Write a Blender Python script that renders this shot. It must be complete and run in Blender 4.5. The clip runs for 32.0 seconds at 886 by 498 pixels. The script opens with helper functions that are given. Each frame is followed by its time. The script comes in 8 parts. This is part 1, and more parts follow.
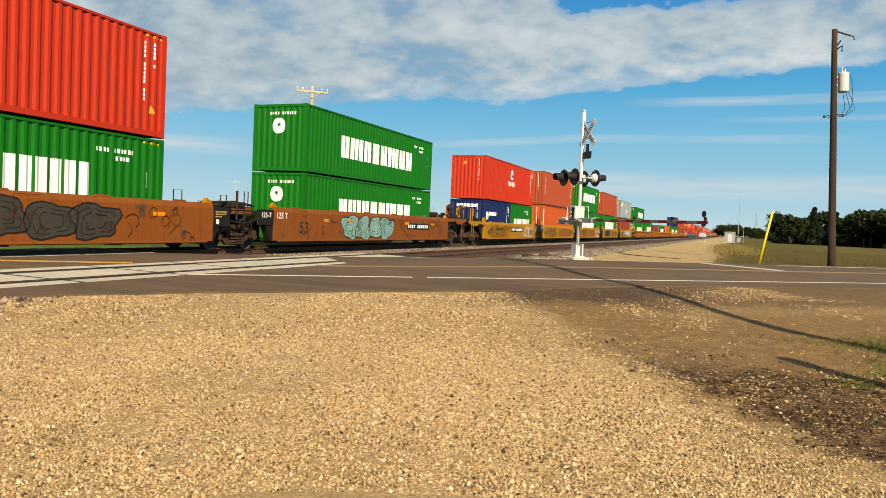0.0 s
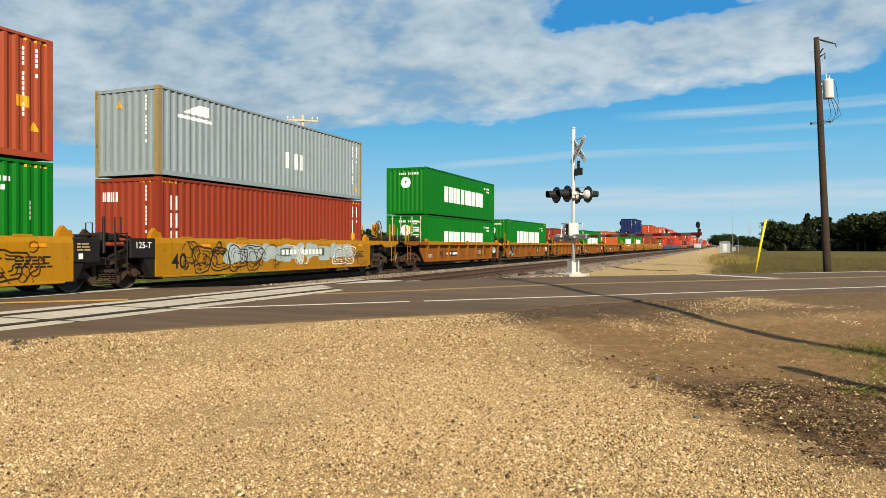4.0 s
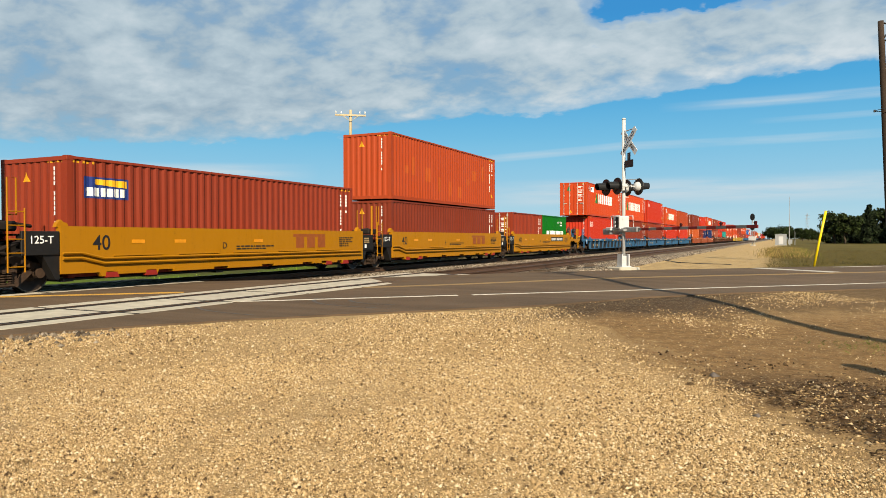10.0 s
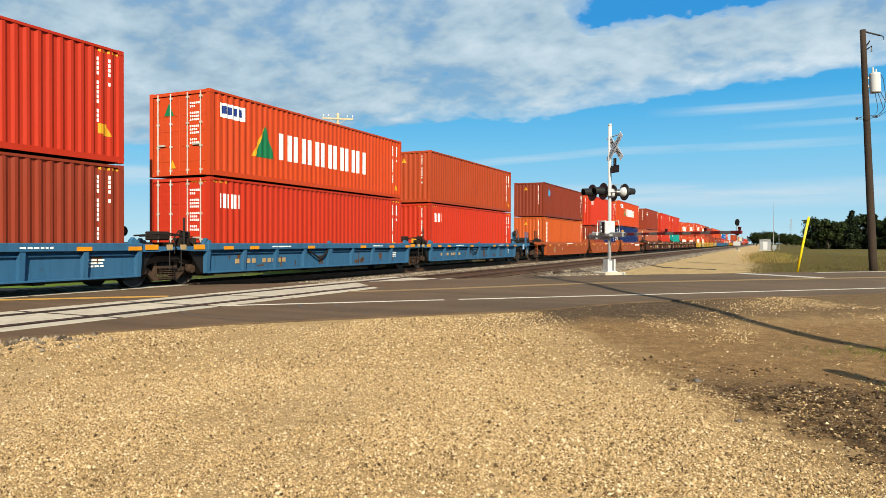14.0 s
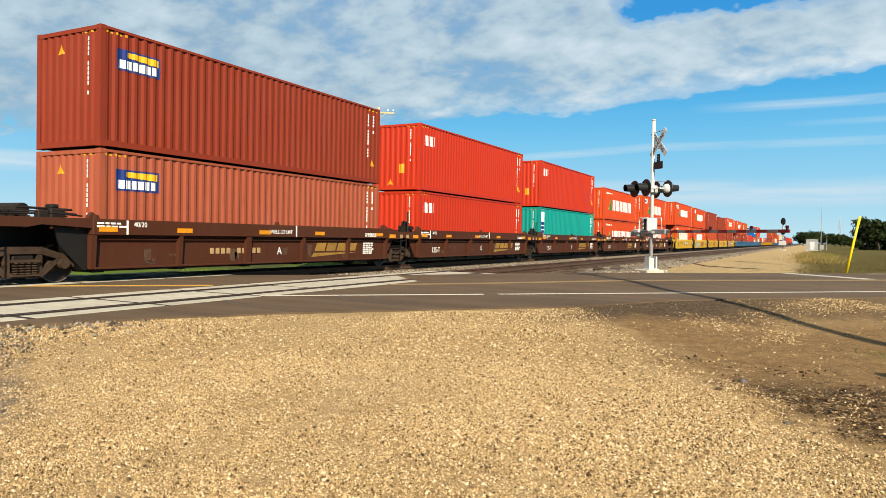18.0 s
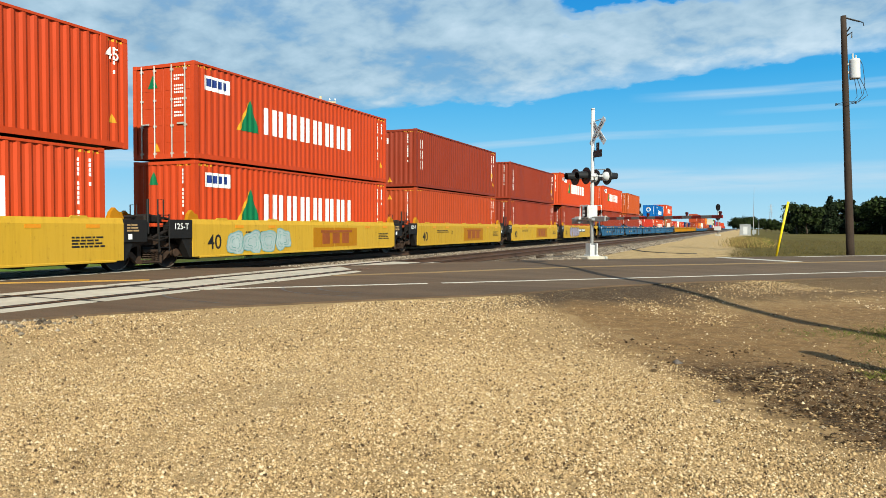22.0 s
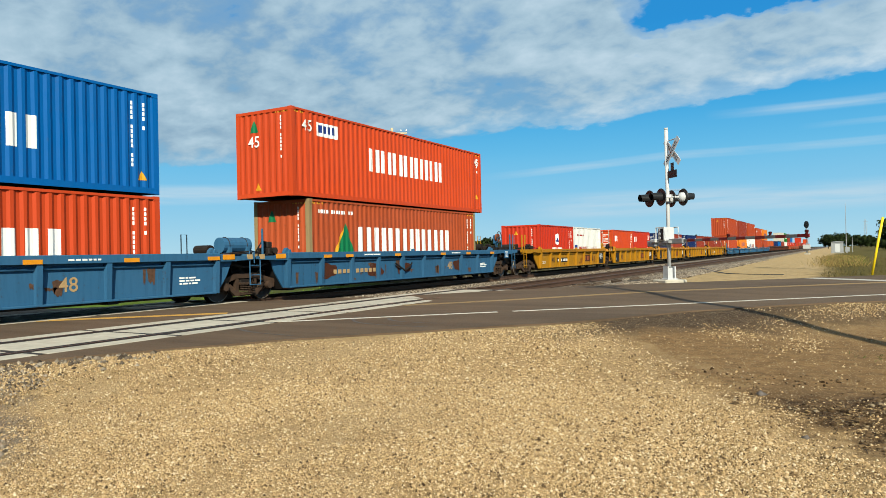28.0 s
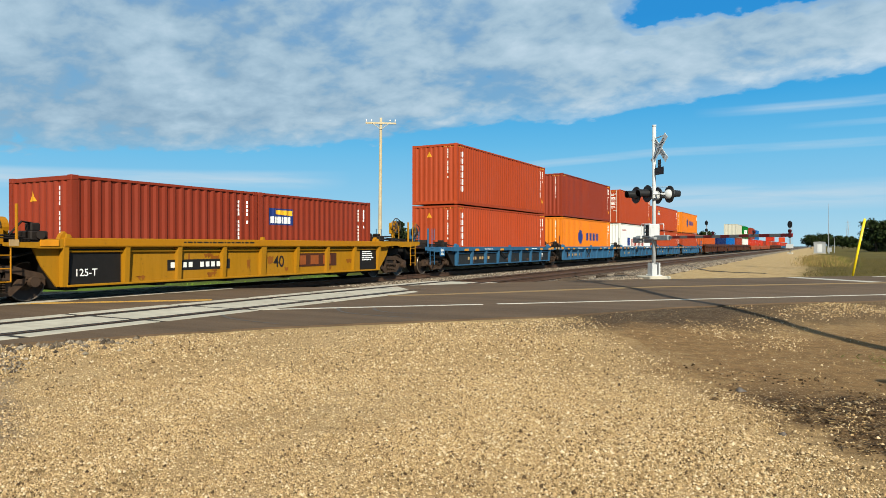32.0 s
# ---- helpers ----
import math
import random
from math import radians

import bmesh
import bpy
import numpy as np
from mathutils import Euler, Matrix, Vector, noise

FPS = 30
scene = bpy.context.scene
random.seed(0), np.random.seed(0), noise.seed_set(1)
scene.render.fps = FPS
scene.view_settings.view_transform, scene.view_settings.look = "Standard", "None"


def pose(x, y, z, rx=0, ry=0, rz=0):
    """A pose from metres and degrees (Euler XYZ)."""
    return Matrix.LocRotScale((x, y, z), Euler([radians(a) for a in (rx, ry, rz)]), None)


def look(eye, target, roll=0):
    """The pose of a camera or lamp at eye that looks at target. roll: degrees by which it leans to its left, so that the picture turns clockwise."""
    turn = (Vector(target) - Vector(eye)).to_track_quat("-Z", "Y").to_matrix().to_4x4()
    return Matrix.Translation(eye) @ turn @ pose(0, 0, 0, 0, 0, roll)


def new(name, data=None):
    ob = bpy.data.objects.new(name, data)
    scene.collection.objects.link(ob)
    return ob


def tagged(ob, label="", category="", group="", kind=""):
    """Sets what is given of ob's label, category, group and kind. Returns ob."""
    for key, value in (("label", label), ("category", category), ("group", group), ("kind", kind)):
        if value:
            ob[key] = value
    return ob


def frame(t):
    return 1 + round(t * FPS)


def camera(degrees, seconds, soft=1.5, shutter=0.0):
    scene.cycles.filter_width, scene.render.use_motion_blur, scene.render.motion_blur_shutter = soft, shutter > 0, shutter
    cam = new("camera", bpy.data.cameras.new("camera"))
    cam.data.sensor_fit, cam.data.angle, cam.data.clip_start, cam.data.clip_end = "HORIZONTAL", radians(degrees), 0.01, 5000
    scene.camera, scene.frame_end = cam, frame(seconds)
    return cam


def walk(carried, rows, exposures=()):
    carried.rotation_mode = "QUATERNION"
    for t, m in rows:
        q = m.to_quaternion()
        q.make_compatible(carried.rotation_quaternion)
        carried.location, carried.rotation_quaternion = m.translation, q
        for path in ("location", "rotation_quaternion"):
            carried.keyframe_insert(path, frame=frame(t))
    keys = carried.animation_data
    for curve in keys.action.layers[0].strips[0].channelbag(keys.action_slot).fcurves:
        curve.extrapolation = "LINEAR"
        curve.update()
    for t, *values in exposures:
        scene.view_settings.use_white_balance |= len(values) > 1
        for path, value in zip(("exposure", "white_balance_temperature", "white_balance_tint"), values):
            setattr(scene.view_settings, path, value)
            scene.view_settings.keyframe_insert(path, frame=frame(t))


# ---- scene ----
cam = camera(64.47, 32.0, soft=0.8)


def aim(x, y, z, yaw, pitch, roll):
    """The hand-held camera: its sway about the stand, yaw to the left of the line's direction, pitch up, roll."""
    return pose(x, y, 1.23 + z, 90 + pitch, 0, yaw) @ pose(0, 0, 0, 0, 0, roll)


PATH = [
    (0, 0.008, -0.059, -0.037, 22.05, -2.09, 2.56), (0.5, 0.011, -0.058, -0.040, 22.32, -1.75, 2.21), (1, 0.012, -0.064, -0.045, 21.35, -2.10, 1.91),
    (1.5, 0.011, -0.055, -0.036, 21.39, -2.12, 1.64), (2, 0.006, -0.045, -0.029, 21.45, -2.10, 1.43), (2.5, 0.010, -0.036, -0.025, 22.23, -1.15, 0.58),
    (3, 0.012, -0.036, -0.023, 21.35, -0.76, 0.13), (3.5, 0.016, -0.032, -0.015, 20.78, -0.58, 0.06), (4, 0.015, -0.037, -0.017, 21.77, -0.30, 0.06),
    (4.5, 0.026, -0.030, -0.016, 21.14, -0.20, -0.05), (6.5, 0.022, -0.041, -0.012, 21.28, -0.35, -0.58), (7, 0.021, -0.038, -0.018, 21.67, 0.01, -0.82),
    (7.5, 0.019, -0.042, -0.016, 21.78, -0.31, -0.59), (8, 0.016, -0.039, -0.014, 22.40, -0.39, -1.18), (8.5, -0.005, -0.023, -0.014, 23.91, -0.30, -0.58),
    (9, -0.002, -0.041, -0.003, 24.74, -0.76, -0.11), (9.5, -0.027, -0.047, -0.006, 24.79, -0.72, -0.04), (10, -0.035, -0.027, -0.011, 25.57, -0.84, -0.08),
    (10.5, -0.028, -0.040, -0.001, 26.04, -1.25, 0.25), (11, -0.020, -0.032, 0.002, 25.97, -1.17, -0.04), (11.5, -0.006, -0.042, -0.002, 25.58, -1.05, -0.00),
    (12, -0.007, -0.033, 0.004, 24.73, -0.78, 0.10), (12.5, 0.005, -0.034, 0.006, 24.19, -0.36, -0.04), (13, -0.005, -0.038, 0.006, 23.91, -0.06, 0.29),
    (13.5, -0.006, -0.027, -0.001, 24.01, -0.28, 0.10), (14, -0.014, -0.021, 0.003, 24.53, -0.52, 0.15), (14.5, -0.033, -0.034, 0.003, 24.70, -0.78, -0.10),
    (16.5, -0.048, -0.057, -0.001, 27.58, -0.67, 0.57), (17, -0.053, -0.051, 0.002, 27.66, -0.91, 0.73), (17.5, -0.057, -0.058, -0.010, 27.85, -0.82, 0.73),
    (18, -0.063, -0.062, -0.009, 27.58, -0.99, 1.03), (18.5, -0.055, -0.052, -0.011, 27.59, -1.36, 0.39), (19, -0.058, -0.060, -0.008, 27.86, -1.30, 0.63),
    (19.5, -0.065, -0.038, 0.002, 25.79, -0.02, 2.66), (20, -0.064, -0.068, -0.013, 26.74, 0.81, 2.56), (20.5, -0.039, -0.073, -0.022, 26.85, -1.28, 2.02),
    (21, -0.031, -0.056, -0.013, 22.75, -1.68, 2.15), (21.5, -0.011, -0.043, -0.007, 23.54, -0.04, 0.39), (22, -0.012, -0.028, -0.014, 23.16, -1.78, 0.24),
    (22.5, -0.015, -0.026, -0.007, 25.59, -1.17, -0.38), (23, -0.038, 0.003, 0.003, 26.35, -0.83, -0.10), (23.5, -0.041, 0.027, 0.017, 28.76, -0.02, -0.46),
    (24, 0.000, 0.086, 0.028, 28.74, -0.13, 0.68), (24.5, 0.025, 0.121, 0.031, 27.09, -0.01, -0.35), (25, 0.038, 0.128, 0.019, 27.53, 0.15, -1.11),
    (25.5, 0.051, 0.138, 0.033, 26.87, -0.01, -1.07), (27.5, 0.040, 0.123, 0.034, 28.95, 0.15, -1.12), (28, 0.052, 0.118, 0.025, 29.23, 0.43, -1.26),
    (28.5, 0.049, 0.117, 0.024, 29.22, 0.49, -1.43), (29, 0.050, 0.129, 0.027, 29.18, 0.27, -1.27), (29.5, 0.045, 0.128, 0.028, 29.34, 0.19, -0.52),
    (30, 0.041, 0.133, 0.023, 28.48, 0.09, -1.19), (30.5, 0.038, 0.131, 0.026, 29.04, 0.26, -0.45), (31, 0.035, 0.122, 0.020, 28.49, -0.56, -0.50),
    (31.5, 0.047, 0.113, 0.023, 28.18, -0.40, -0.02), (32, 0.057, 0.104, 0.024, 28.13, -0.27, 0.03),
]
# the camera's own exposure and white balance drift: seconds, stops, kelvin, tint
DRIFT = [(0, 0.90, 7100, 11), (2, 0.90, 6950, 11), (4, 0.90, 6550, 9), (7, 0.90, 6900, 10), (8, 0.91, 7100, 11), (10, 0.92, 6800, 10), (11, 0.94, 6500, 8), (14, 1.00, 6350, 7), (16.5, 1.06, 6500, 8), (19, 1.02, 6500, 8), (21, 0.96, 5900, 3), (24, 0.98, 5900, 3), (25, 0.97, 6150, 4), (28, 0.86, 6000, 3), (30, 0.82, 5900, 3), (32, 0.85, 6000, 5)]
walk(cam, [(row[0], aim(*row[1:])) for row in PATH], DRIFT)

SPEED = 22.709       # metres a second, towards -y
LINE = -16.29        # x of the train's track; rail tops at z = 0
SIDING = -10.75      # x of the empty near track

# ---- world, sun ----
SUN_TO = Vector((0.60 * math.cos(radians(31)), -0.80 * math.cos(radians(31)), math.sin(radians(31))))
sun = new("sun", bpy.data.lights.new("sun", "SUN"))
sun.data.energy, sun.data.angle, sun.data.color = 5.0, radians(0.53), (1.0, 0.87, 0.67)
sun.matrix_world = look((60, -70, 60), Vector((60, -70, 60)) - SUN_TO)


def node_at(tree, kind, **values):
    n = tree.nodes.new(kind)
    for key, value in values.items():
        if key in n.inputs:
            n.inputs[key].default_value = value
    return n


def ramp(tree, source, stops, interpolation="LINEAR"):
    n = tree.nodes.new("ShaderNodeValToRGB")
    n.color_ramp.interpolation = interpolation
    while len(n.color_ramp.elements) < len(stops):
        n.color_ramp.elements.new(0.5)
    for e, (at, c) in zip(n.color_ramp.elements, stops):
        e.position = at
        e.color = (c, c, c, 1) if isinstance(c, (int, float)) else (*c, 1)
    tree.links.new(source, n.inputs[0])
    return n.outputs[0]


def calc(tree, op, a, b=None, c=None, clamp=False):
    n = tree.nodes.new("ShaderNodeMath")
    n.operation, n.use_clamp = op, clamp
    for i, v in enumerate((a, b, c)):
        if v is None:
            continue
        if isinstance(v, (int, float)):
            n.inputs[i].default_value = v
        else:
            tree.links.new(v, n.inputs[i])
    return n.outputs[0]


def blend(tree, factor, a, b, mode="MIX"):
    n = tree.nodes.new("ShaderNodeMix")
    n.data_type, n.blend_type = "RGBA", mode
    for socket, v in ((n.inputs[0], factor), (n.inputs[6], a), (n.inputs[7], b)):
        if isinstance(v, (int, float)):
            socket.default_value = v
        elif isinstance(v, tuple):
            socket.default_value = (*v, 1)
        else:
            tree.links.new(v, socket)
    return n.outputs[2]


def noise_of(tree, vector, scale, detail=4.0, rough=0.55, distortion=0.0):
    n = tree.nodes.new("ShaderNodeTexNoise")
    n.inputs["Scale"].default_value, n.inputs["Detail"].default_value = scale, detail
    n.inputs["Roughness"].default_value, n.inputs["Distortion"].default_value = rough, distortion
    if vector is not None:
        tree.links.new(vector, n.inputs["Vector"])
    return n.outputs["Fac"]


def stretched(tree, vector, scale, turn=(0, 0, 0), shift=(0, 0, 0)):
    n = tree.nodes.new("ShaderNodeMapping")
    n.inputs["Scale"].default_value, n.inputs["Rotation"].default_value, n.inputs["Location"].default_value = scale, turn, shift
    tree.links.new(vector, n.inputs[0])
    return n.outputs[0]


def make_world():
    w = bpy.data.worlds.new("sky")
    scene.world = w
    w.use_nodes = True
    t = w.node_tree
    t.nodes.clear()
    out, bg = t.nodes.new("ShaderNodeOutputWorld"), t.nodes.new("ShaderNodeBackground")
    sky = t.nodes.new("ShaderNodeTexSky")
    sky.sky_type, sky.sun_disc = "NISHITA", False
    sky.sun_elevation, sky.sun_rotation = radians(31), math.atan2(0.60, -0.80)
    sky.air_density, sky.dust_density, sky.ozone_density = 1.0, 0.6, 2.2
    geo = t.nodes.new("ShaderNodeTexCoord").outputs["Generated"]
    sep = t.nodes.new("ShaderNodeSeparateXYZ")
    t.links.new(geo, sep.inputs[0])
    up = calc(t, "MAXIMUM", sep.outputs[2], 0.012)
    # the cloud deck is a level sheet: directions are laid onto it
    flat = t.nodes.new("ShaderNodeCombineXYZ")
    soft_up = calc(t, "ADD", up, 0.33)
    t.links.new(calc(t, "DIVIDE", sep.outputs[0], soft_up), flat.inputs[0])
    t.links.new(calc(t, "DIVIDE", sep.outputs[1], soft_up), flat.inputs[1])
    deck = stretched(t, flat.outputs[0], (0.9, 0.9, 1), (0, 0, radians(-20)), (3.1, 1.7, 0))
    big = noise_of(t, deck, 0.85, 2, 0.5, 0.1)
    mid = noise_of(t, stretched(t, deck, (0.9, 1.05, 1)), 4.6, 4, 0.52, 0.3)
    fine = noise_of(t, stretched(t, flat.outputs[0], (0.95, 1.1, 1), (0, 0, radians(25)), (0.4, 5.0, 0)), 13.0, 5, 0.56, 0.2)
    body = calc(t, "ADD", calc(t, "MULTIPLY", big, 0.45), calc(t, "ADD", calc(t, "MULTIPLY", mid, 0.36), calc(t, "MULTIPLY", fine, 0.25)))
    # the edge of the deck, lower towards the west; a clear gap above it in the north; a faint bank along the horizon
    edge = calc(t, "SUBTRACT", sep.outputs[2], calc(t, "ADD", calc(t, "MULTIPLY", sep.outputs[0], 0.10), 0.20))
    sheet = ramp(t, calc(t, "MULTIPLY_ADD", edge, 4.0, 0.5), [(0.22, 0.0), (0.42, 0.10), (0.54, 0.34), (0.66, 0.43), (1.0, 0.46)])
    rise = calc(t, "ADD", sep.outputs[2], calc(t, "ADD", calc(t, "MULTIPLY", calc(t, "SUBTRACT", mid, 0.5), 0.16), calc(t, "MULTIPLY", calc(t, "SUBTRACT", fine, 0.5), 0.05)))
    gap = calc(t, "MULTIPLY", ramp(t, rise, [(0.272, 0.0), (0.292, 1.0), (0.35, 1.0), (0.40, 0.0)]), ramp(t, calc(t, "ADD", calc(t, "MULTIPLY_ADD", sep.outputs[0], 1.0, 0.6), calc(t, "MULTIPLY", calc(t, "SUBTRACT", mid, 0.5), 0.25)), [(0.34, 0.0), (0.40, 1.0), (0.55, 1.0), (0.64, 0.35)]))
    lift = calc(t, "SUBTRACT", sheet, calc(t, "MULTIPLY", gap, 0.30))
    cover = ramp(t, calc(t, "ADD", body, calc(t, "SUBTRACT", lift, 0.31)), [(0.49, 0.0), (0.555, 0.62), (0.66, 1.0)], "EASE")
    # thin streaks in the clear belt
    way = calc(t, "ARCTAN2", sep.outputs[0], sep.outputs[1])
    along = t.nodes.new("ShaderNodeCombineXYZ")
    t.links.new(calc(t, "MULTIPLY", way, 5.0), along.inputs[0])
    t.links.new(calc(t, "MULTIPLY", sep.outputs[2], 70.0), along.inputs[1])
    frayed = noise_of(t, along.outputs[0], 1.0, 5, 0.6, 0.3)
    wisps = None
    for level, tilt, thick, west, east, weight in ((0.126, 0.077, 0.007, -0.46, 0.16, 0.42), (0.174, 0.0, 0.008, -0.15, 0.5, 0.55), (0.064, 0.01, 0.022, -0.42, 0.3, 0.75), (0.100, 0.02, 0.016, -1.2, -0.62, 0.8), (0.150, 0.03, 0.005, -0.04, 0.4, 0.35)):
        centre = calc(t, "ADD", calc(t, "MULTIPLY", calc(t, "MINIMUM", calc(t, "ADD", way, 0.2), 0.0), tilt), level)
        off = calc(t, "DIVIDE", calc(t, "ABSOLUTE", calc(t, "SUBTRACT", sep.outputs[2], centre)), thick)
        ends = calc(t, "MULTIPLY", calc(t, "MULTIPLY_ADD", calc(t, "SUBTRACT", way, west), 9.0, 0.0, True), calc(t, "MULTIPLY_ADD", calc(t, "SUBTRACT", east, way), 9.0, 0.0, True))
        one = calc(t, "MULTIPLY", calc(t, "MULTIPLY", ramp(t, off, [(0.0, weight), (0.45, weight * 0.7), (1.0, 0.0)], "EASE"), ends), ramp(t, frayed, [(0.30, 0.25), (0.60, 1.0)]))
        wisps = one if wisps is None else calc(t, "MAXIMUM", wisps, one)
    lumps = calc(t, "ADD", calc(t, "MULTIPLY", big, 0.25), calc(t, "ADD", calc(t, "MULTIPLY", mid, 0.50), calc(t, "MULTIPLY", fine, 0.30)))
    thick = calc(t, "MULTIPLY", ramp(t, calc(t, "MULTIPLY_ADD", edge, 4.0, 0.5), [(0.46, 1.0), (0.62, 0.8), (0.95, 0.4)]), ramp(t, calc(t, "MULTIPLY_ADD", sep.outputs[0], -1.0, 0.0), [(0.20, 0.0), (0.70, 0.10)]))
    shade = ramp(t, calc(t, "SUBTRACT", lumps, thick), [(0.41, (3.3, 4.6, 5.8)), (0.52, (4.8, 6.1, 7.1)), (0.65, (6.7, 7.7, 8.5))])
    deep = blend(t, 1.0, sky.outputs[0], (0.14, 0.32, 0.45), "MULTIPLY")
    low = blend(t, ramp(t, sep.outputs[2], [(0.0, 1.0), (0.06, 0.58), (0.14, 0.18), (0.20, 0.0)]), blend(t, ramp(t, sep.outputs[2], [(0.13, 0.0), (0.30, 1.0)]), (1.13, 5.42, 9.04), (0.50, 3.53, 8.14)), (5.60, 7.86, 8.86))
    clear = blend(t, ramp(t, sep.outputs[2], [(0.0, 0.95), (0.12, 0.9), (0.42, 0.75), (0.68, 0.0)]), deep, low)
    t.links.new(blend(t, cover, blend(t, wisps, clear, (6.4, 7.5, 8.3)), shade), bg.inputs[0])
    bg.inputs[1].default_value = 0.050
    t.links.new(bg.outputs[0], out.inputs[0])


make_world()

# ---- materials ----
MATS = {}


def material(name, build):
    if name not in MATS:
        m = bpy.data.materials.new(name)
        m.use_nodes = True
        t = m.node_tree
        build(t, t.nodes["Principled BSDF"])
        MATS[name] = m
    return MATS[name]


def own_space(t):
    """Object coordinates, shifted for each object by its random number."""
    co = t.nodes.new("ShaderNodeTexCoord").outputs["Object"]
    rnd = t.nodes.new("ShaderNodeObjectInfo").outputs["Random"]
    add = t.nodes.new("ShaderNodeVectorMath")
    add.operation = "ADD"
    shift = t.nodes.new("ShaderNodeCombineXYZ")
    t.links.new(calc(t, "MULTIPLY", rnd, 37.0), shift.inputs[0])
    t.links.new(calc(t, "MULTIPLY", rnd, 91.0), shift.inputs[1])
    t.links.new(calc(t, "MULTIPLY", rnd, 17.0), shift.inputs[2])
    t.links.new(co, add.inputs[0])
    t.links.new(shift.outputs[0], add.inputs[1])
    return add.outputs[0], rnd


def bump(t, p, height, strength, distance):
    n = t.nodes.new("ShaderNodeBump")
    n.inputs["Strength"].default_value, n.inputs["Distance"].default_value = strength, distance
    t.links.new(height, n.inputs["Height"])
    t.links.new(n.outputs[0], p.inputs["Normal"])


def paint(name, rgb, rough=0.5, fade=0.25, rust=0.35, metal=0.0, grime=(0.035, 0.024, 0.016)):
    """Weathered paint on steel: faded patches, rain streaks, specks of rust."""
    def build(t, p):
        co, rnd = own_space(t)
        large = noise_of(t, co, 0.55, 4, 0.6)
        streak = noise_of(t, stretched(t, co, (3.4, 3.4, 0.28)), 2.2, 5, 0.65)
        speck = noise_of(t, co, 9.0, 5, 0.7)
        pale = tuple(min(1.0, c * 0.92 + 0.022) for c in rgb)
        dark = tuple(c * 0.66 for c in rgb)
        c = blend(t, ramp(t, large, [(0.35, 0.0), (0.7, fade)]), rgb, pale)
        c = blend(t, ramp(t, streak, [(0.47, 0.0), (0.72, fade * 1.6)]), c, dark)
        c = blend(t, ramp(t, calc(t, "ADD", calc(t, "MULTIPLY", speck, 0.7), calc(t, "MULTIPLY", streak, 0.45)), [(0.66, 0.0), (0.78, rust)]), c, grime)
        hsv = t.nodes.new("ShaderNodeHueSaturation")
        t.links.new(calc(t, "ADD", calc(t, "MULTIPLY", rnd, 0.14), 0.93), hsv.inputs["Value"])
        t.links.new(c, hsv.inputs["Color"])
        t.links.new(hsv.outputs[0], p.inputs["Base Color"])
        t.links.new(ramp(t, speck, [(0.3, rough - 0.06), (0.7, min(1, rough + 0.18))]), p.inputs["Roughness"])
        p.inputs["Metallic"].default_value = metal
        p.inputs["Specular IOR Level"].default_value = 0.14
        bump(t, p, speck, 0.12, 0.004)
    return material(name, build)


def plain(name, rgb, rough=0.7, vary=0.25, scale=6.0, metal=0.0, relief=0.1):
    def build(t, p):
        co, rnd = own_space(t)
        a, b = noise_of(t, co, scale, 5, 0.6), noise_of(t, co, scale * 0.13, 3)
        k = calc(t, "ADD", calc(t, "MULTIPLY", a, 0.6), calc(t, "MULTIPLY", b, 0.4))
        c = blend(t, ramp(t, k, [(0.32, 0.0), (0.68, 1.0)]), tuple(v * (1 - vary) for v in rgb), tuple(min(1, v * (1 + vary)) for v in rgb))
        t.links.new(c, p.inputs["Base Color"])
        p.inputs["Roughness"].default_value, p.inputs["Metallic"].default_value = rough, metal
        p.inputs["Specular IOR Level"].default_value = 0.3
        bump(t, p, a, relief, 0.006)
    return material(name, build)


# container paints
GREEN = paint("green_container_paint", (0.0006, 0.0972, 0.0039), 0.45, 0.10, 0.12)
RED = paint("red_container_paint", (0.3240, 0.0212, 0.0066), 0.45, 0.10, 0.15)
ORANGE = paint("orange_container_paint", (0.3564, 0.0390, 0.0070), 0.48, 0.20, 0.25)
ORANGE_OLD = paint("rusty_orange_container_paint", (0.2722, 0.0490, 0.0132), 0.6, 0.35, 0.6)
TRITON = paint("tan_orange_container_paint", (0.3046, 0.0546, 0.0091), 0.5, 0.22, 0.25)
RUST = paint("rust_orange_container_paint", (0.2592, 0.0368, 0.0086), 0.52, 0.22, 0.3)
BROWN = paint("brown_container_paint", (0.1362, 0.0209, 0.0082), 0.5, 0.2, 0.3)
MAROON = paint("red_brown_container_paint", (0.1685, 0.0234, 0.0091), 0.5, 0.18, 0.25)
TERRA = paint("terracotta_container_paint", (0.2398, 0.0435, 0.0161), 0.5, 0.2, 0.25)
RUSTY_POST = paint("rust_bitten_post_paint", (0.192, 0.14, 0.068), 0.7, 0.5, 1.0, grime=(0.068, 0.0256, 0.0096))
PALE_BROWN = paint("faded_red_brown_container_paint", (0.2333, 0.0557, 0.0278), 0.6, 0.3, 0.3)
NAVY = paint("navy_container_paint", (0.0039, 0.0117, 0.0616), 0.42, 0.15, 0.2)
BLUE = paint("bright_blue_container_paint", (0.0033, 0.0746, 0.2592), 0.42, 0.15, 0.25)
TEAL = paint("teal_container_paint", (0.0039, 0.175, 0.1555), 0.45, 0.15, 0.2)
GREY = paint("grey_container_paint", (0.1685, 0.2074, 0.2268), 0.5, 0.3, 0.5)
CREAM = paint("cream_container_paint", (0.3564, 0.3434, 0.2851), 0.5, 0.2, 0.35)
WHITE = paint("white_container_paint", (0.5184, 0.5184, 0.4925), 0.5, 0.15, 0.25)
HAPAG = paint("amber_container_paint", (0.4666, 0.1296, 0.0065), 0.48, 0.15, 0.2)
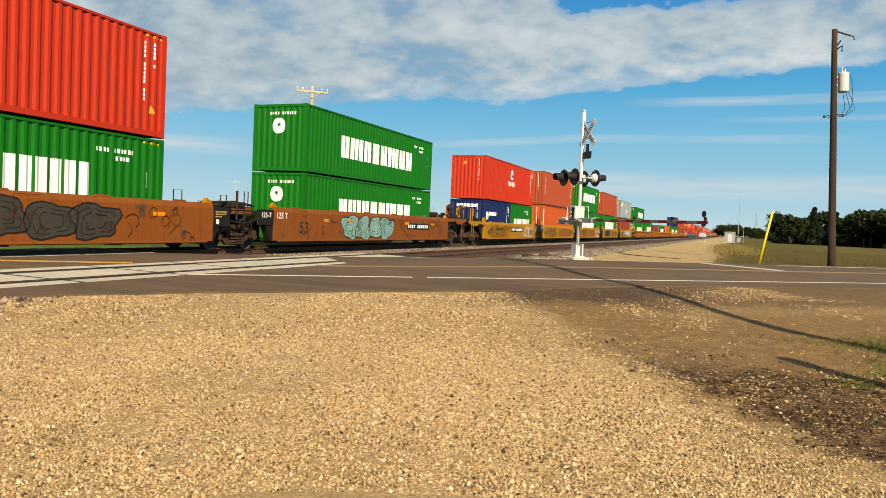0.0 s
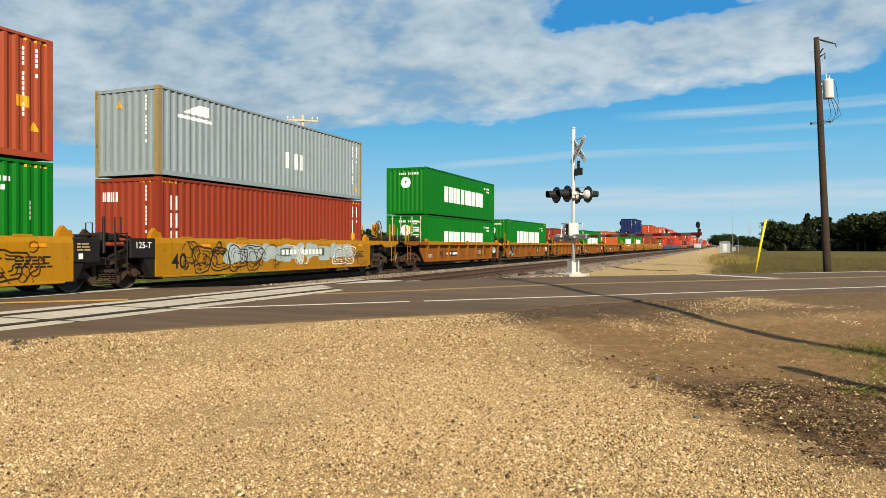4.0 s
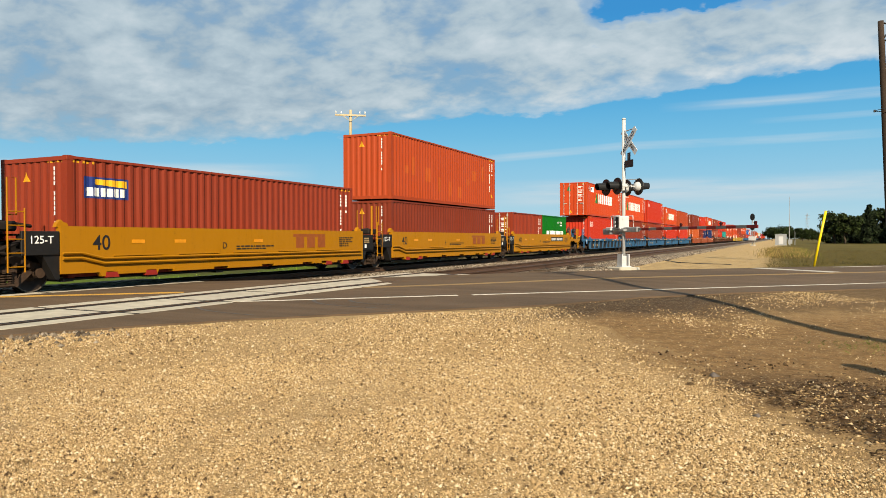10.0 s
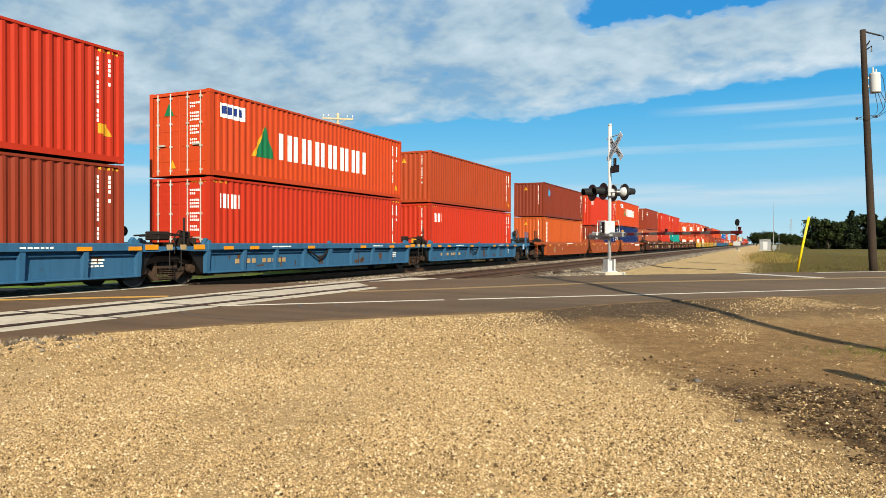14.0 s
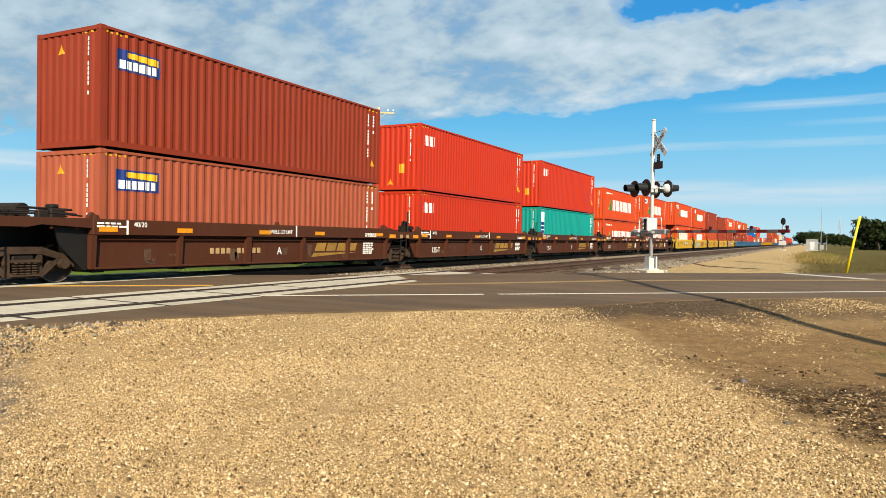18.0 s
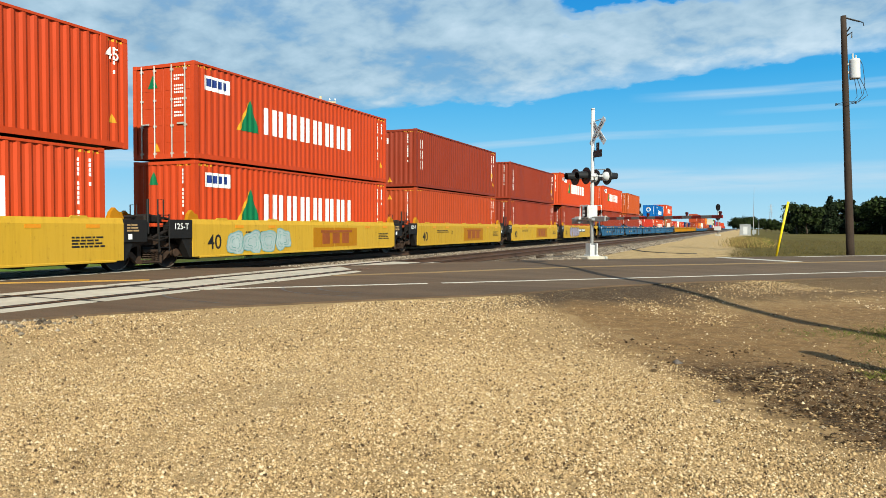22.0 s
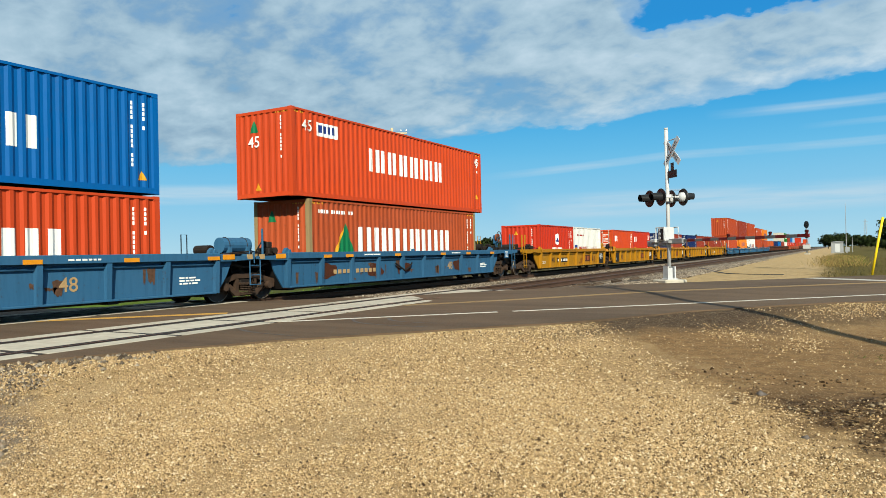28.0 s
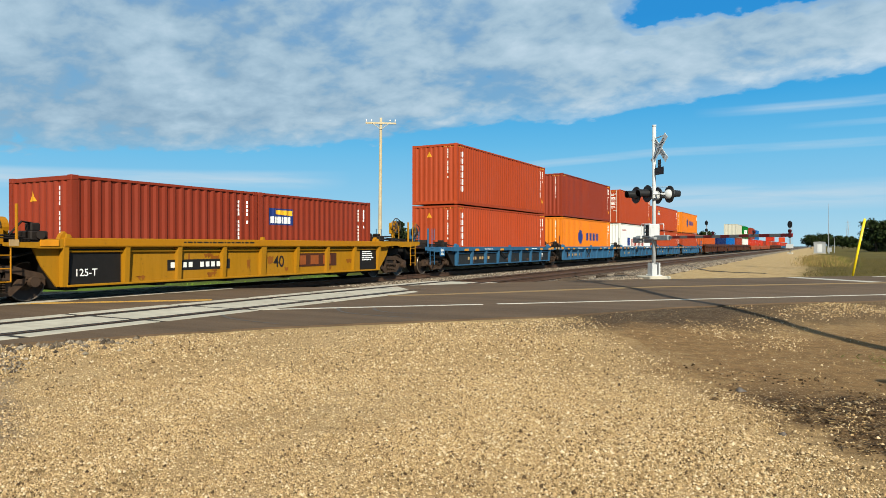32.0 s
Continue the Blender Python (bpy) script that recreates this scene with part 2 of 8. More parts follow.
# rail cars
CAR_YELLOW = paint("weathered_yellow_car_paint", (0.2722, 0.1267, 0.0015), 0.55, 0.25, 0.55)
CAR_PALE = paint("faded_yellow_car_paint", (0.3738, 0.2250, 0.0162), 0.55, 0.3, 0.4)
CAR_AMBER = paint("clean_amber_car_paint", (0.2842, 0.1185, 0.0010), 0.5, 0.12, 0.25)
CAR_OCHRE = paint("dirty_ochre_car_paint", (0.1701, 0.0566, 0.0045), 0.6, 0.3, 0.75)
CAR_BROWN = paint("orange_brown_car_paint", (0.1620, 0.0457, 0.0061), 0.6, 0.3, 0.65)
CAR_RUST = paint("rust_orange_car_paint", (0.2333, 0.0474, 0.0091), 0.55, 0.25, 0.4)
CAR_BLUE = paint("weathered_blue_car_paint", (0.022, 0.080, 0.160), 0.6, 0.35, 0.8)
CAR_DARK = paint("dark_brown_car_paint", (0.0518, 0.0155, 0.0065), 0.6, 0.25, 0.4)
BLACK = plain("black_car_steel", (0.0055, 0.0045, 0.0041), 0.65, 0.4, 8)
IRON = plain("brown_cast_iron", (0.0110, 0.0071, 0.0055), 0.75, 0.4, 7, 0.2)
SOOTY_BLUE = paint("sooty_blue_car_paint", (0.0117, 0.0142, 0.0169), 0.65, 0.3, 0.5)
CAST = plain("rusty_cast_truck_steel", (0.0402, 0.0234, 0.0142), 0.75, 0.45, 7, 0.1)
TREAD = plain("worn_wheel_steel", (0.0303, 0.0202, 0.0146), 0.42, 0.4, 9, 0.35)
RIM = plain("bright_worn_wheel_rim", (0.1500, 0.1200, 0.0920), 0.35, 0.3, 9, 0.5)
LETTER = paint("white_lettering_paint", (0.6560, 0.6560, 0.6400), 0.55, 0.05, 0.2, grime=(0.3, 0.28, 0.25))
INK = plain("black_lettering_paint", (0.0078, 0.0071, 0.0071), 0.6, 0.2)
YELLOW_MARK = plain("yellow_marking", (0.4884, 0.2304, 0.0060), 0.5, 0.15)
REFLECTOR = plain("yellow_reflector_tape", (0.4960, 0.1914, 0.0050), 0.35, 0.15)
MARK_RED = plain("red_lettering_paint", (0.1944, 0.0117, 0.0065), 0.55, 0.15)
MARK_RUST = plain("rust_red_lettering_paint", (0.1944, 0.0486, 0.0078), 0.6, 0.2)
MARK_GREEN = plain("green_marking", (0.0039, 0.1037, 0.0357), 0.5, 0.1)
MARK_BLUE = plain("blue_marking", (0.0078, 0.0227, 0.1296), 0.5, 0.1)
MARK_SKY = plain("sky_blue_marking", (0.0324, 0.2074, 0.4018), 0.5, 0.1)
MARK_GOLD = plain("gold_lettering_paint", (0.6120, 0.3192, 0.0080), 0.5, 0.1)
MARK_FADED = plain("faded_gold_lettering_paint", (0.22, 0.120, 0.022), 0.6, 0.35, 5)
MARK_PLACARD = plain("blue_placard_enamel", (0.015, 0.085, 0.20), 0.5, 0.2)
MARK_TAN = plain("tan_lettering_paint", (0.2916, 0.1944, 0.0907), 0.6, 0.2)
TEAL_SPRAY = plain("teal_spray_paint", (0.1426, 0.2722, 0.2592), 0.6, 0.25, 3)
DARK_SPRAY = plain("dark_grey_spray_paint", (0.0324, 0.0272, 0.0207), 0.6, 0.3, 3)
LILAC_SPRAY = plain("lilac_spray_paint", (0.2722, 0.2462, 0.324), 0.6, 0.2, 3)
PALE_SPRAY = plain("pale_blue_spray_paint", (0.2722, 0.324, 0.324), 0.6, 0.2, 3)

# ---- building helpers ----
def mesh_of(bm, mat, smooth=False):
    me = bpy.data.meshes.new("m")
    bmesh.ops.recalc_face_normals(bm, faces=bm.faces)
    bm.to_mesh(me)
    bm.free()
    for m in mat if isinstance(mat, (list, tuple)) else [mat]:
        me.materials.append(m)
    if smooth:
        for p in me.polygons:
            p.use_smooth = True
    return me


FAR_OFF = []
TINY = {"air_hose", "hand_rail", "ladder", "reflector", "suspension", "axle", "wheel_rim", "small_print", "number_marking", "number_board", "end_number", "unit_letter", "brake_pipe", "brake_valve",
        "brake_cylinder", "walkway", "coupler", "end_sill", "end_header", "floor", "code_marking", "height_marking", "warning_mark", "corner_guide", "cable", "stain", "strap", "size_words", "load_words",
        "dot_plate", "emblem_block", "emblem_flash", "length_number", "spray_scribble", "lock_gear", "door_marking", "warning_label", "well_floor", "end_web", "bulkhead", "centre_sill", "jack_pad"}


def put(name, me, parent=None, label="", m=None):
    if FAR_OFF and name in TINY:      # cars that stay hundreds of metres off go without their smallest parts
        return {}
    ob = new(name, me)
    if parent is not None:
        ob.parent = parent
    if m is not None:
        ob.matrix_basis = m
    if label:
        ob["label"] = label
    return ob


def part(name, bm, mat, parent, label="", smooth=False):
    return put(name, mesh_of(bm, mat, smooth), parent, label)


SHARED = {}


def shared(key, mat, fill, smooth=False):
    if key not in SHARED:
        bm = bmesh.new()
        fill(bm)
        SHARED[key] = mesh_of(bm, mat, smooth)
    return SHARED[key]


def box(bm, x0, x1, y0, y1, z0, z1, bevel=0.0):
    v = [bm.verts.new((x, y, z)) for z in (z0, z1) for y in (y0, y1) for x in (x0, x1)]
    fs = [bm.faces.new([v[i] for i in q]) for q in ((0, 2, 3, 1), (4, 5, 7, 6), (0, 1, 5, 4), (2, 6, 7, 3), (0, 4, 6, 2), (1, 3, 7, 5))]
    if bevel:
        es = {e for f in fs for e in f.edges}
        bmesh.ops.bevel(bm, geom=list(es), offset=bevel, segments=1, affect="EDGES")


def prism(bm, outline, axis, a, b):
    """An outline of 2D points, drawn out along an axis from a to b. Axis x: points are (y, z); y: (x, z); z: (x, y)."""
    def at(p, d):
        return {"x": (d, p[0], p[1]), "y": (p[0], d, p[1]), "z": (p[0], p[1], d)}[axis]
    lo, hi = [bm.verts.new(at(p, a)) for p in outline], [bm.verts.new(at(p, b)) for p in outline]
    bm.faces.new(lo)
    bm.faces.new(hi[::-1])
    for i in range(len(outline)):
        j = (i + 1) % len(outline)
        bm.faces.new((lo[i], hi[i], hi[j], lo[j]))


def tube(bm, points, r, sides=8, r1=None, cap=True):
    """A round bar through points, tapering from r to r1."""
    pts = [Vector(p) for p in points]
    rings, n = [], len(pts)
    for i, p in enumerate(pts):
        d = (pts[min(i + 1, n - 1)] - pts[max(i - 1, 0)]).normalized()
        side = d.cross(Vector((0, 0, 1)) if abs(d.z) < 0.9 else Vector((0, 1, 0))).normalized()
        up = side.cross(d)
        k = r if r1 is None else r + (r1 - r) * i / max(1, n - 1)
        rings.append([bm.verts.new(p + k * (math.cos(2 * math.pi * j / sides) * side + math.sin(2 * math.pi * j / sides) * up)) for j in range(sides)])
    for a, b in zip(rings, rings[1:]):
        for j in range(sides):
            bm.faces.new((a[j], a[(j + 1) % sides], b[(j + 1) % sides], b[j]))
    if cap:
        bm.faces.new(rings[0][::-1])
        bm.faces.new(rings[-1])


def ring(bm, centre, axis, radius, r, sides=20, small=5):
    c = Vector(centre)
    a, b = {"x": (Vector((0, 1, 0)), Vector((0, 0, 1))), "y": (Vector((1, 0, 0)), Vector((0, 0, 1))), "z": (Vector((1, 0, 0)), Vector((0, 1, 0)))}[axis]
    w = a.cross(b)
    rows = []
    for i in range(sides):
        t = 2 * math.pi * i / sides
        d = math.cos(t) * a + math.sin(t) * b
        rows.append([bm.verts.new(c + d * (radius + r * math.cos(2 * math.pi * j / small)) + w * r * math.sin(2 * math.pi * j / small)) for j in range(small)])
    for i in range(sides):
        for j in range(small):
            p, q = rows[i], rows[(i + 1) % sides]
            bm.faces.new((p[j], q[j], q[(j + 1) % small], p[(j + 1) % small]))


def thing(name, m, label, category, group="", kind=""):
    ob = new(name)
    ob.empty_display_size = 0.2
    ob.matrix_basis = m
    return tagged(ob, label, category, group, kind)


def text_mesh(words, size, mat):
    key = ("text", words, size, mat.name)
    if key not in SHARED:
        cu = bpy.data.curves.new("t", "FONT")
        cu.body, cu.size, cu.align_x, cu.align_y, cu.offset = words, size, "CENTER", "CENTER", 0.008 * size
        ob = bpy.data.objects.new("t", cu)
        me = bpy.data.meshes.new_from_object(ob)
        me.materials.clear()
        me.materials.append(mat)
        bpy.data.objects.remove(ob)
        SHARED[key] = me
    return SHARED[key]


SIDE_FACE = Matrix(((0, 0, 1, 0), (1, 0, 0, 0), (0, 1, 0, 0), (0, 0, 0, 1)))   # reads along +y, faces +x
END_FACE = Matrix(((1, 0, 0, 0), (0, 0, -1, 0), (0, 1, 0, 0), (0, 0, 0, 1)))   # reads along +x, faces -y

# ---- the ground ----
RX, RY = math.cos(radians(44.3)), math.sin(radians(44.3))    # the road's direction


def off_road(x, y):
    """Distance across the road from the camera's side: 0 at the camera, -10.8 at the near pavement edge, -21.3 at the far one."""
    return x * RY - y * RX


def on_road(along, across):
    """The place from distances along and across the road."""
    return Vector((along * RX + across * RY, along * RY - across * RX, 0))


def ease(a, b, v):
    k = np.clip((v - a) / (b - a), 0, 1)
    return k * k * (3 - 2 * k)


def road_rise(along, across):
    """The crown that the road gains on its far side once it has left the rails, and its fall beyond the main track."""
    return 0.10 * ease(14.6, 17.4, -across) * ease(3.5, 12.0, along) - 1.5 * ease(6.2, 18.0, -along)


def near_edge(along):
    """The ragged near side of the pavement."""
    return np.interp(along, (-75, -3, -1.5, 0.5, 3, 5.5, 8.5, 11, 15, 190), (-10.0, -10.1, -10.6, -11.1, -11.4, -11.5, -12.5, -12.8, -12.7, -12.7))


def ground_z(x, y):
    n, along = off_road(x, y), x * RX + y * RY
    edge = near_edge(along)
    lot = -0.03 - 0.22 * ease(0.0, 4.2, n - edge) - 0.10 * ease(-9, 0, n)
    far = -0.05 + 0.13 * ease(-8.6, -6.6, x)
    # the tracks lie in a shallow cut beyond the road
    cut = ease(-21.0, -20.4, x) * (1 - ease(-8.6, -7.2, x)) * ease(21.5, 22.1, -n)
    far = far * (1 - cut) - 0.50 * cut
    z = np.where(n > -16, lot, far)
    # beyond the tracks the land falls to a meadow
    z = z - 1.45 * ease(17.0, 28.5, -x) * (1 - cut) - 0.25 * ease(19.0, 21.0, -x) * cut
    # beyond the road an added bank beside the ballast hides the meadow under far cars
    z = z + 1.15 * ease(25.0, 34.0, y) * ease(20.6, 22.0, -x) * (1 - ease(33.0, 48.0, -x)) * (1 - ease(300.0, 500.0, y))
    # the pavement lies in a shallow tray
    under = ease(-21.6, -21.2, n) * (1 - ease(-0.5, -0.1, n - edge))
    return z * (1 - under) - (0.07 + 1.5 * ease(6.2, 18.0, -along)) * under


def make_ground():
    def axis(fine0, fine1, step, far):
        mid = list(np.arange(fine0, fine1, step))
        lo, hi, k = [], [], step
        p = fine0
        while p > -far:
            k *= 1.35
            p -= k
            lo.append(p)
        p = mid[-1]
        k = step
        while p < far:
            k *= 1.35
            p += k
            hi.append(p)
        return np.array(lo[::-1] + mid + hi)
    xs, ys = axis(-26, 14, 0.3, 3000), axis(-2, 48, 0.3, 3000)
    gx, gy = np.meshgrid(xs, ys)
    gz = ground_z(gx, gy)
    for i in range(gx.shape[0]):
        for j in range(gx.shape[1]):
            x, y = gx[i, j], gy[i, j]
            if abs(x) < 60 and -5 < y < 120 and not -21.5 < off_road(x, y) < -11:
                gz[i, j] += 0.030 * noise.noise((x * 0.7, y * 0.7, 0)) + 0.014 * noise.noise((x * 2.1, y * 2.1, 4))
    w = len(xs)
    faces = [(i * w + j, i * w + j + 1, (i + 1) * w + j + 1, (i + 1) * w + j) for i in range(len(ys) - 1) for j in range(w - 1)]
    me = bpy.data.meshes.new("ground")
    me.from_pydata(np.stack([gx.ravel(), gy.ravel(), gz.ravel()], -1).tolist(), [], faces)
    for p in me.polygons:
        p.use_smooth = True

    def build(t, p):
        co = t.nodes.new("ShaderNodeTexCoord").outputs["Object"]
        s = t.nodes.new("ShaderNodeSeparateXYZ")
        t.links.new(co, s.inputs[0])
        x, y = s.outputs[0], s.outputs[1]
        n = calc(t, "SUBTRACT", calc(t, "MULTIPLY", x, RY), calc(t, "MULTIPLY", y, RX))
        wob = calc(t, "SUBTRACT", noise_of(t, co, 0.45, 5, 0.6), 0.5)
        wob2 = calc(t, "SUBTRACT", noise_of(t, co, 2.4, 5, 0.65), 0.5)
        # stones
        v = t.nodes.new("ShaderNodeTexVoronoi")
        v.inputs["Scale"].default_value = 88.0
        t.links.new(co, v.inputs["Vector"])
        v2 = t.nodes.new("ShaderNodeTexVoronoi")
        v2.inputs["Scale"].default_value = 130.0
        t.links.new(co, v2.inputs["Vector"])
        hue = t.nodes.new("ShaderNodeSeparateColor")
        t.links.new(v.outputs["Color"], hue.inputs[0])
        gravel = ramp(t, hue.outputs[0], [(0.0, (0.10, 0.064, 0.031)), (0.2, (0.250, 0.167, 0.080)), (0.7, (0.365, 0.252, 0.127)), (1.0, (0.47, 0.375, 0.235))])
        sand = blend(t, ramp(t, noise_of(t, co, 14, 6, 0.7), [(0.35, 0.0), (0.65, 1.0)]), (0.190, 0.124, 0.058), (0.345, 0.232, 0.113))
        loose = ramp(t, calc(t, "ADD", noise_of(t, stretched(t, co, (1, 0.5, 1), (0, 0, radians(-28))), 0.55, 4, 0.6), calc(t, "MULTIPLY", wob2, 0.5)), [(0.40, 0.25), (0.60, 0.85)])
        lot = blend(t, loose, sand, gravel)
        # brown dirt east of a slanting edge, dug over in the middle, dark and stony along the pavement
        speck = ramp(t, hue.outputs[2], [(0.0, 0.0), (0.90, 0.0), (0.97, 1.0)])
        dirt = blend(t, ramp(t, noise_of(t, co, 5, 7, 0.72), [(0.35, 0.0), (0.65, 1.0)]), (0.108, 0.061, 0.025), (0.205, 0.123, 0.053))
        dirt = blend(t, calc(t, "MULTIPLY", speck, 0.7), dirt, (0.3758, 0.2981, 0.1814))
        edge = calc(t, "ADD", calc(t, "ADD", x, calc(t, "MULTIPLY", y, 0.67)), calc(t, "ADD", -4.05, calc(t, "ADD", calc(t, "MULTIPLY", wob, 2.6), calc(t, "MULTIPLY", wob2, 2.6))))
        lot = blend(t, ramp(t, edge, [(0.0, 0.0), (0.15, 0.25), (1.0, 0.95)]), lot, dirt)
        crumbs = calc(t, "ADD", calc(t, "MULTIPLY", noise_of(t, co, 6, 5, 0.7), 0.5), calc(t, "MULTIPLY", noise_of(t, stretched(t, co, (1, 1.6, 1), (0, 0, radians(30))), 42, 4, 0.7), 0.5))
        soil = blend(t, ramp(t, crumbs, [(0.42, 0.0), (0.60, 1.0)]), (0.020, 0.010, 0.005), (0.142, 0.084, 0.037))
        soil = blend(t, calc(t, "MULTIPLY", speck, 0.8), soil, (0.324, 0.2657, 0.175))
        dug = calc(t, "ADD", calc(t, "ADD", x, calc(t, "MULTIPLY", y, 0.67)), calc(t, "ADD", -4.35, calc(t, "ADD", calc(t, "MULTIPLY", wob, 2.0), calc(t, "MULTIPLY", wob2, 3.2))))
        upto = ramp(t, calc(t, "ADD", calc(t, "MULTIPLY", calc(t, "SUBTRACT", y, calc(t, "MULTIPLY", x, 0.35)), 0.1), calc(t, "MULTIPLY", wob2, 0.10)), [(0.0, 1.0), (0.80, 1.0), (0.88, 0.0)])
        lot = blend(t, calc(t, "MULTIPLY", ramp(t, dug, [(0.0, 0.0), (0.6, 0.9)]), upto), lot, soil)
        grit = blend(t, ramp(t, noise_of(t, co, 11, 7, 0.75), [(0.36, 0.0), (0.64, 1.0)]), (0.0298, 0.0182, 0.0104), (0.0875, 0.0558, 0.0298))
        grit = blend(t, calc(t, "MULTIPLY", speck, 0.8), grit, (0.324, 0.2722, 0.1879))
        side = calc(t, "ADD", calc(t, "ADD", n, 10.7), calc(t, "ADD", calc(t, "MULTIPLY", wob, 2.0), calc(t, "MULTIPLY", wob2, 1.2)))
        east = ramp(t, calc(t, "ADD", calc(t, "MULTIPLY", x, 0.22), calc(t, "ADD", 1.15, calc(t, "MULTIPLY", wob, 0.5))), [(0.0, 0.0), (0.4, 1.0)])
        verge = ramp(t, calc(t, "MULTIPLY", calc(t, "ADD", x, calc(t, "ADD", 1.6, calc(t, "MULTIPLY", wob2, 2.0))), 0.5), [(0.0, 0.0), (0.6, 1.0)])
        lot = blend(t, calc(t, "MULTIPLY", verge, ramp(t, calc(t, "SUBTRACT", side, 0.9), [(0.0, 0.22), (0.5, 0.0)])), lot, gravel)
        lot = blend(t, calc(t, "MULTIPLY", calc(t, "MULTIPLY", east, calc(t, "SUBTRACT", 1.0, calc(t, "MULTIPLY", verge, 0.35))), ramp(t, side, [(0.0, 1.0), (0.12, 0.9), (0.8, 0.0)])), lot, grit)
        # grey crushed stone at the west corner
        west = ramp(t, calc(t, "ADD", calc(t, "SUBTRACT", calc(t, "MULTIPLY", x, -0.63), y), calc(t, "ADD", -0.05, calc(t, "MULTIPLY", wob, 3.4))), [(0.05, 0.0), (0.5, 0.85)])
        grey = ramp(t, hue.outputs[1], [(0.0, (0.0518, 0.0389, 0.0292)), (0.6, (0.1361, 0.107, 0.081)), (1.0, (0.2462, 0.2074, 0.162))])
        lot = blend(t, calc(t, "MULTIPLY", west, ramp(t, calc(t, "MULTIPLY", x, -0.1), [(0.38, 0.0), (0.46, 1.0)])), lot, grey)
        # beyond the road: sand beside the line, dry field to the east, meadow to the west
        blades = noise_of(t, co, 16, 6, 0.75)
        field = blend(t, ramp(t, noise_of(t, stretched(t, co, (1, 0.35, 1)), 0.12, 6, 0.65), [(0.35, 0.0), (0.65, 1.0)]), (0.0616, 0.0466, 0.0117), (0.107, 0.083, 0.022))
        field = blend(t, ramp(t, blades, [(0.4, 0.0), (0.66, 0.8)]), field, (0.0681, 0.0616, 0.0162))
        yard = blend(t, ramp(t, noise_of(t, co, 3, 7, 0.7), [(0.35, 0.0), (0.65, 1.0)]), (0.2683, 0.1867, 0.0910), (0.3845, 0.2822, 0.1463))
        far = blend(t, ramp(t, calc(t, "ADD", calc(t, "MULTIPLY", calc(t, "ADD", x, 1.2), 0.4), calc(t, "MULTIPLY", wob2, 0.9)), [(0.1, 0.0), (0.6, 1.0)]), yard, field)
        stone = ramp(t, hue.outputs[1], [(0.0, (0.0583, 0.0454, 0.0337)), (0.5, (0.149, 0.1199, 0.0907)), (1.0, (0.2916, 0.2462, 0.1944))])
        far = blend(t, ramp(t, calc(t, "ADD", calc(t, "MULTIPLY", calc(t, "ADD", x, 5.3), -0.7), calc(t, "MULTIPLY", wob2, 1.2)), [(0.0, 0.0), (0.5, 1.0)]), far, stone)
        # the added bank's dark colour stands in for shade seen beneath the far cars
        bank_dark = blend(t, ramp(t, blades, [(0.35, 0.0), (0.7, 1.0)]), (0.0194, 0.0169, 0.0065), (0.0551, 0.0454, 0.0169))
        meadow = blend(t, ramp(t, blades, [(0.35, 0.0), (0.7, 1.0)]), (0.0681, 0.1264, 0.0078), (0.1231, 0.2009, 0.0142))
        far = blend(t, ramp(t, calc(t, "ADD", calc(t, "MULTIPLY", calc(t, "ADD", x, 20.2), -0.6), calc(t, "MULTIPLY", wob2, 0.8)), [(0.2, 0.0), (0.5, 1.0)]), far, blend(t, ramp(t, calc(t, "MULTIPLY", calc(t, "ADD", y, calc(t, "MULTIPLY", wob, 6.0)), 0.02), [(0.48, 0.0), (0.64, 1.0)]), meadow, bank_dark))
        all_ = blend(t, ramp(t, calc(t, "MULTIPLY", calc(t, "ADD", n, 16.5), 0.5), [(0.45, 0.0), (0.55, 1.0)]), far, lot)
        t.links.new(all_, p.inputs["Base Color"])
        p.inputs["Roughness"].default_value = 1.0
        p.inputs["Specular IOR Level"].default_value = 0.1
        h = calc(t, "ADD", calc(t, "MULTIPLY", v.outputs["Distance"], 0.6), calc(t, "ADD", calc(t, "MULTIPLY", v2.outputs["Distance"], 0.25), calc(t, "MULTIPLY", noise_of(t, co, 9, 6, 0.7), 0.8)))
        bump(t, p, h, 0.9, 0.018)
    me.materials.append(material("gravel_soil_and_grass", build))
    ob = new("ground", me)
    return tagged(ob, "tan gravel lot, bare soil, dry field and meadow", "ground", kind="structure")


make_ground()


def strip(name, a0, a1, c0, c1, z, mat, label, category, thick=0.05, cuts=60, wave=0.0, cols=1):
    """A slab along the road from a0 to a1, across it from c0 to c1; wave: a ragged edge that follows near_edge on the near side."""
    bm = bmesh.new()
    rows = []
    for i in range(cuts + 1):
        a = a0 + (a1 - a0) * i / cuts
        k0 = c0 + wave * noise.noise((a * 0.8, 3.3, 0)) + wave * 0.6 * noise.noise((a * 3.1, 7.3, 0))
        k1 = (float(near_edge(a)) if wave else c1) + wave * noise.noise((a * 0.8, 9.3, 0)) + wave * 0.6 * noise.noise((a * 3.1, 1.3, 0))
        top = []
        for j in range(cols + 1):
            c = k0 + (k1 - k0) * j / cols
            p = on_road(a, c)
            top.append((p.x, p.y, z + float(road_rise(a, c))))
        loop = [bm.verts.new(p) for p in top] + [bm.verts.new((p[0], p[1], p[2] - thick)) for p in top[::-1]]
        rows.append(loop)
    m = len(rows[0])
    for r, q in zip(rows, rows[1:]):
        for j in range(m):
            bm.faces.new((r[j], q[j], q[(j + 1) % m], r[(j + 1) % m]))
    bm.faces.new(rows[0])
    bm.faces.new(rows[-1][::-1])
    return tagged(put(name, mesh_of(bm, mat)), label, category, kind="structure")


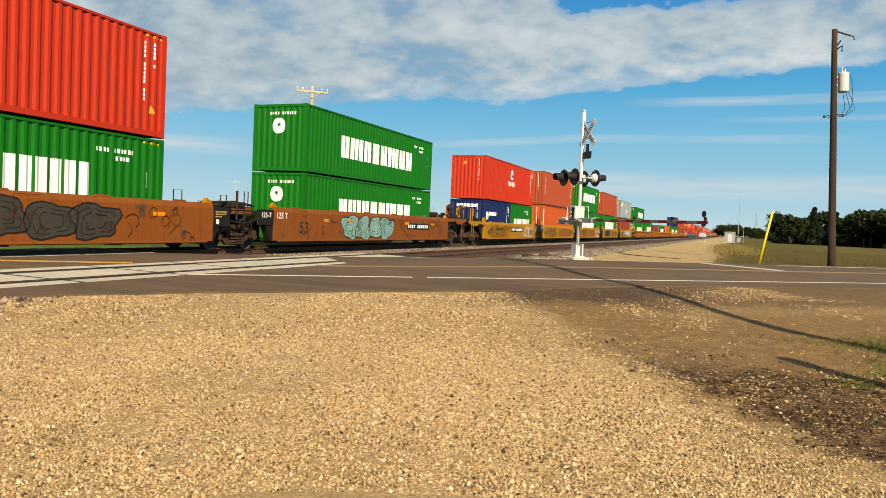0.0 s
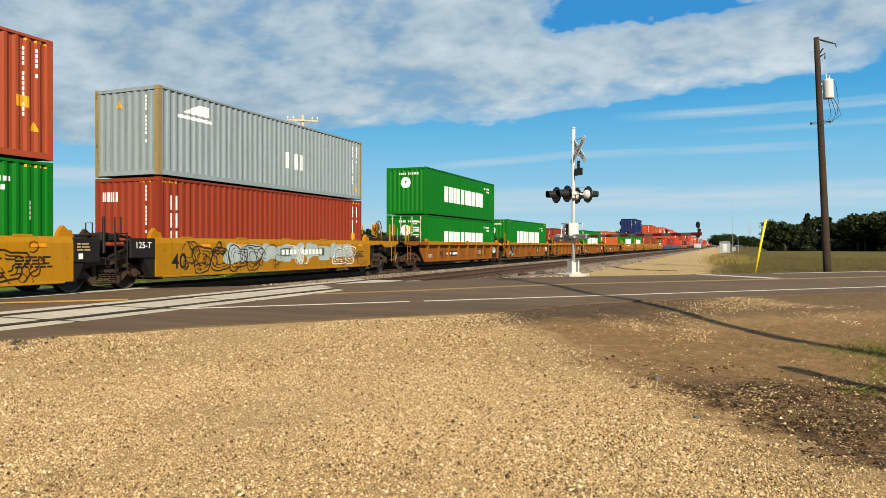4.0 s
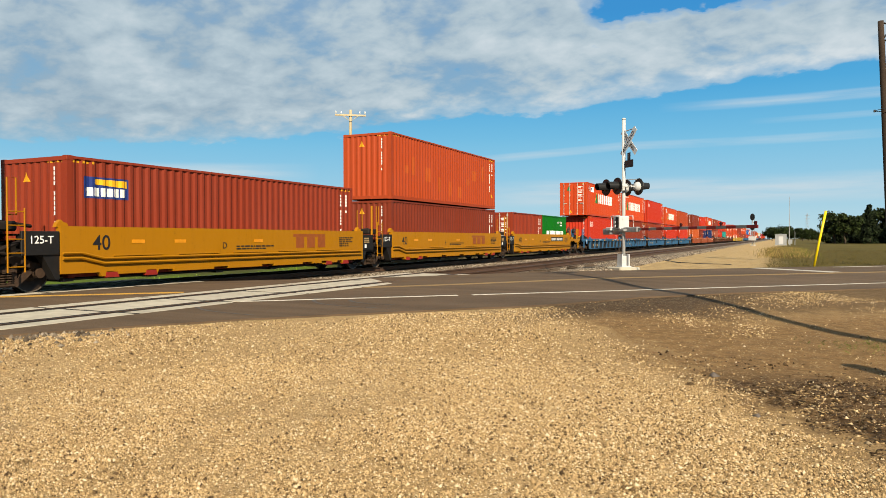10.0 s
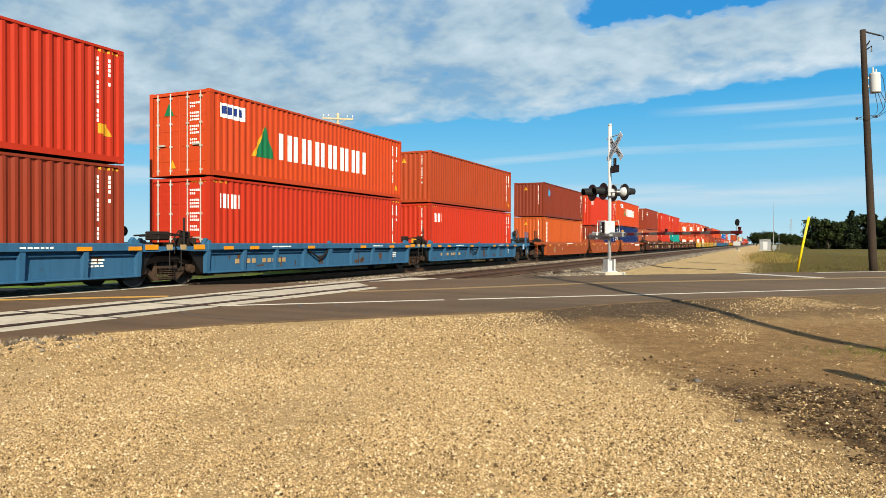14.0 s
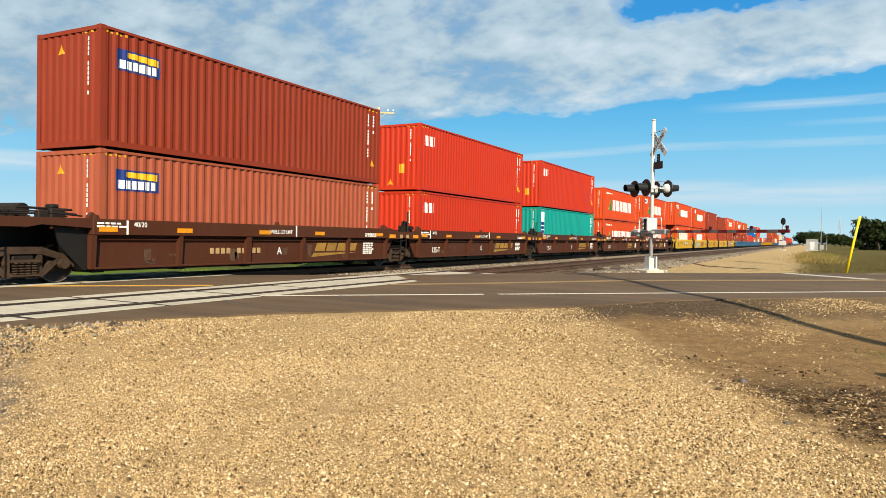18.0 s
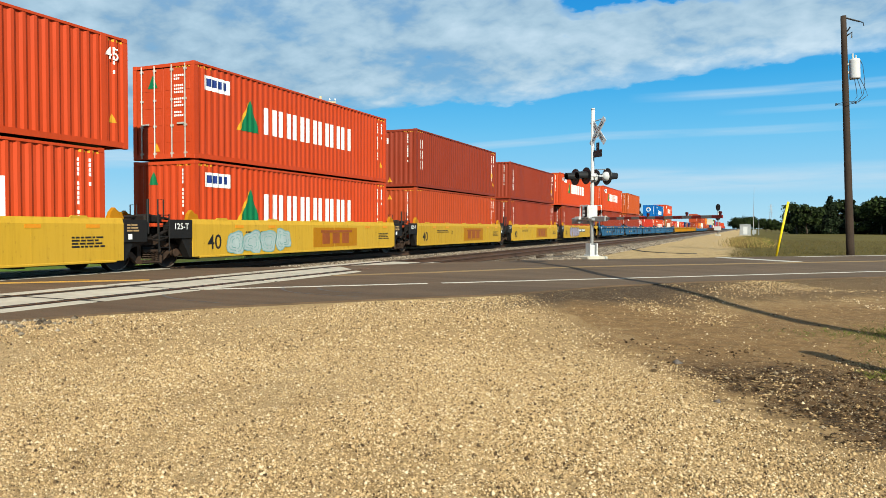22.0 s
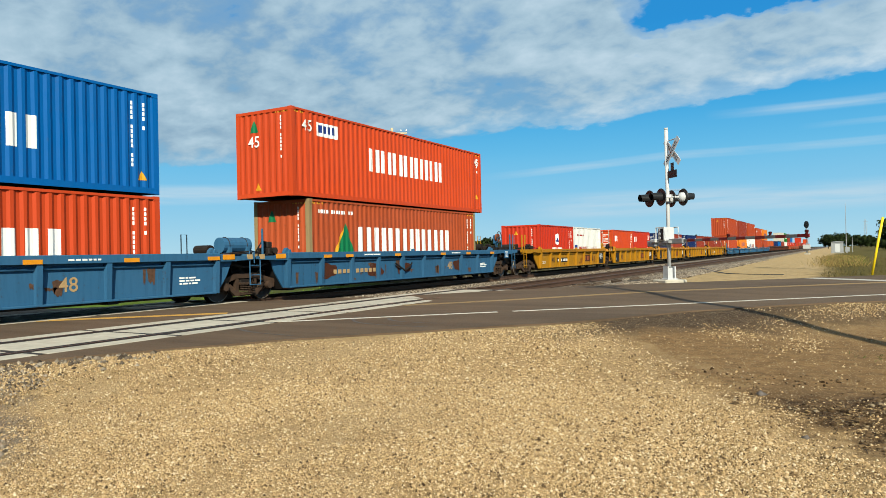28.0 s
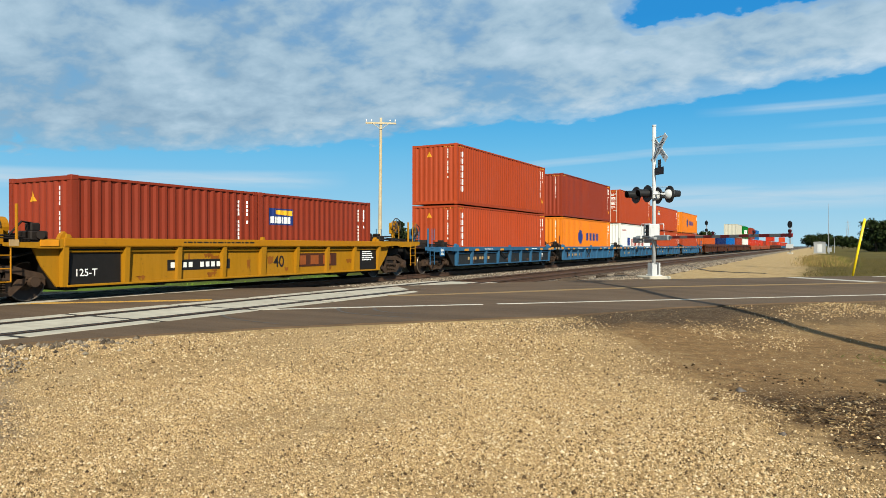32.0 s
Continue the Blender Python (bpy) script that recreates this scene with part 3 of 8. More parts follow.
def asphalt():
    def build(t, p):
        co = t.nodes.new("ShaderNodeTexCoord").outputs["Object"]
        run = stretched(t, co, (0.0618, 1.5200, 0.8400), (0, 0, radians(-44.3)))
        lanes = noise_of(t, run, 1.0, 4, 0.6)
        grain, patch = noise_of(t, co, 60, 4, 0.7), noise_of(t, co, 0.35, 5, 0.6)
        c = blend(t, ramp(t, lanes, [(0.35, 0.0), (0.65, 1.0)]), (0.0493, 0.0326, 0.0197), (0.0855, 0.0572, 0.0348))
        c = blend(t, ramp(t, patch, [(0.4, 0.0), (0.7, 0.5)]), c, (0.1122, 0.0739, 0.0446))
        c = blend(t, ramp(t, grain, [(0.45, 0.0), (0.7, 0.35)]), c, (0.1435, 0.0973, 0.0588))
        t.links.new(c, p.inputs["Base Color"])
        p.inputs["Roughness"].default_value = 0.88
        p.inputs["Specular IOR Level"].default_value = 0.2
        bump(t, p, grain, 0.6, 0.006)
    return material("worn_asphalt", build)


def line_paint(name, rgb):
    def build(t, p):
        co = t.nodes.new("ShaderNodeTexCoord").outputs["Object"]
        w = noise_of(t, co, 9, 6, 0.75)
        t.links.new(blend(t, ramp(t, w, [(0.5, 0.0), (0.68, 0.8)]), rgb, (0.0842, 0.0713, 0.0583)), p.inputs["Base Color"])
        p.inputs["Roughness"].default_value = 0.8
        bump(t, p, noise_of(t, co, 60, 4), 0.3, 0.004)
    return material(name, build)


ASPHALT = asphalt()
ROAD_WHITE, ROAD_YELLOW = line_paint("worn_white_road_paint", (0.4018, 0.3823, 0.337)), line_paint("worn_yellow_road_paint", (0.3564, 0.1944, 0.0194))
FAINT_YELLOW = line_paint("faint_yellow_road_paint", (0.1555, 0.1004, 0.0389))
strip("road", -75, 190, -21.4, -10.75, 0.0, ASPHALT, "two-lane worn grey asphalt road crossing the tracks", "road", 0.10, 400, 0.12, 10)
# where the road meets the rails the paint stops
strip("edge_line", 0.45, 5.10, -14.28, -14.16, 0.006, ROAD_WHITE, "worn white edge line on the asphalt", "road marking", 0.012)
strip("edge_line", 5.45, 150, -14.28, -14.16, 0.006, ROAD_WHITE, "worn white edge line on the asphalt", "road marking", 0.012, 150)
strip("edge_line", 23, 150, -20.95, -20.83, 0.006, ROAD_WHITE, "worn white edge line on the asphalt", "road marking", 0.012)
for c in (-16.98, -17.19):
    strip("centre_line", -4.8, -0.5, c - 0.05, c + 0.05, 0.006, ROAD_YELLOW, "worn yellow centre line on the asphalt", "road marking", 0.012)
for c in (-17.20, -17.42):
    strip("centre_line", 3.7, 160, c - 0.045, c + 0.045, 0.006, FAINT_YELLOW, "worn-out faint yellow centre line on the asphalt", "road marking", 0.012, 160)
strip("stop_line", 19.3, 19.85, -21.2, -17.7, 0.006, ROAD_WHITE, "white stop line across the far lane", "road marking", 0.012, 4, 0.0, 6)


def skid_marks():
    """Dark tyre scuffs curving off the pavement."""
    def build(t, p):
        co = t.nodes.new("ShaderNodeTexCoord").outputs["Object"]
        t.links.new(blend(t, ramp(t, noise_of(t, co, 14, 5, 0.7), [(0.4, 0.0), (0.6, 1.0)]), (0.022, 0.019, 0.017), (0.06, 0.052, 0.045)), p.inputs["Base Color"])
        p.inputs["Roughness"].default_value = 0.8
    mat = material("dark_tyre_scuff", build)
    for a0, c0, a1, c1, bow in ((2.1, -14.4, 3.0, -11.9, 0.5), (2.7, -13.9, 3.4, -12.4, 0.3), (-0.2, -13.4, 0.7, -11.6, 0.2)):
        bm, last = bmesh.new(), None
        for k in range(13):
            t = k / 12
            p = on_road(a0 + (a1 - a0) * t - bow * math.sin(math.pi * t), c0 + (c1 - c0) * t)
            w = 0.035 + 0.02 * noise.noise((k * 0.7, a0, 0))
            q = [bm.verts.new((p.x + e * w * RX, p.y + e * w * RY, 0.003)) for e in (-1, 1)]
            if last:
                bm.faces.new((*last, *q[::-1]))
            last = q
        tagged(put("tyre_mark", mesh_of(bm, mat)), "dark curved tyre mark on the asphalt", "road marking", kind="structure")


skid_marks()

# ---- tracks ----
BALLAST = plain("grey_brown_ballast", (0.1296, 0.107, 0.0842), 0.95, 0.6, 22, 0, 0.9)
RAIL_SIDE = plain("rusty_rail_steel", (0.0746, 0.0414, 0.0259), 0.7, 0.3, 8, 0.3)
RAIL_TOP = plain("dull_rail_head", (0.0583, 0.0357, 0.0246), 0.45, 0.25, 12, 0.6)
TIE = plain("dark_creosoted_wood", (0.0583, 0.0414, 0.0285), 0.9, 0.4, 12, 0, 0.5)
CONCRETE = plain("pale_crossing_concrete", (0.3344, 0.3073, 0.2508), 0.85, 0.22, 5, 0, 0.25)
RUBBER = plain("black_flangeway_rubber", (0.013, 0.0117, 0.0104), 0.8, 0.3)


def ballast_bed():
    bm = bmesh.new()
    def run(y0, y1, n):
        rows = []
        for i in range(n + 1):
            y = y0 + (y1 - y0) * i / n
            k = 0.05 * noise.noise((1, y * 0.6, 0))
            prof = ((-20.7 + k, -0.78), (-18.6 + k, -0.20), (-14.0, -0.20), (-13.3, -0.30), (-12.6, -0.25), (-9.0 + k, -0.25), (-8.0, -0.12), (-6.2 + 6 * k, 0.075))
            rows.append([bm.verts.new((x, y + max(0.0, 1 - i / 40) * (x + 9.0) * RY / RX, z + 0.02 * noise.noise((x * 2, y * 2, 5)))) for x, z in prof])
        for r, s in zip(rows, rows[1:]):
            for j in range(len(r) - 1):
                bm.faces.new((r[j], r[j + 1], s[j + 1], s[j]))
    run(21.8, 70, 130)
    run(70, 1600, 160)
    ob = new("ballast_bed", mesh_of(bm, BALLAST, True))
    tagged(ob, "grey-brown crushed stone bed under both tracks", "ballast", kind="structure")


ballast_bed()


def rail_mesh(y0, y1):
    def fill(bm):
        prism(bm, [(-0.075, -0.17), (0.075, -0.17), (0.075, -0.155), (0.012, -0.135), (0.012, -0.045), (0.036, -0.032), (0.036, -0.004), (-0.036, -0.004), (-0.036, -0.032), (-0.012, -0.045), (-0.012, -0.135), (-0.075, -0.155)], "y", y0, y1)
    return shared(("rail", y0, y1), RAIL_SIDE, fill)


def make_track(name, xc, crossing, label):
    ob = thing(name, pose(xc, 0, 0), label, "railway track", "railway tracks", "structure")
    for s in (-1, 1):
        put("rail", rail_mesh(-60, 1600), ob, "rusty steel rail", pose(s * 0.753, 0, 0))
        top = shared("rail_head", RAIL_TOP, lambda bm: box(bm, -0.034, 0.034, -60, 1600, -0.003, 0.012))
        put("rail_head", top, ob, "dull running surface", pose(s * 0.753, 0, 0))
    tie = shared("tie", TIE, lambda bm: box(bm, -1.3, 1.3, -0.115, 0.115, -0.32, -0.185, 0.012))
    y, k = crossing[1] + 0.4, 0
    while k < 110:
        put("tie", tie, ob, "", pose(random.uniform(-0.03, 0.03), y, random.uniform(-0.008, 0.006), 0, 0, random.uniform(-0.8, 0.8)))
        y += 0.51
        k += 1
    bm = bmesh.new()
    while y < 420:
        box(bm, -1.3, 1.3, y - 0.115, y + 0.115, -0.32, -0.185)
        y += 0.51
    part("far_ties", bm, TIE, ob)["kind"] = "stuff"
    # crossing panels
    lo, hi = crossing
    plates = {"gauge_panel": (-0.535, 0.535), "field_panel": (0.91, 1.29), "field_panel_": (-1.29, -0.91)}
    n = round((hi - lo) / 2.44)
    for key, (a, b) in plates.items():
        for i in range(n):
            y0, y1 = lo + i * (hi - lo) / n, lo + (i + 1) * (hi - lo) / n
            me = shared((key, round(y1 - y0, 3)), CONCRETE, lambda bm: box(bm, a, b, 0, y1 - y0 - 0.13, -0.28, 0.009, 0.004))
            put(key.strip("_"), me, ob, "", pose(0, y0, random.uniform(-0.004, 0.004)))
    bed = shared(("flange", n), RUBBER, lambda bm: box(bm, -1.27, 1.27, lo - 0.02, hi + 0.02, -0.30, 0.004))
    put("flangeway", bed, ob, "black rubber filler between rail and panel")
    return ob


make_track("siding_track", SIDING, (3.6, 22.0), "rusty empty siding with pale concrete crossing panels")
make_track("main_track", LINE, (-1.5, 15.4), "main track with pale concrete crossing panels under the train")

# ---- containers ----
HALF = 1.219
STEEL_DARK = plain("dark_underframe_steel", (0.03, 0.02, 0.016), 0.75, 0.3)
LOCKROD = plain("galvanised_lock_rod", (0.42, 0.40, 0.36), 0.5, 0.2, 8, 0.4)


def waves(length, pitch, depth, lo, hi):
    """Breakpoints (place, inset) of a corrugated sheet from lo to hi."""
    n = max(3, round((hi - lo - 0.1) / pitch))
    p = (hi - lo) / n
    out = [(lo, 0.0)]
    for i in range(n):
        a = lo + i * p
        out += [(a + 0.26 * p, 0.0), (a + 0.50 * p, depth), (a + 0.76 * p, depth), (a + p, 0.0)]
    return out


def profile(kind, length):
    key = ("profile", kind, length)
    if key not in SHARED:
        SHARED[key] = waves(length, 0.276, 0.036, 0.13, length - 0.13) if kind == "side" else waves(0, 0.25, 0.030, -HALF + 0.14, HALF - 0.14)
    return SHARED[key]


def inset(pr, a):
    for (p0, d0), (p1, d1) in zip(pr, pr[1:]):
        if p0 <= a <= p1:
            return d0 + (d1 - d0) * (a - p0) / max(1e-6, p1 - p0)
    return 0.0


def sheet_fill(pr, z0, z1, place):
    def fill(bm):
        last = None
        for a, d in pr:
            q = [bm.verts.new(place(a, d, z)) for z in (z0, z1)]
            if last:
                bm.faces.new((last[0], q[0], q[1], last[1]))
            last = q
    return fill


def on_side(a, d, z):
    return (HALF - 0.012 - d, a, z)


def off_side(a, d, z):
    return (-HALF + 0.012 + d, a, z)


def on_end(a, d, z):
    return (a, 0.012 + d, z)


def conform(bm, face, a0, a1, lo, hi, lift=0.004, more=()):
    """A patch of paint that follows the corrugation: from a0 to a1, between lo(a) and hi(a)."""
    pr, place = face
    lo_f = lo if callable(lo) else (lambda a: lo)
    hi_f = hi if callable(hi) else (lambda a: hi)
    stops = sorted({a0, a1, *[a for a, _ in pr if a0 < a < a1], *[a for a in more if a0 < a < a1]})
    last = None
    for a in stops:
        d = inset(pr, a) - lift
        z0, z1 = lo_f(a), hi_f(a)
        q = [bm.verts.new(place(a, d, z)) for z in (z0, max(z1, z0 + 1e-4))]
        if last:
            bm.faces.new((last[0], q[0], q[1], last[1]))
        last = q


def disc(bm, face, ca, cz, r, lift=0.004):
    more = [ca + r * math.cos(math.pi * k / 12) for k in range(13)]
    def half(a):
        return math.sqrt(max(0.0, r * r - (a - ca) ** 2))
    conform(bm, face, ca - r, ca + r, lambda a: cz - half(a), lambda a: cz + half(a), lift, more)


def star(bm, face, ca, cz, r, lift=0.008):
    for k in range(4):
        t = math.pi * k / 4
        dx, dz = math.cos(t) * r, math.sin(t) * r
        w = r * 0.16
        if abs(dx) > 1e-3:
            conform(bm, face, ca - abs(dx), ca + abs(dx), lambda a: cz + (a - ca) * dz / dx - w * (1 - abs(a - ca) / abs(dx)), lambda a: cz + (a - ca) * dz / dx + w * (1 - abs(a - ca) / abs(dx)), lift, (ca,))
        else:
            conform(bm, face, ca - w, ca + w, lambda a: cz - r * (1 - abs(a - ca) / w), lambda a: cz + r * (1 - abs(a - ca) / w), lift, (ca,))


def blocks(bm, face, a0, a1, z0, z1, count, fat=0.76, seed=1, lift=0.004):
    """A wordmark as plain solid blocks, one for each sign."""
    w = (a1 - a0) / count
    for i in range(count):
        conform(bm, face, a0 + i * w, a0 + i * w + w * fat, z0, z1, lift)


def code_bars(bm, face, a, z_top, z_bot, w=0.05, step=0.118):
    """A column of small signs."""
    z = z_top
    k = 0
    while z - 0.09 > z_bot:
        if k % 6 != 4:
            conform(bm, face, a, a + w, z - 0.088, z)
        z -= step
        k += 1


def code_row(bm, face, a0, z, count, w=0.075, h=0.11, step=0.115):
    for i in range(count):
        if i not in (4, 11):
            conform(bm, face, a0 + i * step, a0 + i * step + w, z - h, z)


# what is painted on each livery: rows of (name, material, function of bm, side face, end face, length, height)
def livery(brand, L, h):
    def words(a0, a1, z0, z1, n, stroke=0.29):
        w = (a1 - a0) / n
        return [lambda bm, s, e, k=k: [conform(bm, s, a0 + (k + g) * w, a0 + (k + g + stroke) * w, z0, z1) for g in (0.0, (0.80 if stroke < 0.3 else 0.91) - stroke)] for k in range(n)]
    def tri(a0, a1, z0, z1, top, lift=0.004):
        return lambda bm, s, e: conform(bm, s, a0, a1, z0, lambda a: z0 + (z1 - z0) * min((a - a0) / (top - a0 + 1e-6), (a1 - a) / (a1 - top + 1e-6)), lift, (top,))
    f = L / 12.19
    out = []
    def codes(bm, s, e):
        if brand in ("star", "star20"):
            code_row(bm, s, L - 2.3, h - 0.42, 11)
            code_row(bm, s, L - 1.65, h - 0.62, 4)
            code_row(bm, e, -0.45, h - 0.30, 11, 0.06, 0.11, 0.11)
            code_bars(bm, s, L - 0.62, h - 0.95, h - 1.5)
        else:
            code_bars(bm, s, L - 0.78, h - 0.30, h - 1.95)
            code_bars(bm, s, L - 0.45, h - 0.30, h - 1.05)
            if e[1] is on_end:
                code_bars(bm, e, HALF - 0.52, h - 0.25, h - 1.75)
    out.append(("code_marking", LETTER, codes))
    if brand in ("star", "star20"):
        if brand == "star":
            out.append(("wordmark", LETTER, words(2.65, 9.78, h - 1.77, h - 0.86, 9, 0.39)))
        else:
            out.append(("wordmark", LETTER, words(1.08, 5.28, h - 1.80, h - 1.10, 9, 0.39)))
        out.append(("round_emblem", LETTER, lambda bm, s, e: disc(bm, e, -0.05, h - 0.84, 0.30)))
        out.append(("star_emblem", MARK_GREEN, lambda bm, s, e: star(bm, e, -0.05, h - 0.80, 0.17)))
    elif brand in ("peak", "peak45", "peakwide"):
        shift = 0.8 if brand == "peak45" else 0.0
        n0, n1, low, high = (3.35, 9.2, h - 1.78, h - 0.88) if brand != "peak45" else (4.3, 10.1, h - 1.68, h - 0.82)
        if brand == "peakwide":
            n0, n1 = 2.75, 9.75
        out.append(("wordmark", LETTER, words(n0, n1, low, high, 7)))
        out.append(("peak_emblem", MARK_GREEN, tri(n0 - 1.25, n0 - 0.28, low - 0.02, high + 0.12, n0 - 0.75, 0.008)))
        out.append(("peak_flank", YELLOW_MARK, tri(n0 - 1.42, n0 - 0.55, low - 0.02, high + 0.06, n0 - 0.82)))
        out.append(("end_peak_emblem", MARK_GREEN, lambda bm, s, e: conform(bm, e, -0.62, -0.22, h - 0.72, lambda a: h - 0.72 + 0.40 * (1 - abs(a + 0.42) / 0.20), 0.004, (-0.42,))))
        if brand != "peakwide":
            out.append(("label_plate", LETTER, lambda bm, s, e: conform(bm, s, 0.45 + shift, 1.6 + shift, h - 0.78, h - 0.34)))
            out.append(("label_lettering", MARK_BLUE, lambda bm, s, e: blocks(bm, s, 0.56 + shift, 1.52 + shift, h - 0.66, h - 0.42, 4, 0.75, 3, 0.008)))
        else:
            out.append(("web_line", LETTER, lambda bm, s, e: code_row(bm, s, 0.5, h - 0.34, 14, 0.10, 0.12, 0.14)))
    elif brand == "word45":
        out.append(("wordmark", LETTER, words(4.3, 10.0, h - 1.72, h - 0.86, 7)))
        out.append(("label_plate", LETTER, lambda bm, s, e: conform(bm, s, 1.25, 2.4, h - 0.80, h - 0.34)))
        out.append(("label_lettering", MARK_BLUE, lambda bm, s, e: blocks(bm, s, 1.36, 2.32, h - 0.68, h - 0.42, 4, 0.75, 3, 0.008)))
        out.append(("end_peak_emblem", MARK_GREEN, lambda bm, s, e: conform(bm, e, -0.62, -0.22, h - 0.72, lambda a: h - 0.72 + 0.40 * (1 - abs(a + 0.42) / 0.20), 0.004, (-0.42,))))
    elif brand == "trio":
        a0 = 0.45
        out.append(("wordmark", LETTER, words(a0, a0 + 0.98, h - 0.92, h - 0.48, 3)))
        out.append(("warning_label", YELLOW_MARK, lambda bm, s, e: (conform(bm, e, 0.15, 0.42, h - 2.15, h - 1.75), conform(bm, s, L - 0.75, L - 0.5, h - 2.2, h - 1.95))))
    elif brand == "stack3":
        out.append(("wordmark", LETTER, [lambda bm, s, e, i=i: (conform(bm, s, 0.47, 0.58, h - 0.95 - 0.52 * i, h - 0.52 - 0.52 * i), conform(bm, s, 0.69, 0.80, h - 0.95 - 0.52 * i, h - 0.52 - 0.52 * i)) for i in range(3)] + ([] if L < 8 else [lambda bm, s, e, i=i: (conform(bm, e, -0.95 + 0.21 * i, -0.89 + 0.21 * i, h - 0.70, h - 0.42), conform(bm, e, -0.85 + 0.21 * i, -0.79 + 0.21 * i, h - 0.70, h - 0.42)) for i in range(3)])))
        out.append(("warning_label", YELLOW_MARK, lambda bm, s, e: conform(bm, s, L - 0.95, L - 0.62, h - 1.72, h - 1.45)))
    elif brand == "stack6":
        out.append(("wordmark", LETTER, [lambda bm, s, e, i=i: (conform(bm, s, 0.45, 0.54, h - 0.62 - 0.33 * i, h - 0.36 - 0.33 * i), conform(bm, s, 0.62, 0.71, h - 0.62 - 0.33 * i, h - 0.36 - 0.33 * i)) for i in range(6)]))
    elif brand == "plate":
        out.append(("label_plate", MARK_BLUE, lambda bm, s, e: conform(bm, s, 0.45, 1.75 if L > 8 else 1.6, h - 0.98, h - 0.46)))
        out.append(("label_flash", MARK_GOLD, lambda bm, s, e: conform(bm, s, 0.75, 1.70 if L > 8 else 1.55, lambda a: h - 0.64 - 0.05 * (a - 0.75), h - 0.51, 0.008)))
        out.append(("label_lettering", LETTER, lambda bm, s, e: blocks(bm, s, 0.55, 1.68 if L > 8 else 1.5, h - 0.93, h - 0.72, 6, 0.8, 2, 0.009)))
    elif brand == "gold":
        a0 = 0.5 if L > 8 else 0.42
        out.append(("wordmark", MARK_GOLD, words(a0, a0 + 1.75 * (1 if L > 8 else 0.75), h - 0.86, h - 0.42, 5)))
        out.append(("warning_label", LETTER, lambda bm, s, e: (conform(bm, s, L * 0.27, L * 0.27 + 0.16, 0.28, 0.42), conform(bm, s, L * 0.64, L * 0.64 + 0.14, 0.42, 0.56))))
    elif brand == "needle":
        out.append(("round_emblem", LETTER, lambda bm, s, e: disc(bm, s, L * 0.5, h - 0.85, 0.36)))
        out.append(("emblem_core", MARK_BLUE, lambda bm, s, e: conform(bm, s, L * 0.5 - 0.22, L * 0.5 + 0.22, h - 1.02, lambda a: h - 1.02 + 0.42 * (1 - abs(a - L * 0.5) / 0.22), 0.008, (L * 0.5,))))
        out.append(("wordmark", LETTER, words(L * 0.5 - 0.95, L * 0.5 + 0.95, h - 1.68, h - 1.36, 8)))
    elif brand == "horse":
        out.append(("round_emblem", LETTER, lambda bm, s, e: (disc(bm, s, 0.72, h - 1.05, 0.27), conform(bm, s, 0.42, 1.0, h - 1.18, h - 1.02))))
        out.append(("wordmark", LETTER, [lambda bm, s, e, k=k: conform(bm, s, 1.1 + 0.293 * k, 1.334 + 0.293 * k, h - 1.02, h - 0.78) for k in range(6)] + [lambda bm, s, e, k=k: conform(bm, e, -0.75 + 0.25 * k, -0.55 + 0.25 * k, h - 0.50, h - 0.30) for k in range(6)]))
    elif brand == "ringword":
        def ringmark(bm, s, e):
            for k in range(20):
                t0, t1 = 2 * math.pi * k / 20, 2 * math.pi * (k + 1) / 20
                for face, ca, cz, r in ((s, 3.65, h - 1.42, 0.46), (e, -0.22, h - 0.82, 0.33)):
                    a, b = ca + r * math.cos((t0 + t1) / 2), cz + r * math.sin((t0 + t1) / 2)
                    conform(bm, face, a - 0.09, a + 0.09, b - 0.07, b + 0.07)
            conform(bm, s, 3.45, 3.57, h - 1.68, h - 1.16)
            conform(bm, s, 3.72, 3.84, h - 1.68, h - 1.16)
            conform(bm, s, 3.57, 3.72, h - 1.48, h - 1.36)
        out.append(("ring_emblem", LETTER, ringmark))
        out.append(("wordmark", LETTER, words(4.4, 9.2, h - 1.78, h - 1.06, 6)))
        out.append(("web_line", LETTER, lambda bm, s, e: code_row(bm, s, 0.72, h - 0.42, 14, 0.11, 0.14, 0.156)))
    elif brand == "panel4":
        out.append(("label_plate", LETTER, lambda bm, s, e: conform(bm, s, 0.2, 0.83, h - 2.05, h - 0.28)))
        def column(bm, s, e):
            for i in range(4):
                blocks(bm, s, 0.3, 0.74, h - 1.12 - 0.27 * i, h - 0.90 - 0.27 * i, 1, 0.95, i, 0.009)
        out.append(("label_lettering", MARK_BLUE, column))
    elif brand == "redword":
        out.append(("wordmark", MARK_RED, words(1.1, 5.35, h - 1.88, h - 1.32, 8) if L < 8 else words(4.2, 9.6, h - 1.95, h - 1.3, 8)))
        out.append(("emblem", MARK_BLUE, lambda bm, s, e: conform(bm, s, 0.25 if L < 8 else 2.6, 0.85 if L < 8 else 3.5, h - 1.92, h - 1.20)))
        out.append(("web_line", MARK_RED, lambda bm, s, e: code_row(bm, s, 0.7, h - 0.50, 13, 0.09, 0.11, 0.145)))
    elif brand == "orangeword":
        out.append(("wordmark", MARK_BLUE, words(5.2, 9.0, h - 1.55, h - 1.0, 9)))
        out.append(("emblem", MARK_BLUE, lambda bm, s, e: disc(bm, s, 4.1, h - 1.3, 0.5)))
    elif brand == "peakgrey":
        out.append(("emblem", LETTER, lambda bm, s, e: (conform(bm, s, 1.0, 2.2, h - 0.62, lambda a: h - 0.62 + 0.32 * min(1, (a - 1.0) / 0.7), 0.004), conform(bm, s, 0.8, 2.3, h - 0.80, h - 0.70))))
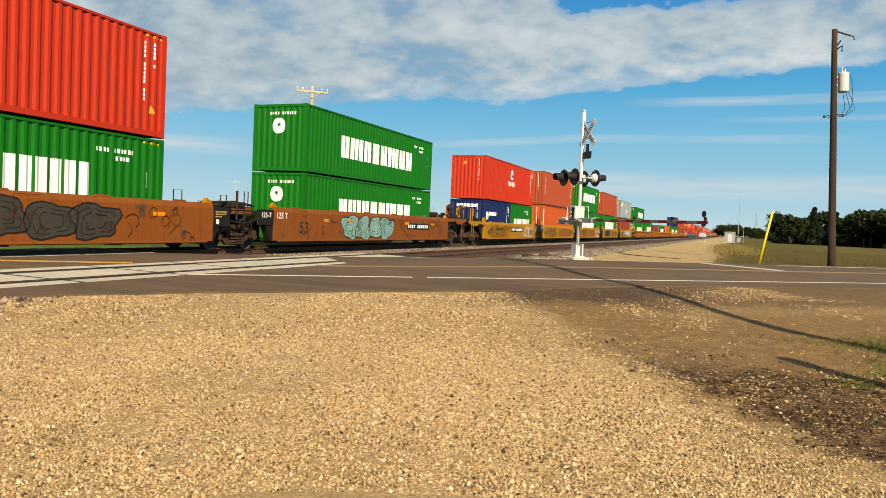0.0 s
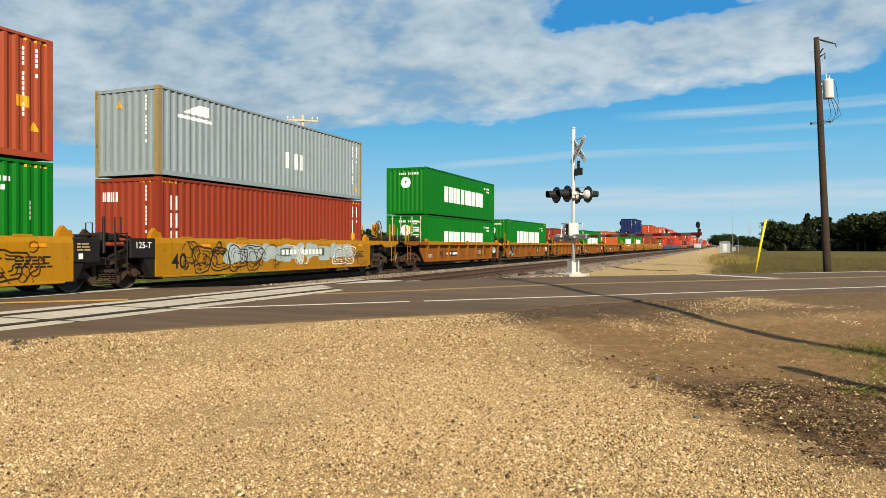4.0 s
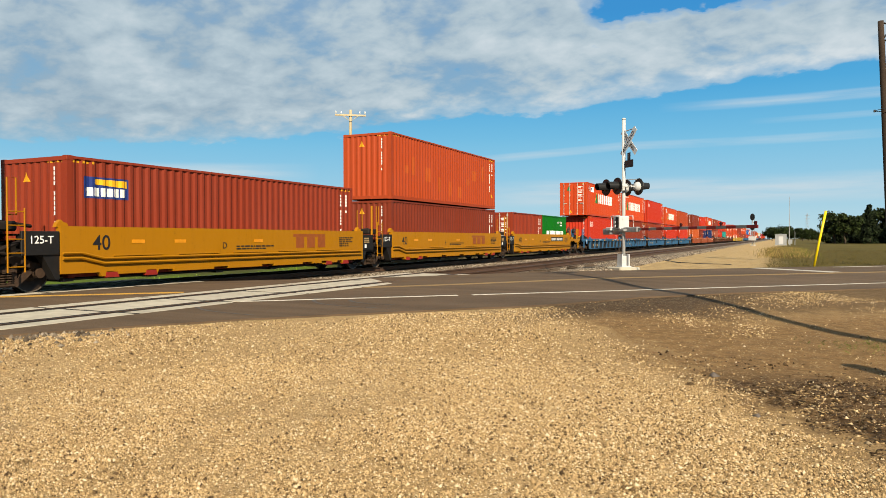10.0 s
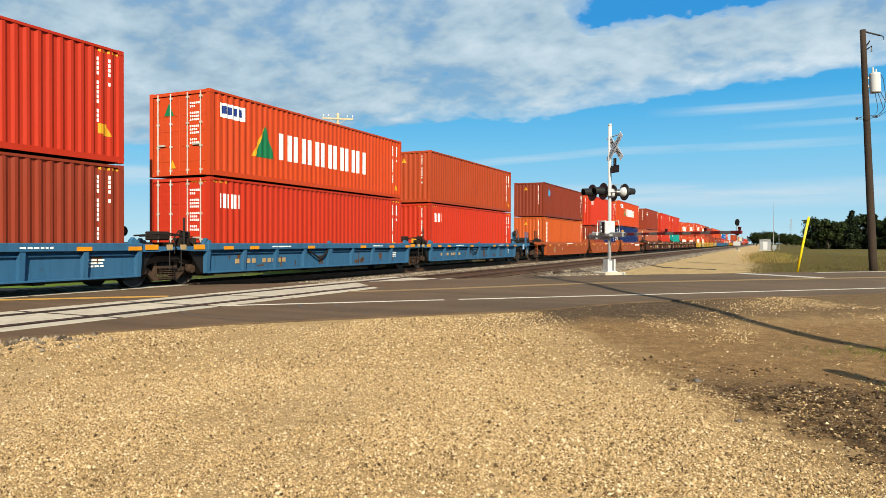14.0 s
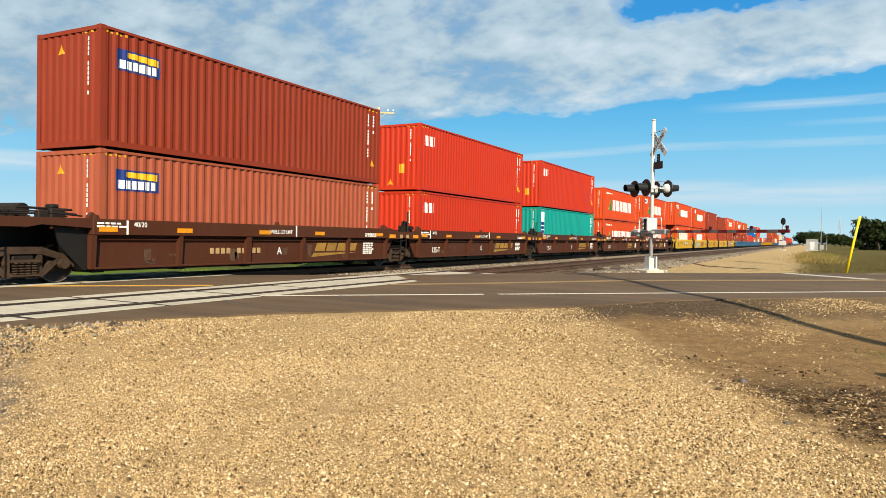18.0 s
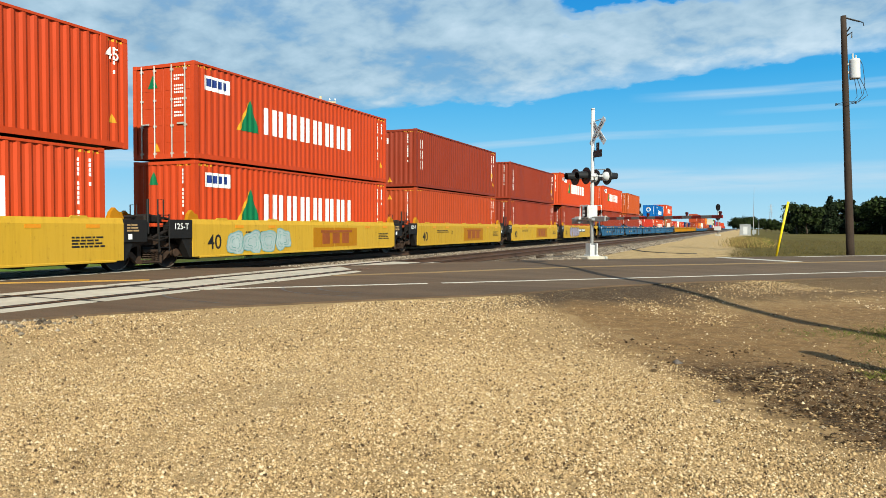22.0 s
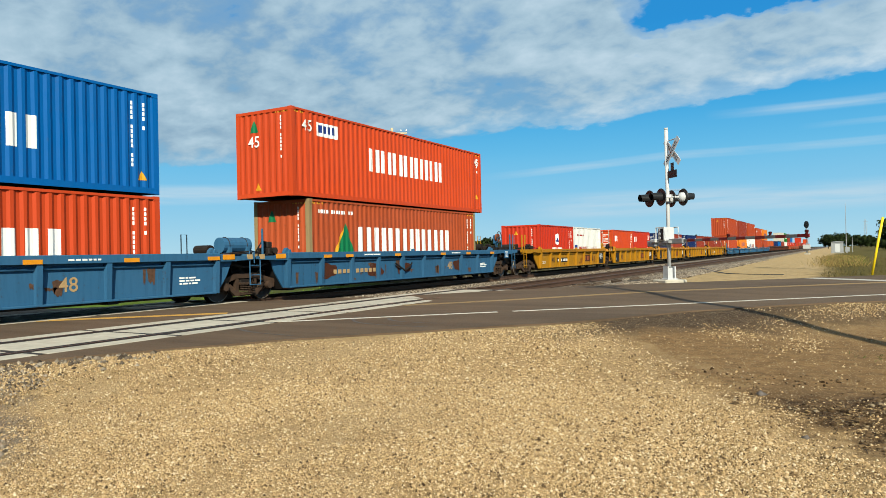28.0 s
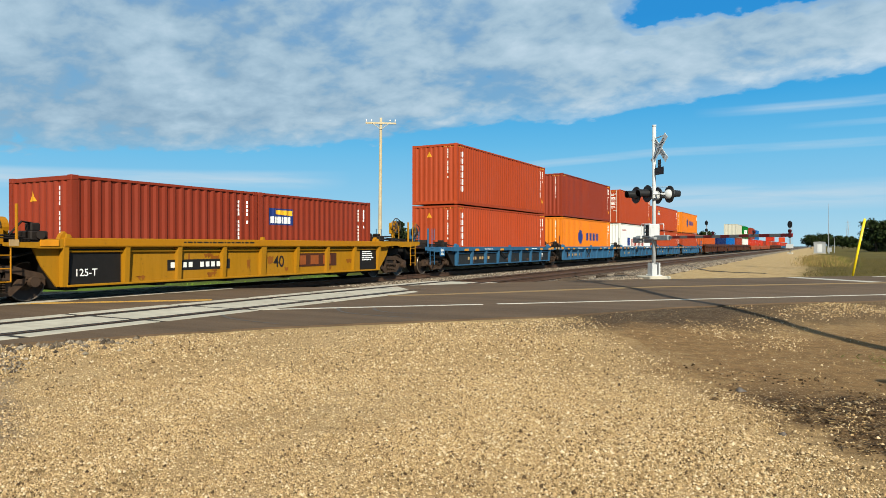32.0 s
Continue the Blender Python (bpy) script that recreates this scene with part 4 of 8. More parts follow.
        out.append(("pale_patch", WHITE, lambda bm, s, e: [conform(bm, s, L * k, L * k + 0.22, h - 1.75, h - 1.15) for k in (0.52, 0.57, 0.60)]))
    elif brand == "patched":
        rnd = random.Random(int(h * 100))
        out.append(("repaired_patch", TRITON, [lambda bm, s, e, a=0.8 + 1.15 * k + rnd.uniform(0, 0.5), w=rnd.uniform(0.3, 0.55), z=rnd.uniform(0.4, h - 1.3), d=rnd.uniform(0.3, 0.9): conform(bm, s, a, a + w, z, z + d, 0.003) for k in range(9)]))
    elif brand == "dot":
        out.append(("round_emblem", MARK_SKY, lambda bm, s, e: disc(bm, s, 1.25, h - 0.75, 0.27)))
    if brand not in ("star", "star20", "redword"):
        out.append(("warning_mark", YELLOW_MARK, lambda bm, s, e: (conform(bm, e, -0.42, -0.14, h - 0.58 if brand not in ("gold", "stack3", "peak", "peak45", "peakwide", "word45", "trio") else 0.25, lambda a: (h - 0.58 if brand not in ("gold", "stack3", "peak", "peak45", "peakwide", "word45", "trio") else 0.25) + 0.26 * (1 - abs(a + 0.28) / 0.14), 0.005, (-0.28,)), conform(bm, s, L - 0.62, L - 0.36, h - 2.25, lambda a: h - 2.25 + 0.24 * (1 - abs(a - L + 0.49) / 0.13), 0.005, (L - 0.49,)))))
    if h > 2.7:
        def hazard(bm, s, e):
            for k in range(5):
                conform(bm, s, 0.16 + 0.13 * k, 0.22 + 0.13 * k, h - 0.16, h - 0.10)
                conform(bm, s, L - 0.22 - 0.13 * k, L - 0.16 - 0.13 * k, h - 0.16, h - 0.10)
                conform(bm, e, HALF - 0.24 - 0.12 * k, HALF - 0.18 - 0.12 * k, h - 0.16, h - 0.10)
        out.append(("height_marking", YELLOW_MARK, hazard))
    return out


def post_fill(h):
    def fill(bm):
        prism(bm, [(HALF, 0.0), (HALF, 0.15), (HALF - 0.05, 0.15), (HALF - 0.10, 0.03), (HALF - 0.16, 0.0)], "z", 0.118, h - 0.118)
        for z in (0.0, h - 0.118):
            box(bm, HALF - 0.162, HALF + 0.003, -0.003, 0.178, z, z + 0.118, 0.008)
    return fill


def container(u, z, L, h, mat, brand, doors, label):
    """A steel box: its leading end at u at the start, its floor at z."""
    ob = thing("shipping_container", pose(LINE, u, z), label, "shipping container", "containers on the train")
    key = (L, h, mat.name)
    side, end = (profile("side", L), on_side), (profile("end", 0), on_end)
    put("side_panel", shared(("side", *key), mat, sheet_fill(side[0], 0.16, h - 0.07, on_side)), ob, "corrugated steel side")
    put("side_panel", shared(("back", *key), mat, sheet_fill(side[0], 0.16, h - 0.07, off_side)), ob, "corrugated steel side")
    turn = pose(0, L, 0, 0, 0, 180)
    if doors:
        def leaf(bm):
            box(bm, -HALF + 0.12, -0.012, 0.035, 0.085, 0.14, h - 0.13, 0.01)
            for zz in np.linspace(0.14, h - 0.13, 6)[1:-1]:
                box(bm, -HALF + 0.20, -0.08, 0.028, 0.036, zz - 0.16, zz + 0.16, 0.004)
        def rods(bm):
            for a in (-0.86, -0.34):
                tube(bm, [(a, 0.0, 0.05), (a, 0.0, h - 0.05)], 0.021, 7)
                for zz in (0.18, h * 0.35, h * 0.62, h - 0.2):
                    box(bm, a - 0.05, a + 0.05, -0.01, 0.036, zz - 0.03, zz + 0.03)
            box(bm, -0.86, -0.56, -0.02, 0.0, h * 0.36, h * 0.36 + 0.05)
        def plates(bm):
            for k in range(8):
                box(bm, -0.28, -0.06, 0.020, 0.034, h - 0.45 - 0.18 * k, h - 0.37 - 0.18 * k)
        for m in (pose(0, 0, 0), Matrix.Diagonal((-1, 1, 1, 1))):
            d = put("door", shared(("leaf", *key), mat, leaf), ob, "hinged steel door leaf", m)
            put("lock_gear", shared(("rods", h), LOCKROD, rods), d, "galvanised lock rod gear")
        def rows_of_print(bm):
            for k, w in enumerate((0.36, 0.22, 0.0, 0.30, 0.34, 0.30, 0.0, 0.32, 0.26, 0.34, 0.0, 0.28, 0.30)):
                for half in range(int(w / 0.06)):
                    box(bm, 0.42 + 0.075 * half, 0.47 + 0.075 * half, 0.021, 0.026, h - 0.42 - 0.10 * k, h - 0.36 - 0.10 * k)
        put("door_marking", shared(("doormarks", h), LETTER, rows_of_print), ob, "rows of small white marks")["kind"] = "stuff"
    else:
        put("end_panel", shared(("end", *key), mat, sheet_fill(end[0], 0.16, h - 0.10, on_end)), ob, "corrugated steel end")
    put("end_panel", shared(("end", *key), mat, sheet_fill(end[0], 0.16, h - 0.10, on_end)), ob, "corrugated steel end", turn)
    def roof(bm):
        n = int(L / 0.42)
        crest = [(0.03, h - 0.026)]
        for i in range(n):
            y = 0.2 + (L - 0.4) * i / n
            crest += [(y, h - 0.026), (y + 0.03, h - 0.008), (y + 0.17, h - 0.008), (y + 0.20, h - 0.026)]
        prism(bm, [(0.03, h - 0.065), *crest, (L - 0.03, h - 0.026), (L - 0.03, h - 0.065)], "x", -HALF + 0.04, HALF - 0.04)
    put("roof", shared(("roof", *key), mat, roof), ob)
    put("floor", shared(("floor", L), STEEL_DARK, lambda bm: box(bm, -HALF + 0.03, HALF - 0.03, 0.04, L - 0.04, 0.10, 0.16)), ob, "dark underframe")
    worn = mat in (GREY, ORANGE_OLD)
    skin = RUSTY_POST if worn else mat
    post = shared(("post", L, h, skin.name), skin, post_fill(h))
    for m in (pose(0, 0, 0), Matrix.Diagonal((-1, 1, 1, 1)), turn, turn @ Matrix.Diagonal((-1, 1, 1, 1))):
        put("corner_post", post, ob, "", m)
    for s in (1, -1):
        put("bottom_rail", shared(("lowrail", s, *key), mat, lambda bm: box(bm, s * HALF - 0.05 if s > 0 else -HALF, HALF if s > 0 else -HALF + 0.05, 0.15, L - 0.15, 0.02, 0.165)), ob)
        put("top_rail", shared(("toprail", s, *key), mat, lambda bm: box(bm, s * HALF - 0.06 if s > 0 else -HALF, HALF if s > 0 else -HALF + 0.06, 0.15, L - 0.15, h - 0.075, h - 0.012)), ob)
    for zz, nm in ((0.02, "end_sill"), (h - 0.115, "end_header")):
        for m in (pose(0, 0, 0), turn):
            put(nm, shared((nm, *key), mat, lambda bm: box(bm, -HALF + 0.16, HALF - 0.16, 0.0, 0.07, zz, zz + 0.10 + (0.04 if zz < 1 else 0))), ob, "", m)
    face = end if not doors else (profile("end", 0), lambda a, d, zz: (a, 0.018, zz))
    for name, ink, draws in livery(brand, L, h):
        several = isinstance(draws, list)
        for k, draw in enumerate(draws if several else [draws]):
            mark = put("lettering_block" if several and name == "wordmark" else name, shared((name, k, brand, L, h, doors, ink.name), ink, lambda bm: draw(bm, side, face)), ob)
            if name in ("code_marking", "height_marking", "web_line", "label_lettering", "warning_mark", "pale_patch", "warning_label"):
                mark["kind"] = "stuff"
    if L > 13:
        put("length_number", text_mesh("45", 0.52, LETTER), ob, "painted 45", Matrix.Translation((HALF + 0.004, 0.75, h - 0.55)) @ SIDE_FACE)
        put("length_number", text_mesh("45", 0.45, LETTER), ob, "painted 45", Matrix.Translation((HALF + 0.004, L - 0.5, h - 0.50)) @ SIDE_FACE)
        if not doors:
            put("length_number", text_mesh("45", 0.52, LETTER), ob, "painted 45", Matrix.Translation((-0.42, 0.004, h - 1.05)) @ END_FACE)
        for y in (0.76, L - 0.76):
            put("lifting_post", shared(("midpost", *key), mat, lambda bm: box(bm, HALF - 0.045, HALF + 0.004, -0.09, 0.09, 0.02, h - 0.02, 0.006)), ob, "", pose(0, y, 0))
    MOVING.append((ob, u, z))
    return ob


MOVING = []

# ---- rail cars ----
OUT = 1.47      # half width of a car's side


def truck(parent, y):
    """A two-axle truck at y under a car."""
    tr = put("truck", shared("bolster", IRON, lambda bm: box(bm, -1.05, 1.05, -0.24, 0.24, 0.42, 0.66, 0.03)), parent, "two-axle cast truck", pose(0, y, 0))
    def wheel(bm):
        for x0, x1, r0, r1 in ((-0.065, 0.065, 0.452, 0.445), (-0.075, -0.045, 0.478, 0.470)):
            n = 28
            rows = [[bm.verts.new((x, r * math.cos(2 * math.pi * k / n), r * math.sin(2 * math.pi * k / n))) for k in range(n)] for x, r in ((x0, r0), (x1, r1), (x1 - 0.012, 0.36), (x1 - 0.04, 0.20), (x1 + 0.02, 0.12))]
            for a, b in zip(rows, rows[1:]):
                for k in range(n):
                    bm.faces.new((a[k], a[(k + 1) % n], b[(k + 1) % n], b[k]))
            bm.faces.new(rows[-1])
            bm.faces.new(rows[0][::-1])
    w = shared("wheel", TREAD, wheel)
    rim = shared("rim", RIM, lambda bm: ring(bm, (0.060, 0, 0), "x", 0.432, 0.020, 28, 5))
    for s in (-1, 1):
        for d in (-0.89, 0.89):
            m = pose(s * 0.745, d, 0.452, 0, 0, 0 if s > 0 else 180)
            put("wheel", w, tr, "worn steel wheel", m)
            if s > 0:
                put("wheel_rim", rim, tr, "bright worn wheel rim", m)
    for d in (-0.89, 0.89):
        put("axle", shared("axle", IRON, lambda bm: tube(bm, [(-1.08, 0, 0), (1.08, 0, 0)], 0.075, 10)), tr, "", pose(0, d, 0.452))
    def frame_(bm):
        prism(bm, [(-1.18, 0.50), (-1.18, 0.62), (-0.75, 0.72), (-0.40, 0.84), (0.40, 0.84), (0.75, 0.72), (1.18, 0.62), (1.18, 0.50), (0.75, 0.57), (0.38, 0.68), (-0.38, 0.68), (-0.75, 0.57)], "x", 0.95, 1.07)
        prism(bm, [(-0.84, 0.52), (-0.62, 0.52), (-0.34, 0.27), (0.34, 0.27), (0.62, 0.52), (0.84, 0.52), (0.42, 0.16), (-0.42, 0.16)], "x", 0.95, 1.06)
        for d in (-1, 1):
            prism(bm, [(d * 0.30, 0.24), (d * 0.42, 0.30), (d * 0.42, 0.72), (d * 0.30, 0.72)], "x", 0.96, 1.055)
            prism(bm, [(d * 1.18, 0.36), (d * 1.18, 0.58), (d * 0.74, 0.62), (d * 0.74, 0.50), (d * 0.98, 0.50), (d * 0.98, 0.36)], "x", 0.95, 1.06)
            tube(bm, [(1.03, d * 0.89, 0.452), (1.17, d * 0.89, 0.452)], 0.115, 12)
    def springs(bm):
        for d in (-0.21, -0.07, 0.07, 0.21):
            for k in range(5):
                ring(bm, (1.09, d, 0.26 + 0.055 * k), "z", 0.055, 0.014, 10, 4)
        box(bm, 1.02, 1.15, -0.30, 0.30, 0.20, 0.235)
        box(bm, 1.02, 1.15, -0.30, 0.30, 0.50, 0.56)
    for m in (pose(0, 0, 0), pose(0, 0, 0, 0, 0, 180)):
        put("side_frame", shared("side_frame", CAST, frame_), tr, "brown cast side frame", m)
        put("suspension", shared("springs", CAST, springs), tr, "coil spring group", m)
    return tr


def side_smooth(a0, a1, top):
    def fill(bm):
        prism(bm, [(OUT, 0.32), (OUT, top - 0.15), (OUT - 0.05, top), (1.29, top), (1.29, 0.32)], "y", a0, a1)
        box(bm, 1.24, OUT + 0.03, a0 + 0.25, a1 - 0.25, 0.28, 0.34, 0.01)
        n = max(4, round((a1 - a0) / 2.6))
        for i in range(n):
            y = a0 + (a1 - a0) * (i + 0.5) / n
            prism(bm, [(y - 0.28, top - 0.02), (y - 0.2, top + 0.045), (y + 0.2, top + 0.045), (y + 0.28, top - 0.02)], "x", 1.38, 1.43)
        for i in range(1, n):
            y = a0 + (a1 - a0) * i / n
            box(bm, OUT - 0.002, OUT + 0.006, y - 0.012, y + 0.012, 0.35, top - 0.16)
    return fill


def side_new(a0, a1, top):
    def fill(bm):
        prism(bm, [(OUT, 0.42), (OUT, top), (1.30, top), (1.30, 0.42)], "y", a0, a1)
        for z, r in ((0.76, 0.034), (0.64, 0.038)):
            tube(bm, [(OUT + 0.045, a0 + 0.02, z + 0.14), (OUT + 0.045, a0 + 0.5, z + 0.14), (OUT + 0.045, a0 + 1.1, z), (OUT + 0.045, a1 - 0.2, z)], r, 6)
        n = 5
        for i in range(n):
            y = a0 + 1.4 + (a1 - a0 - 2.4) * i / n
            box(bm, OUT, OUT + 0.045, y, y + 1.5, 0.805, 0.835, 0.006)
            box(bm, 1.26, OUT + 0.02, y - 0.2, y + 1.3, 0.36, 0.43)
        for y in (a0 + 1.2, a0 + 2.6, a1 - 2.6, a1 - 1.3):
            prism(bm, [(y - 0.2, 0.43), (y - 0.14, 0.32), (y + 0.14, 0.32), (y + 0.2, 0.43)], "x", 1.36, OUT + 0.02)
    return fill


def side_ribbed(a0, a1, top, chord):
    def fill(bm):
        box(bm, 1.27, OUT + 0.02, a0, a1, top - chord, top, 0.012)
        box(bm, 1.29, 1.32, a0, a1, 0.34, top - chord)
        box(bm, 1.30, OUT - 0.02, a0 + 0.1, a1 - 0.1, 0.31, 0.36, 0.008)
        tube(bm, [(1.36, a0 + 0.1, top - chord - 0.10), (1.36, a1 - 0.1, top - chord - 0.10)], 0.028, 6)
        n = max(5, round((a1 - a0) / (2.45 if top > 1.45 else 1.6)))
        for i in range(n + 1):
            y = a0 + 0.06 + (a1 - a0 - 0.12) * i / n
            wide = 0.10 if i == n // 2 else 0.065
            prism(bm, [(1.31, 0.32), (1.31, top - chord), (OUT, top - chord), (OUT - 0.05, 0.32)], "y", y - wide, y + wide)
        for y in (a0 + 0.12, (a0 + a1) / 2, a1 - 0.12):
            prism(bm, [(y - 0.06, top - 0.02), (y - 0.03, top + 0.09), (y + 0.03, top + 0.09), (y + 0.06, top - 0.02)], "x", 1.33, 1.45)
    return fill


def end_casting(a, s):
    """The black end of a well over the shared truck; s: -1 leading, +1 trailing."""
    def fill(bm):
        y1 = a + s * 0.85
        for x0, x1 in ((1.16, 1.42), (-1.42, -1.16)):
            prism(bm, [(a, 0.30), (a, 1.34), (y1, 1.32), (y1, 1.02), (a + s * 0.45, 0.92), (a + s * 0.10, 0.30)], "x", x0, x1)
        prism(bm, [(a, 0.30), (a, 1.20), (a + s * 1.0, 1.15), (a + s * 1.0, 0.86), (a + s * 0.3, 0.72)], "x", -0.85, 0.85)
        box(bm, -1.3, 1.3, min(a, y1), max(a, y1), 1.30, 1.34)
    return fill


def ladder_fill(y, z0, z1):
    def fill(bm):
        for d in (-0.19, 0.19):
            tube(bm, [(1.45, y + d, z0), (1.45, y + d, z1)], 0.018, 6)
        z = z0 + 0.12
        while z < z1:
            tube(bm, [(1.45, y - 0.19, z), (1.45, y + 0.19, z)], 0.014, 6)
            z += 0.30
    return fill


def hand_rails(car, y, z0, z1, mat):
    """Post and hoops at the corner of a car end."""
    z2 = z0 + 0.55 * (z1 - z0)
    for k, (pts, r) in enumerate((([(1.38, -0.26, z0), (1.38, -0.26, z1)], 0.04), ([(1.38, 0.10, z0), (1.38, 0.10, z1), (1.38, 0.30, z1), (1.38, 0.30, z2 - 0.1), (1.38, 0.10, z2 - 0.1)], 0.018),
                     ([(-1.34, -0.2, z0), (-1.34, -0.2, z1), (-1.34, 0.2, z1), (-1.34, 0.2, z0)], 0.018), ([(0.86, -0.15, z0), (0.86, -0.15, z1 - 0.15), (0.62, -0.15, z1 - 0.15), (0.62, -0.15, z0 + 0.25)], 0.018))):
        put("hand_rail", shared(("handrail", k, z0, z1, mat.name), mat, lambda bm: tube(bm, pts, r, 7)), car, "upright hand rail", pose(0, y, 0))


def deck_end(car, a, s, body, style, top):
    """A coupled end: thin deck with side skirts, sill, brake gear, coupler, steps; open over the truck."""
    e, w = a + s * 3.0, a + s * 2.45
    lo, hi = min(a, e), max(a, e)
    top = 1.20 if style == "new" else top
    up = top - 1.15          # the deck lies level with the top of the sides
    skirt = top - (0.30 if style in ("new", "smooth", "deep") else 0.22)
    put("end_deck", shared(("deck", style, a, s), BLACK, lambda bm: box(bm, -1.40, 1.40, lo, hi, 1.08 + up, 1.13 + up)), car, "black open end deck")
    for side in (1, -1):
        def plate(bm):
            prism(bm, [(a, top - 0.22), (a, top), (e, top), (e, top - 0.15), (w - s * 0.35, skirt), (a + s * 1.5, skirt), (a + s * 1.2, top - 0.16)], "x", 1.40, 1.455)
            for k in range(5):
                y = a + s * (0.35 + 0.6 * k)
                box(bm, 1.37, 1.41, y - 0.03, y + 0.03, top - 0.25, top - 0.05)
        put("skirt", shared(("skirt", style, a, s, body.name), body, plate), car, "painted side skirt of the deck", Matrix.Diagonal((side, 1, 1, 1)))
        put("end_web", shared(("web", style, a, s, body.name), body if style in ("new", "ribbed", "goldrib", "blue48") else BLACK, lambda bm: prism(bm, [(a, 0.30), (a, top - 0.2), (a + s * 0.85, top - 0.2), (a + s * 0.66, 0.85), (a + s * 0.10, 0.30)], "x", 1.24, 1.29)), car, "sloping end web of the well", Matrix.Diagonal((side, 1, 1, 1)))
    put("bulkhead", shared(("bulk", style, a, s), BLACK, lambda bm: prism(bm, [(a, 0.28), (a, top - 0.1), (a + s * 0.7, top - 0.1), (a + s * 0.5, 0.85), (a + s * 0.06, 0.28)], "x", -1.24, 1.24)), car, "black sloping end of the well")
    put("centre_sill", shared(("sill", style, a, s), BLACK, lambda bm: (box(bm, -0.4, 0.4, lo, hi, 0.66, 1.08 + up), box(bm, -1.3, 1.3, min(w, w + s * 0.35), max(w, w + s * 0.35), 0.86 + up, 1.08 + up))), car, "black centre sill")
    if style in ("blue", "blue48"):
        y = a + s * 1.55
        board = put("placard", shared(("placard", style, a, s), MARK_PLACARD, lambda bm: box(bm, 1.45, 1.475, y - 0.22, y + 0.22, top - 0.42, top - 0.04, 0.005)), car, "blue placard with white print")
        def lines(bm):
            for k in range(5):
                box(bm, 1.474, 1.480, y - 0.15, y + 0.15 - 0.05 * (k % 3), top - 0.36 + 0.06 * k, top - 0.33 + 0.06 * k)
        put("placard_print", shared(("placardprint", style, a, s), LETTER, lines), board, "lines of small white print")["kind"] = "stuff"
    def coupler(bm):
        box(bm, -0.11, 0.11, min(e, e + s * 0.42), max(e, e + s * 0.42), 0.72, 0.95, 0.02)
        prism(bm, [(-0.2, e + s * 0.38), (-0.23, e + s * 0.62), (0.0, e + s * 0.72), (0.2, e + s * 0.62), (0.18, e + s * 0.38)], "z", 0.66, 1.0)
    put("coupler", shared(("coupler", a, s), IRON, coupler), car, "rusty knuckle coupler")
    put("air_hose", shared(("hose", a, s), BLACK, lambda bm: tube(bm, [(0.42, e, 0.85), (0.45, e + s * 0.15, 0.58), (0.42, e + s * 0.40, 0.34), (0.36, e + s * 0.62, 0.36), (0.33, e + s * 0.76, 0.46)], 0.03, 6)), car, "hanging black air hose")
    truck(car, a + s * 1.35)
    rusty = style in ("blue48", "new", "brown")
    if s > 0 or style in ("smooth", "deep", "blue"):
        stand = put("brake_stand", shared(("stand", style, a, s, body.name), body, lambda bm: (box(bm, 0.42, 0.54, w - 0.06, w + 0.06, 1.12 + up, 1.78 + up), box(bm, 0.34, 0.60, w - 0.13, w + 0.10, 1.48 + up, 1.95 + up, 0.03), tube(bm, [(0.50, w - 0.10, 1.5 + up), (0.50, w - 0.12, 0.9 + up)], 0.02, 6))), car, "brake stand")
        def brake_wheel(bm):
            c = Vector((0.66, w - 0.02, 1.82 + up))
            ring(bm, c, "x", 0.31, 0.020, 24, 5)
            for k in range(8):
                t = k * math.pi / 4
                tube(bm, [c, c + Vector((0, 0.28 * math.cos(t), 0.28 * math.sin(t)))], 0.012, 5)
            tube(bm, [c - Vector((0.16, 0, 0)), c + Vector((0.02, 0, 0))], 0.05, 8)
        put("brake_wheel", shared(("wheelhand", style, a, s), SIGN_IRON, brake_wheel), stand, "spoked hand brake wheel")
        put("brake_drum", shared(("drum", style, a, s, style), CAR_RUST if rusty else CAR_AMBER if style in ("ribbed", "goldrib", "smooth") else IRON, lambda bm: tube(bm, [(0.50, w - 0.02, 1.81 + up), (0.62, w - 0.02, 1.81 + up)], 0.21, 18)), stand, "round brake gear housing")
    def pipes(bm):
        for k, (x, z) in enumerate(((1.30, 1.20 + up), (1.10, 1.24 + up), (0.75, 1.19 + up))):
            tube(bm, [(x, a + s * 0.15, z), (x, a + s * 0.9, z + 0.05), (x - 0.12, a + s * (1.5 + 0.2 * k), z + 0.02), (x - 0.1, e - s * 0.25, z)], 0.022, 6)
        tube(bm, [(1.0, a + s * 0.2, 1.34 + up), (1.0, a + s * 1.5, 1.36 + up)], 0.03, 6)
    put("brake_pipe", shared(("pipes", style, a, s), IRON, pipes), car, "pipes along the deck")["kind"] = "stuff"
    def tank(bm):
        y = a + s * 0.95
        tube(bm, [(-0.75, y, 1.32 + up), (-0.70, y, 1.32 + up), (0.30, y, 1.32 + up), (0.35, y, 1.32 + up)], 0.16, 14)
        for x in (-0.5, 0.15):
            box(bm, x - 0.03, x + 0.03, y - 0.18, y + 0.18, 1.12 + up, 1.3 + up)
    put("air_reservoir", shared(("tank", style, a, s), IRON, tank), car, "dark air reservoir")
    def valve(bm):
        y = a + s * 0.6
        box(bm, 0.65, 1.15, y - 0.2, y + 0.16, 1.13 + up, 1.36 + up, 0.03)
        box(bm, 0.75, 1.0, y - 0.1, y + 0.1, 1.36 + up, 1.46 + up, 0.03)
        box(bm, 1.18, 1.36, y + s * 0.5 - 0.12, y + s * 0.5 + 0.12, 1.13 + up, 1.30 + up, 0.02)
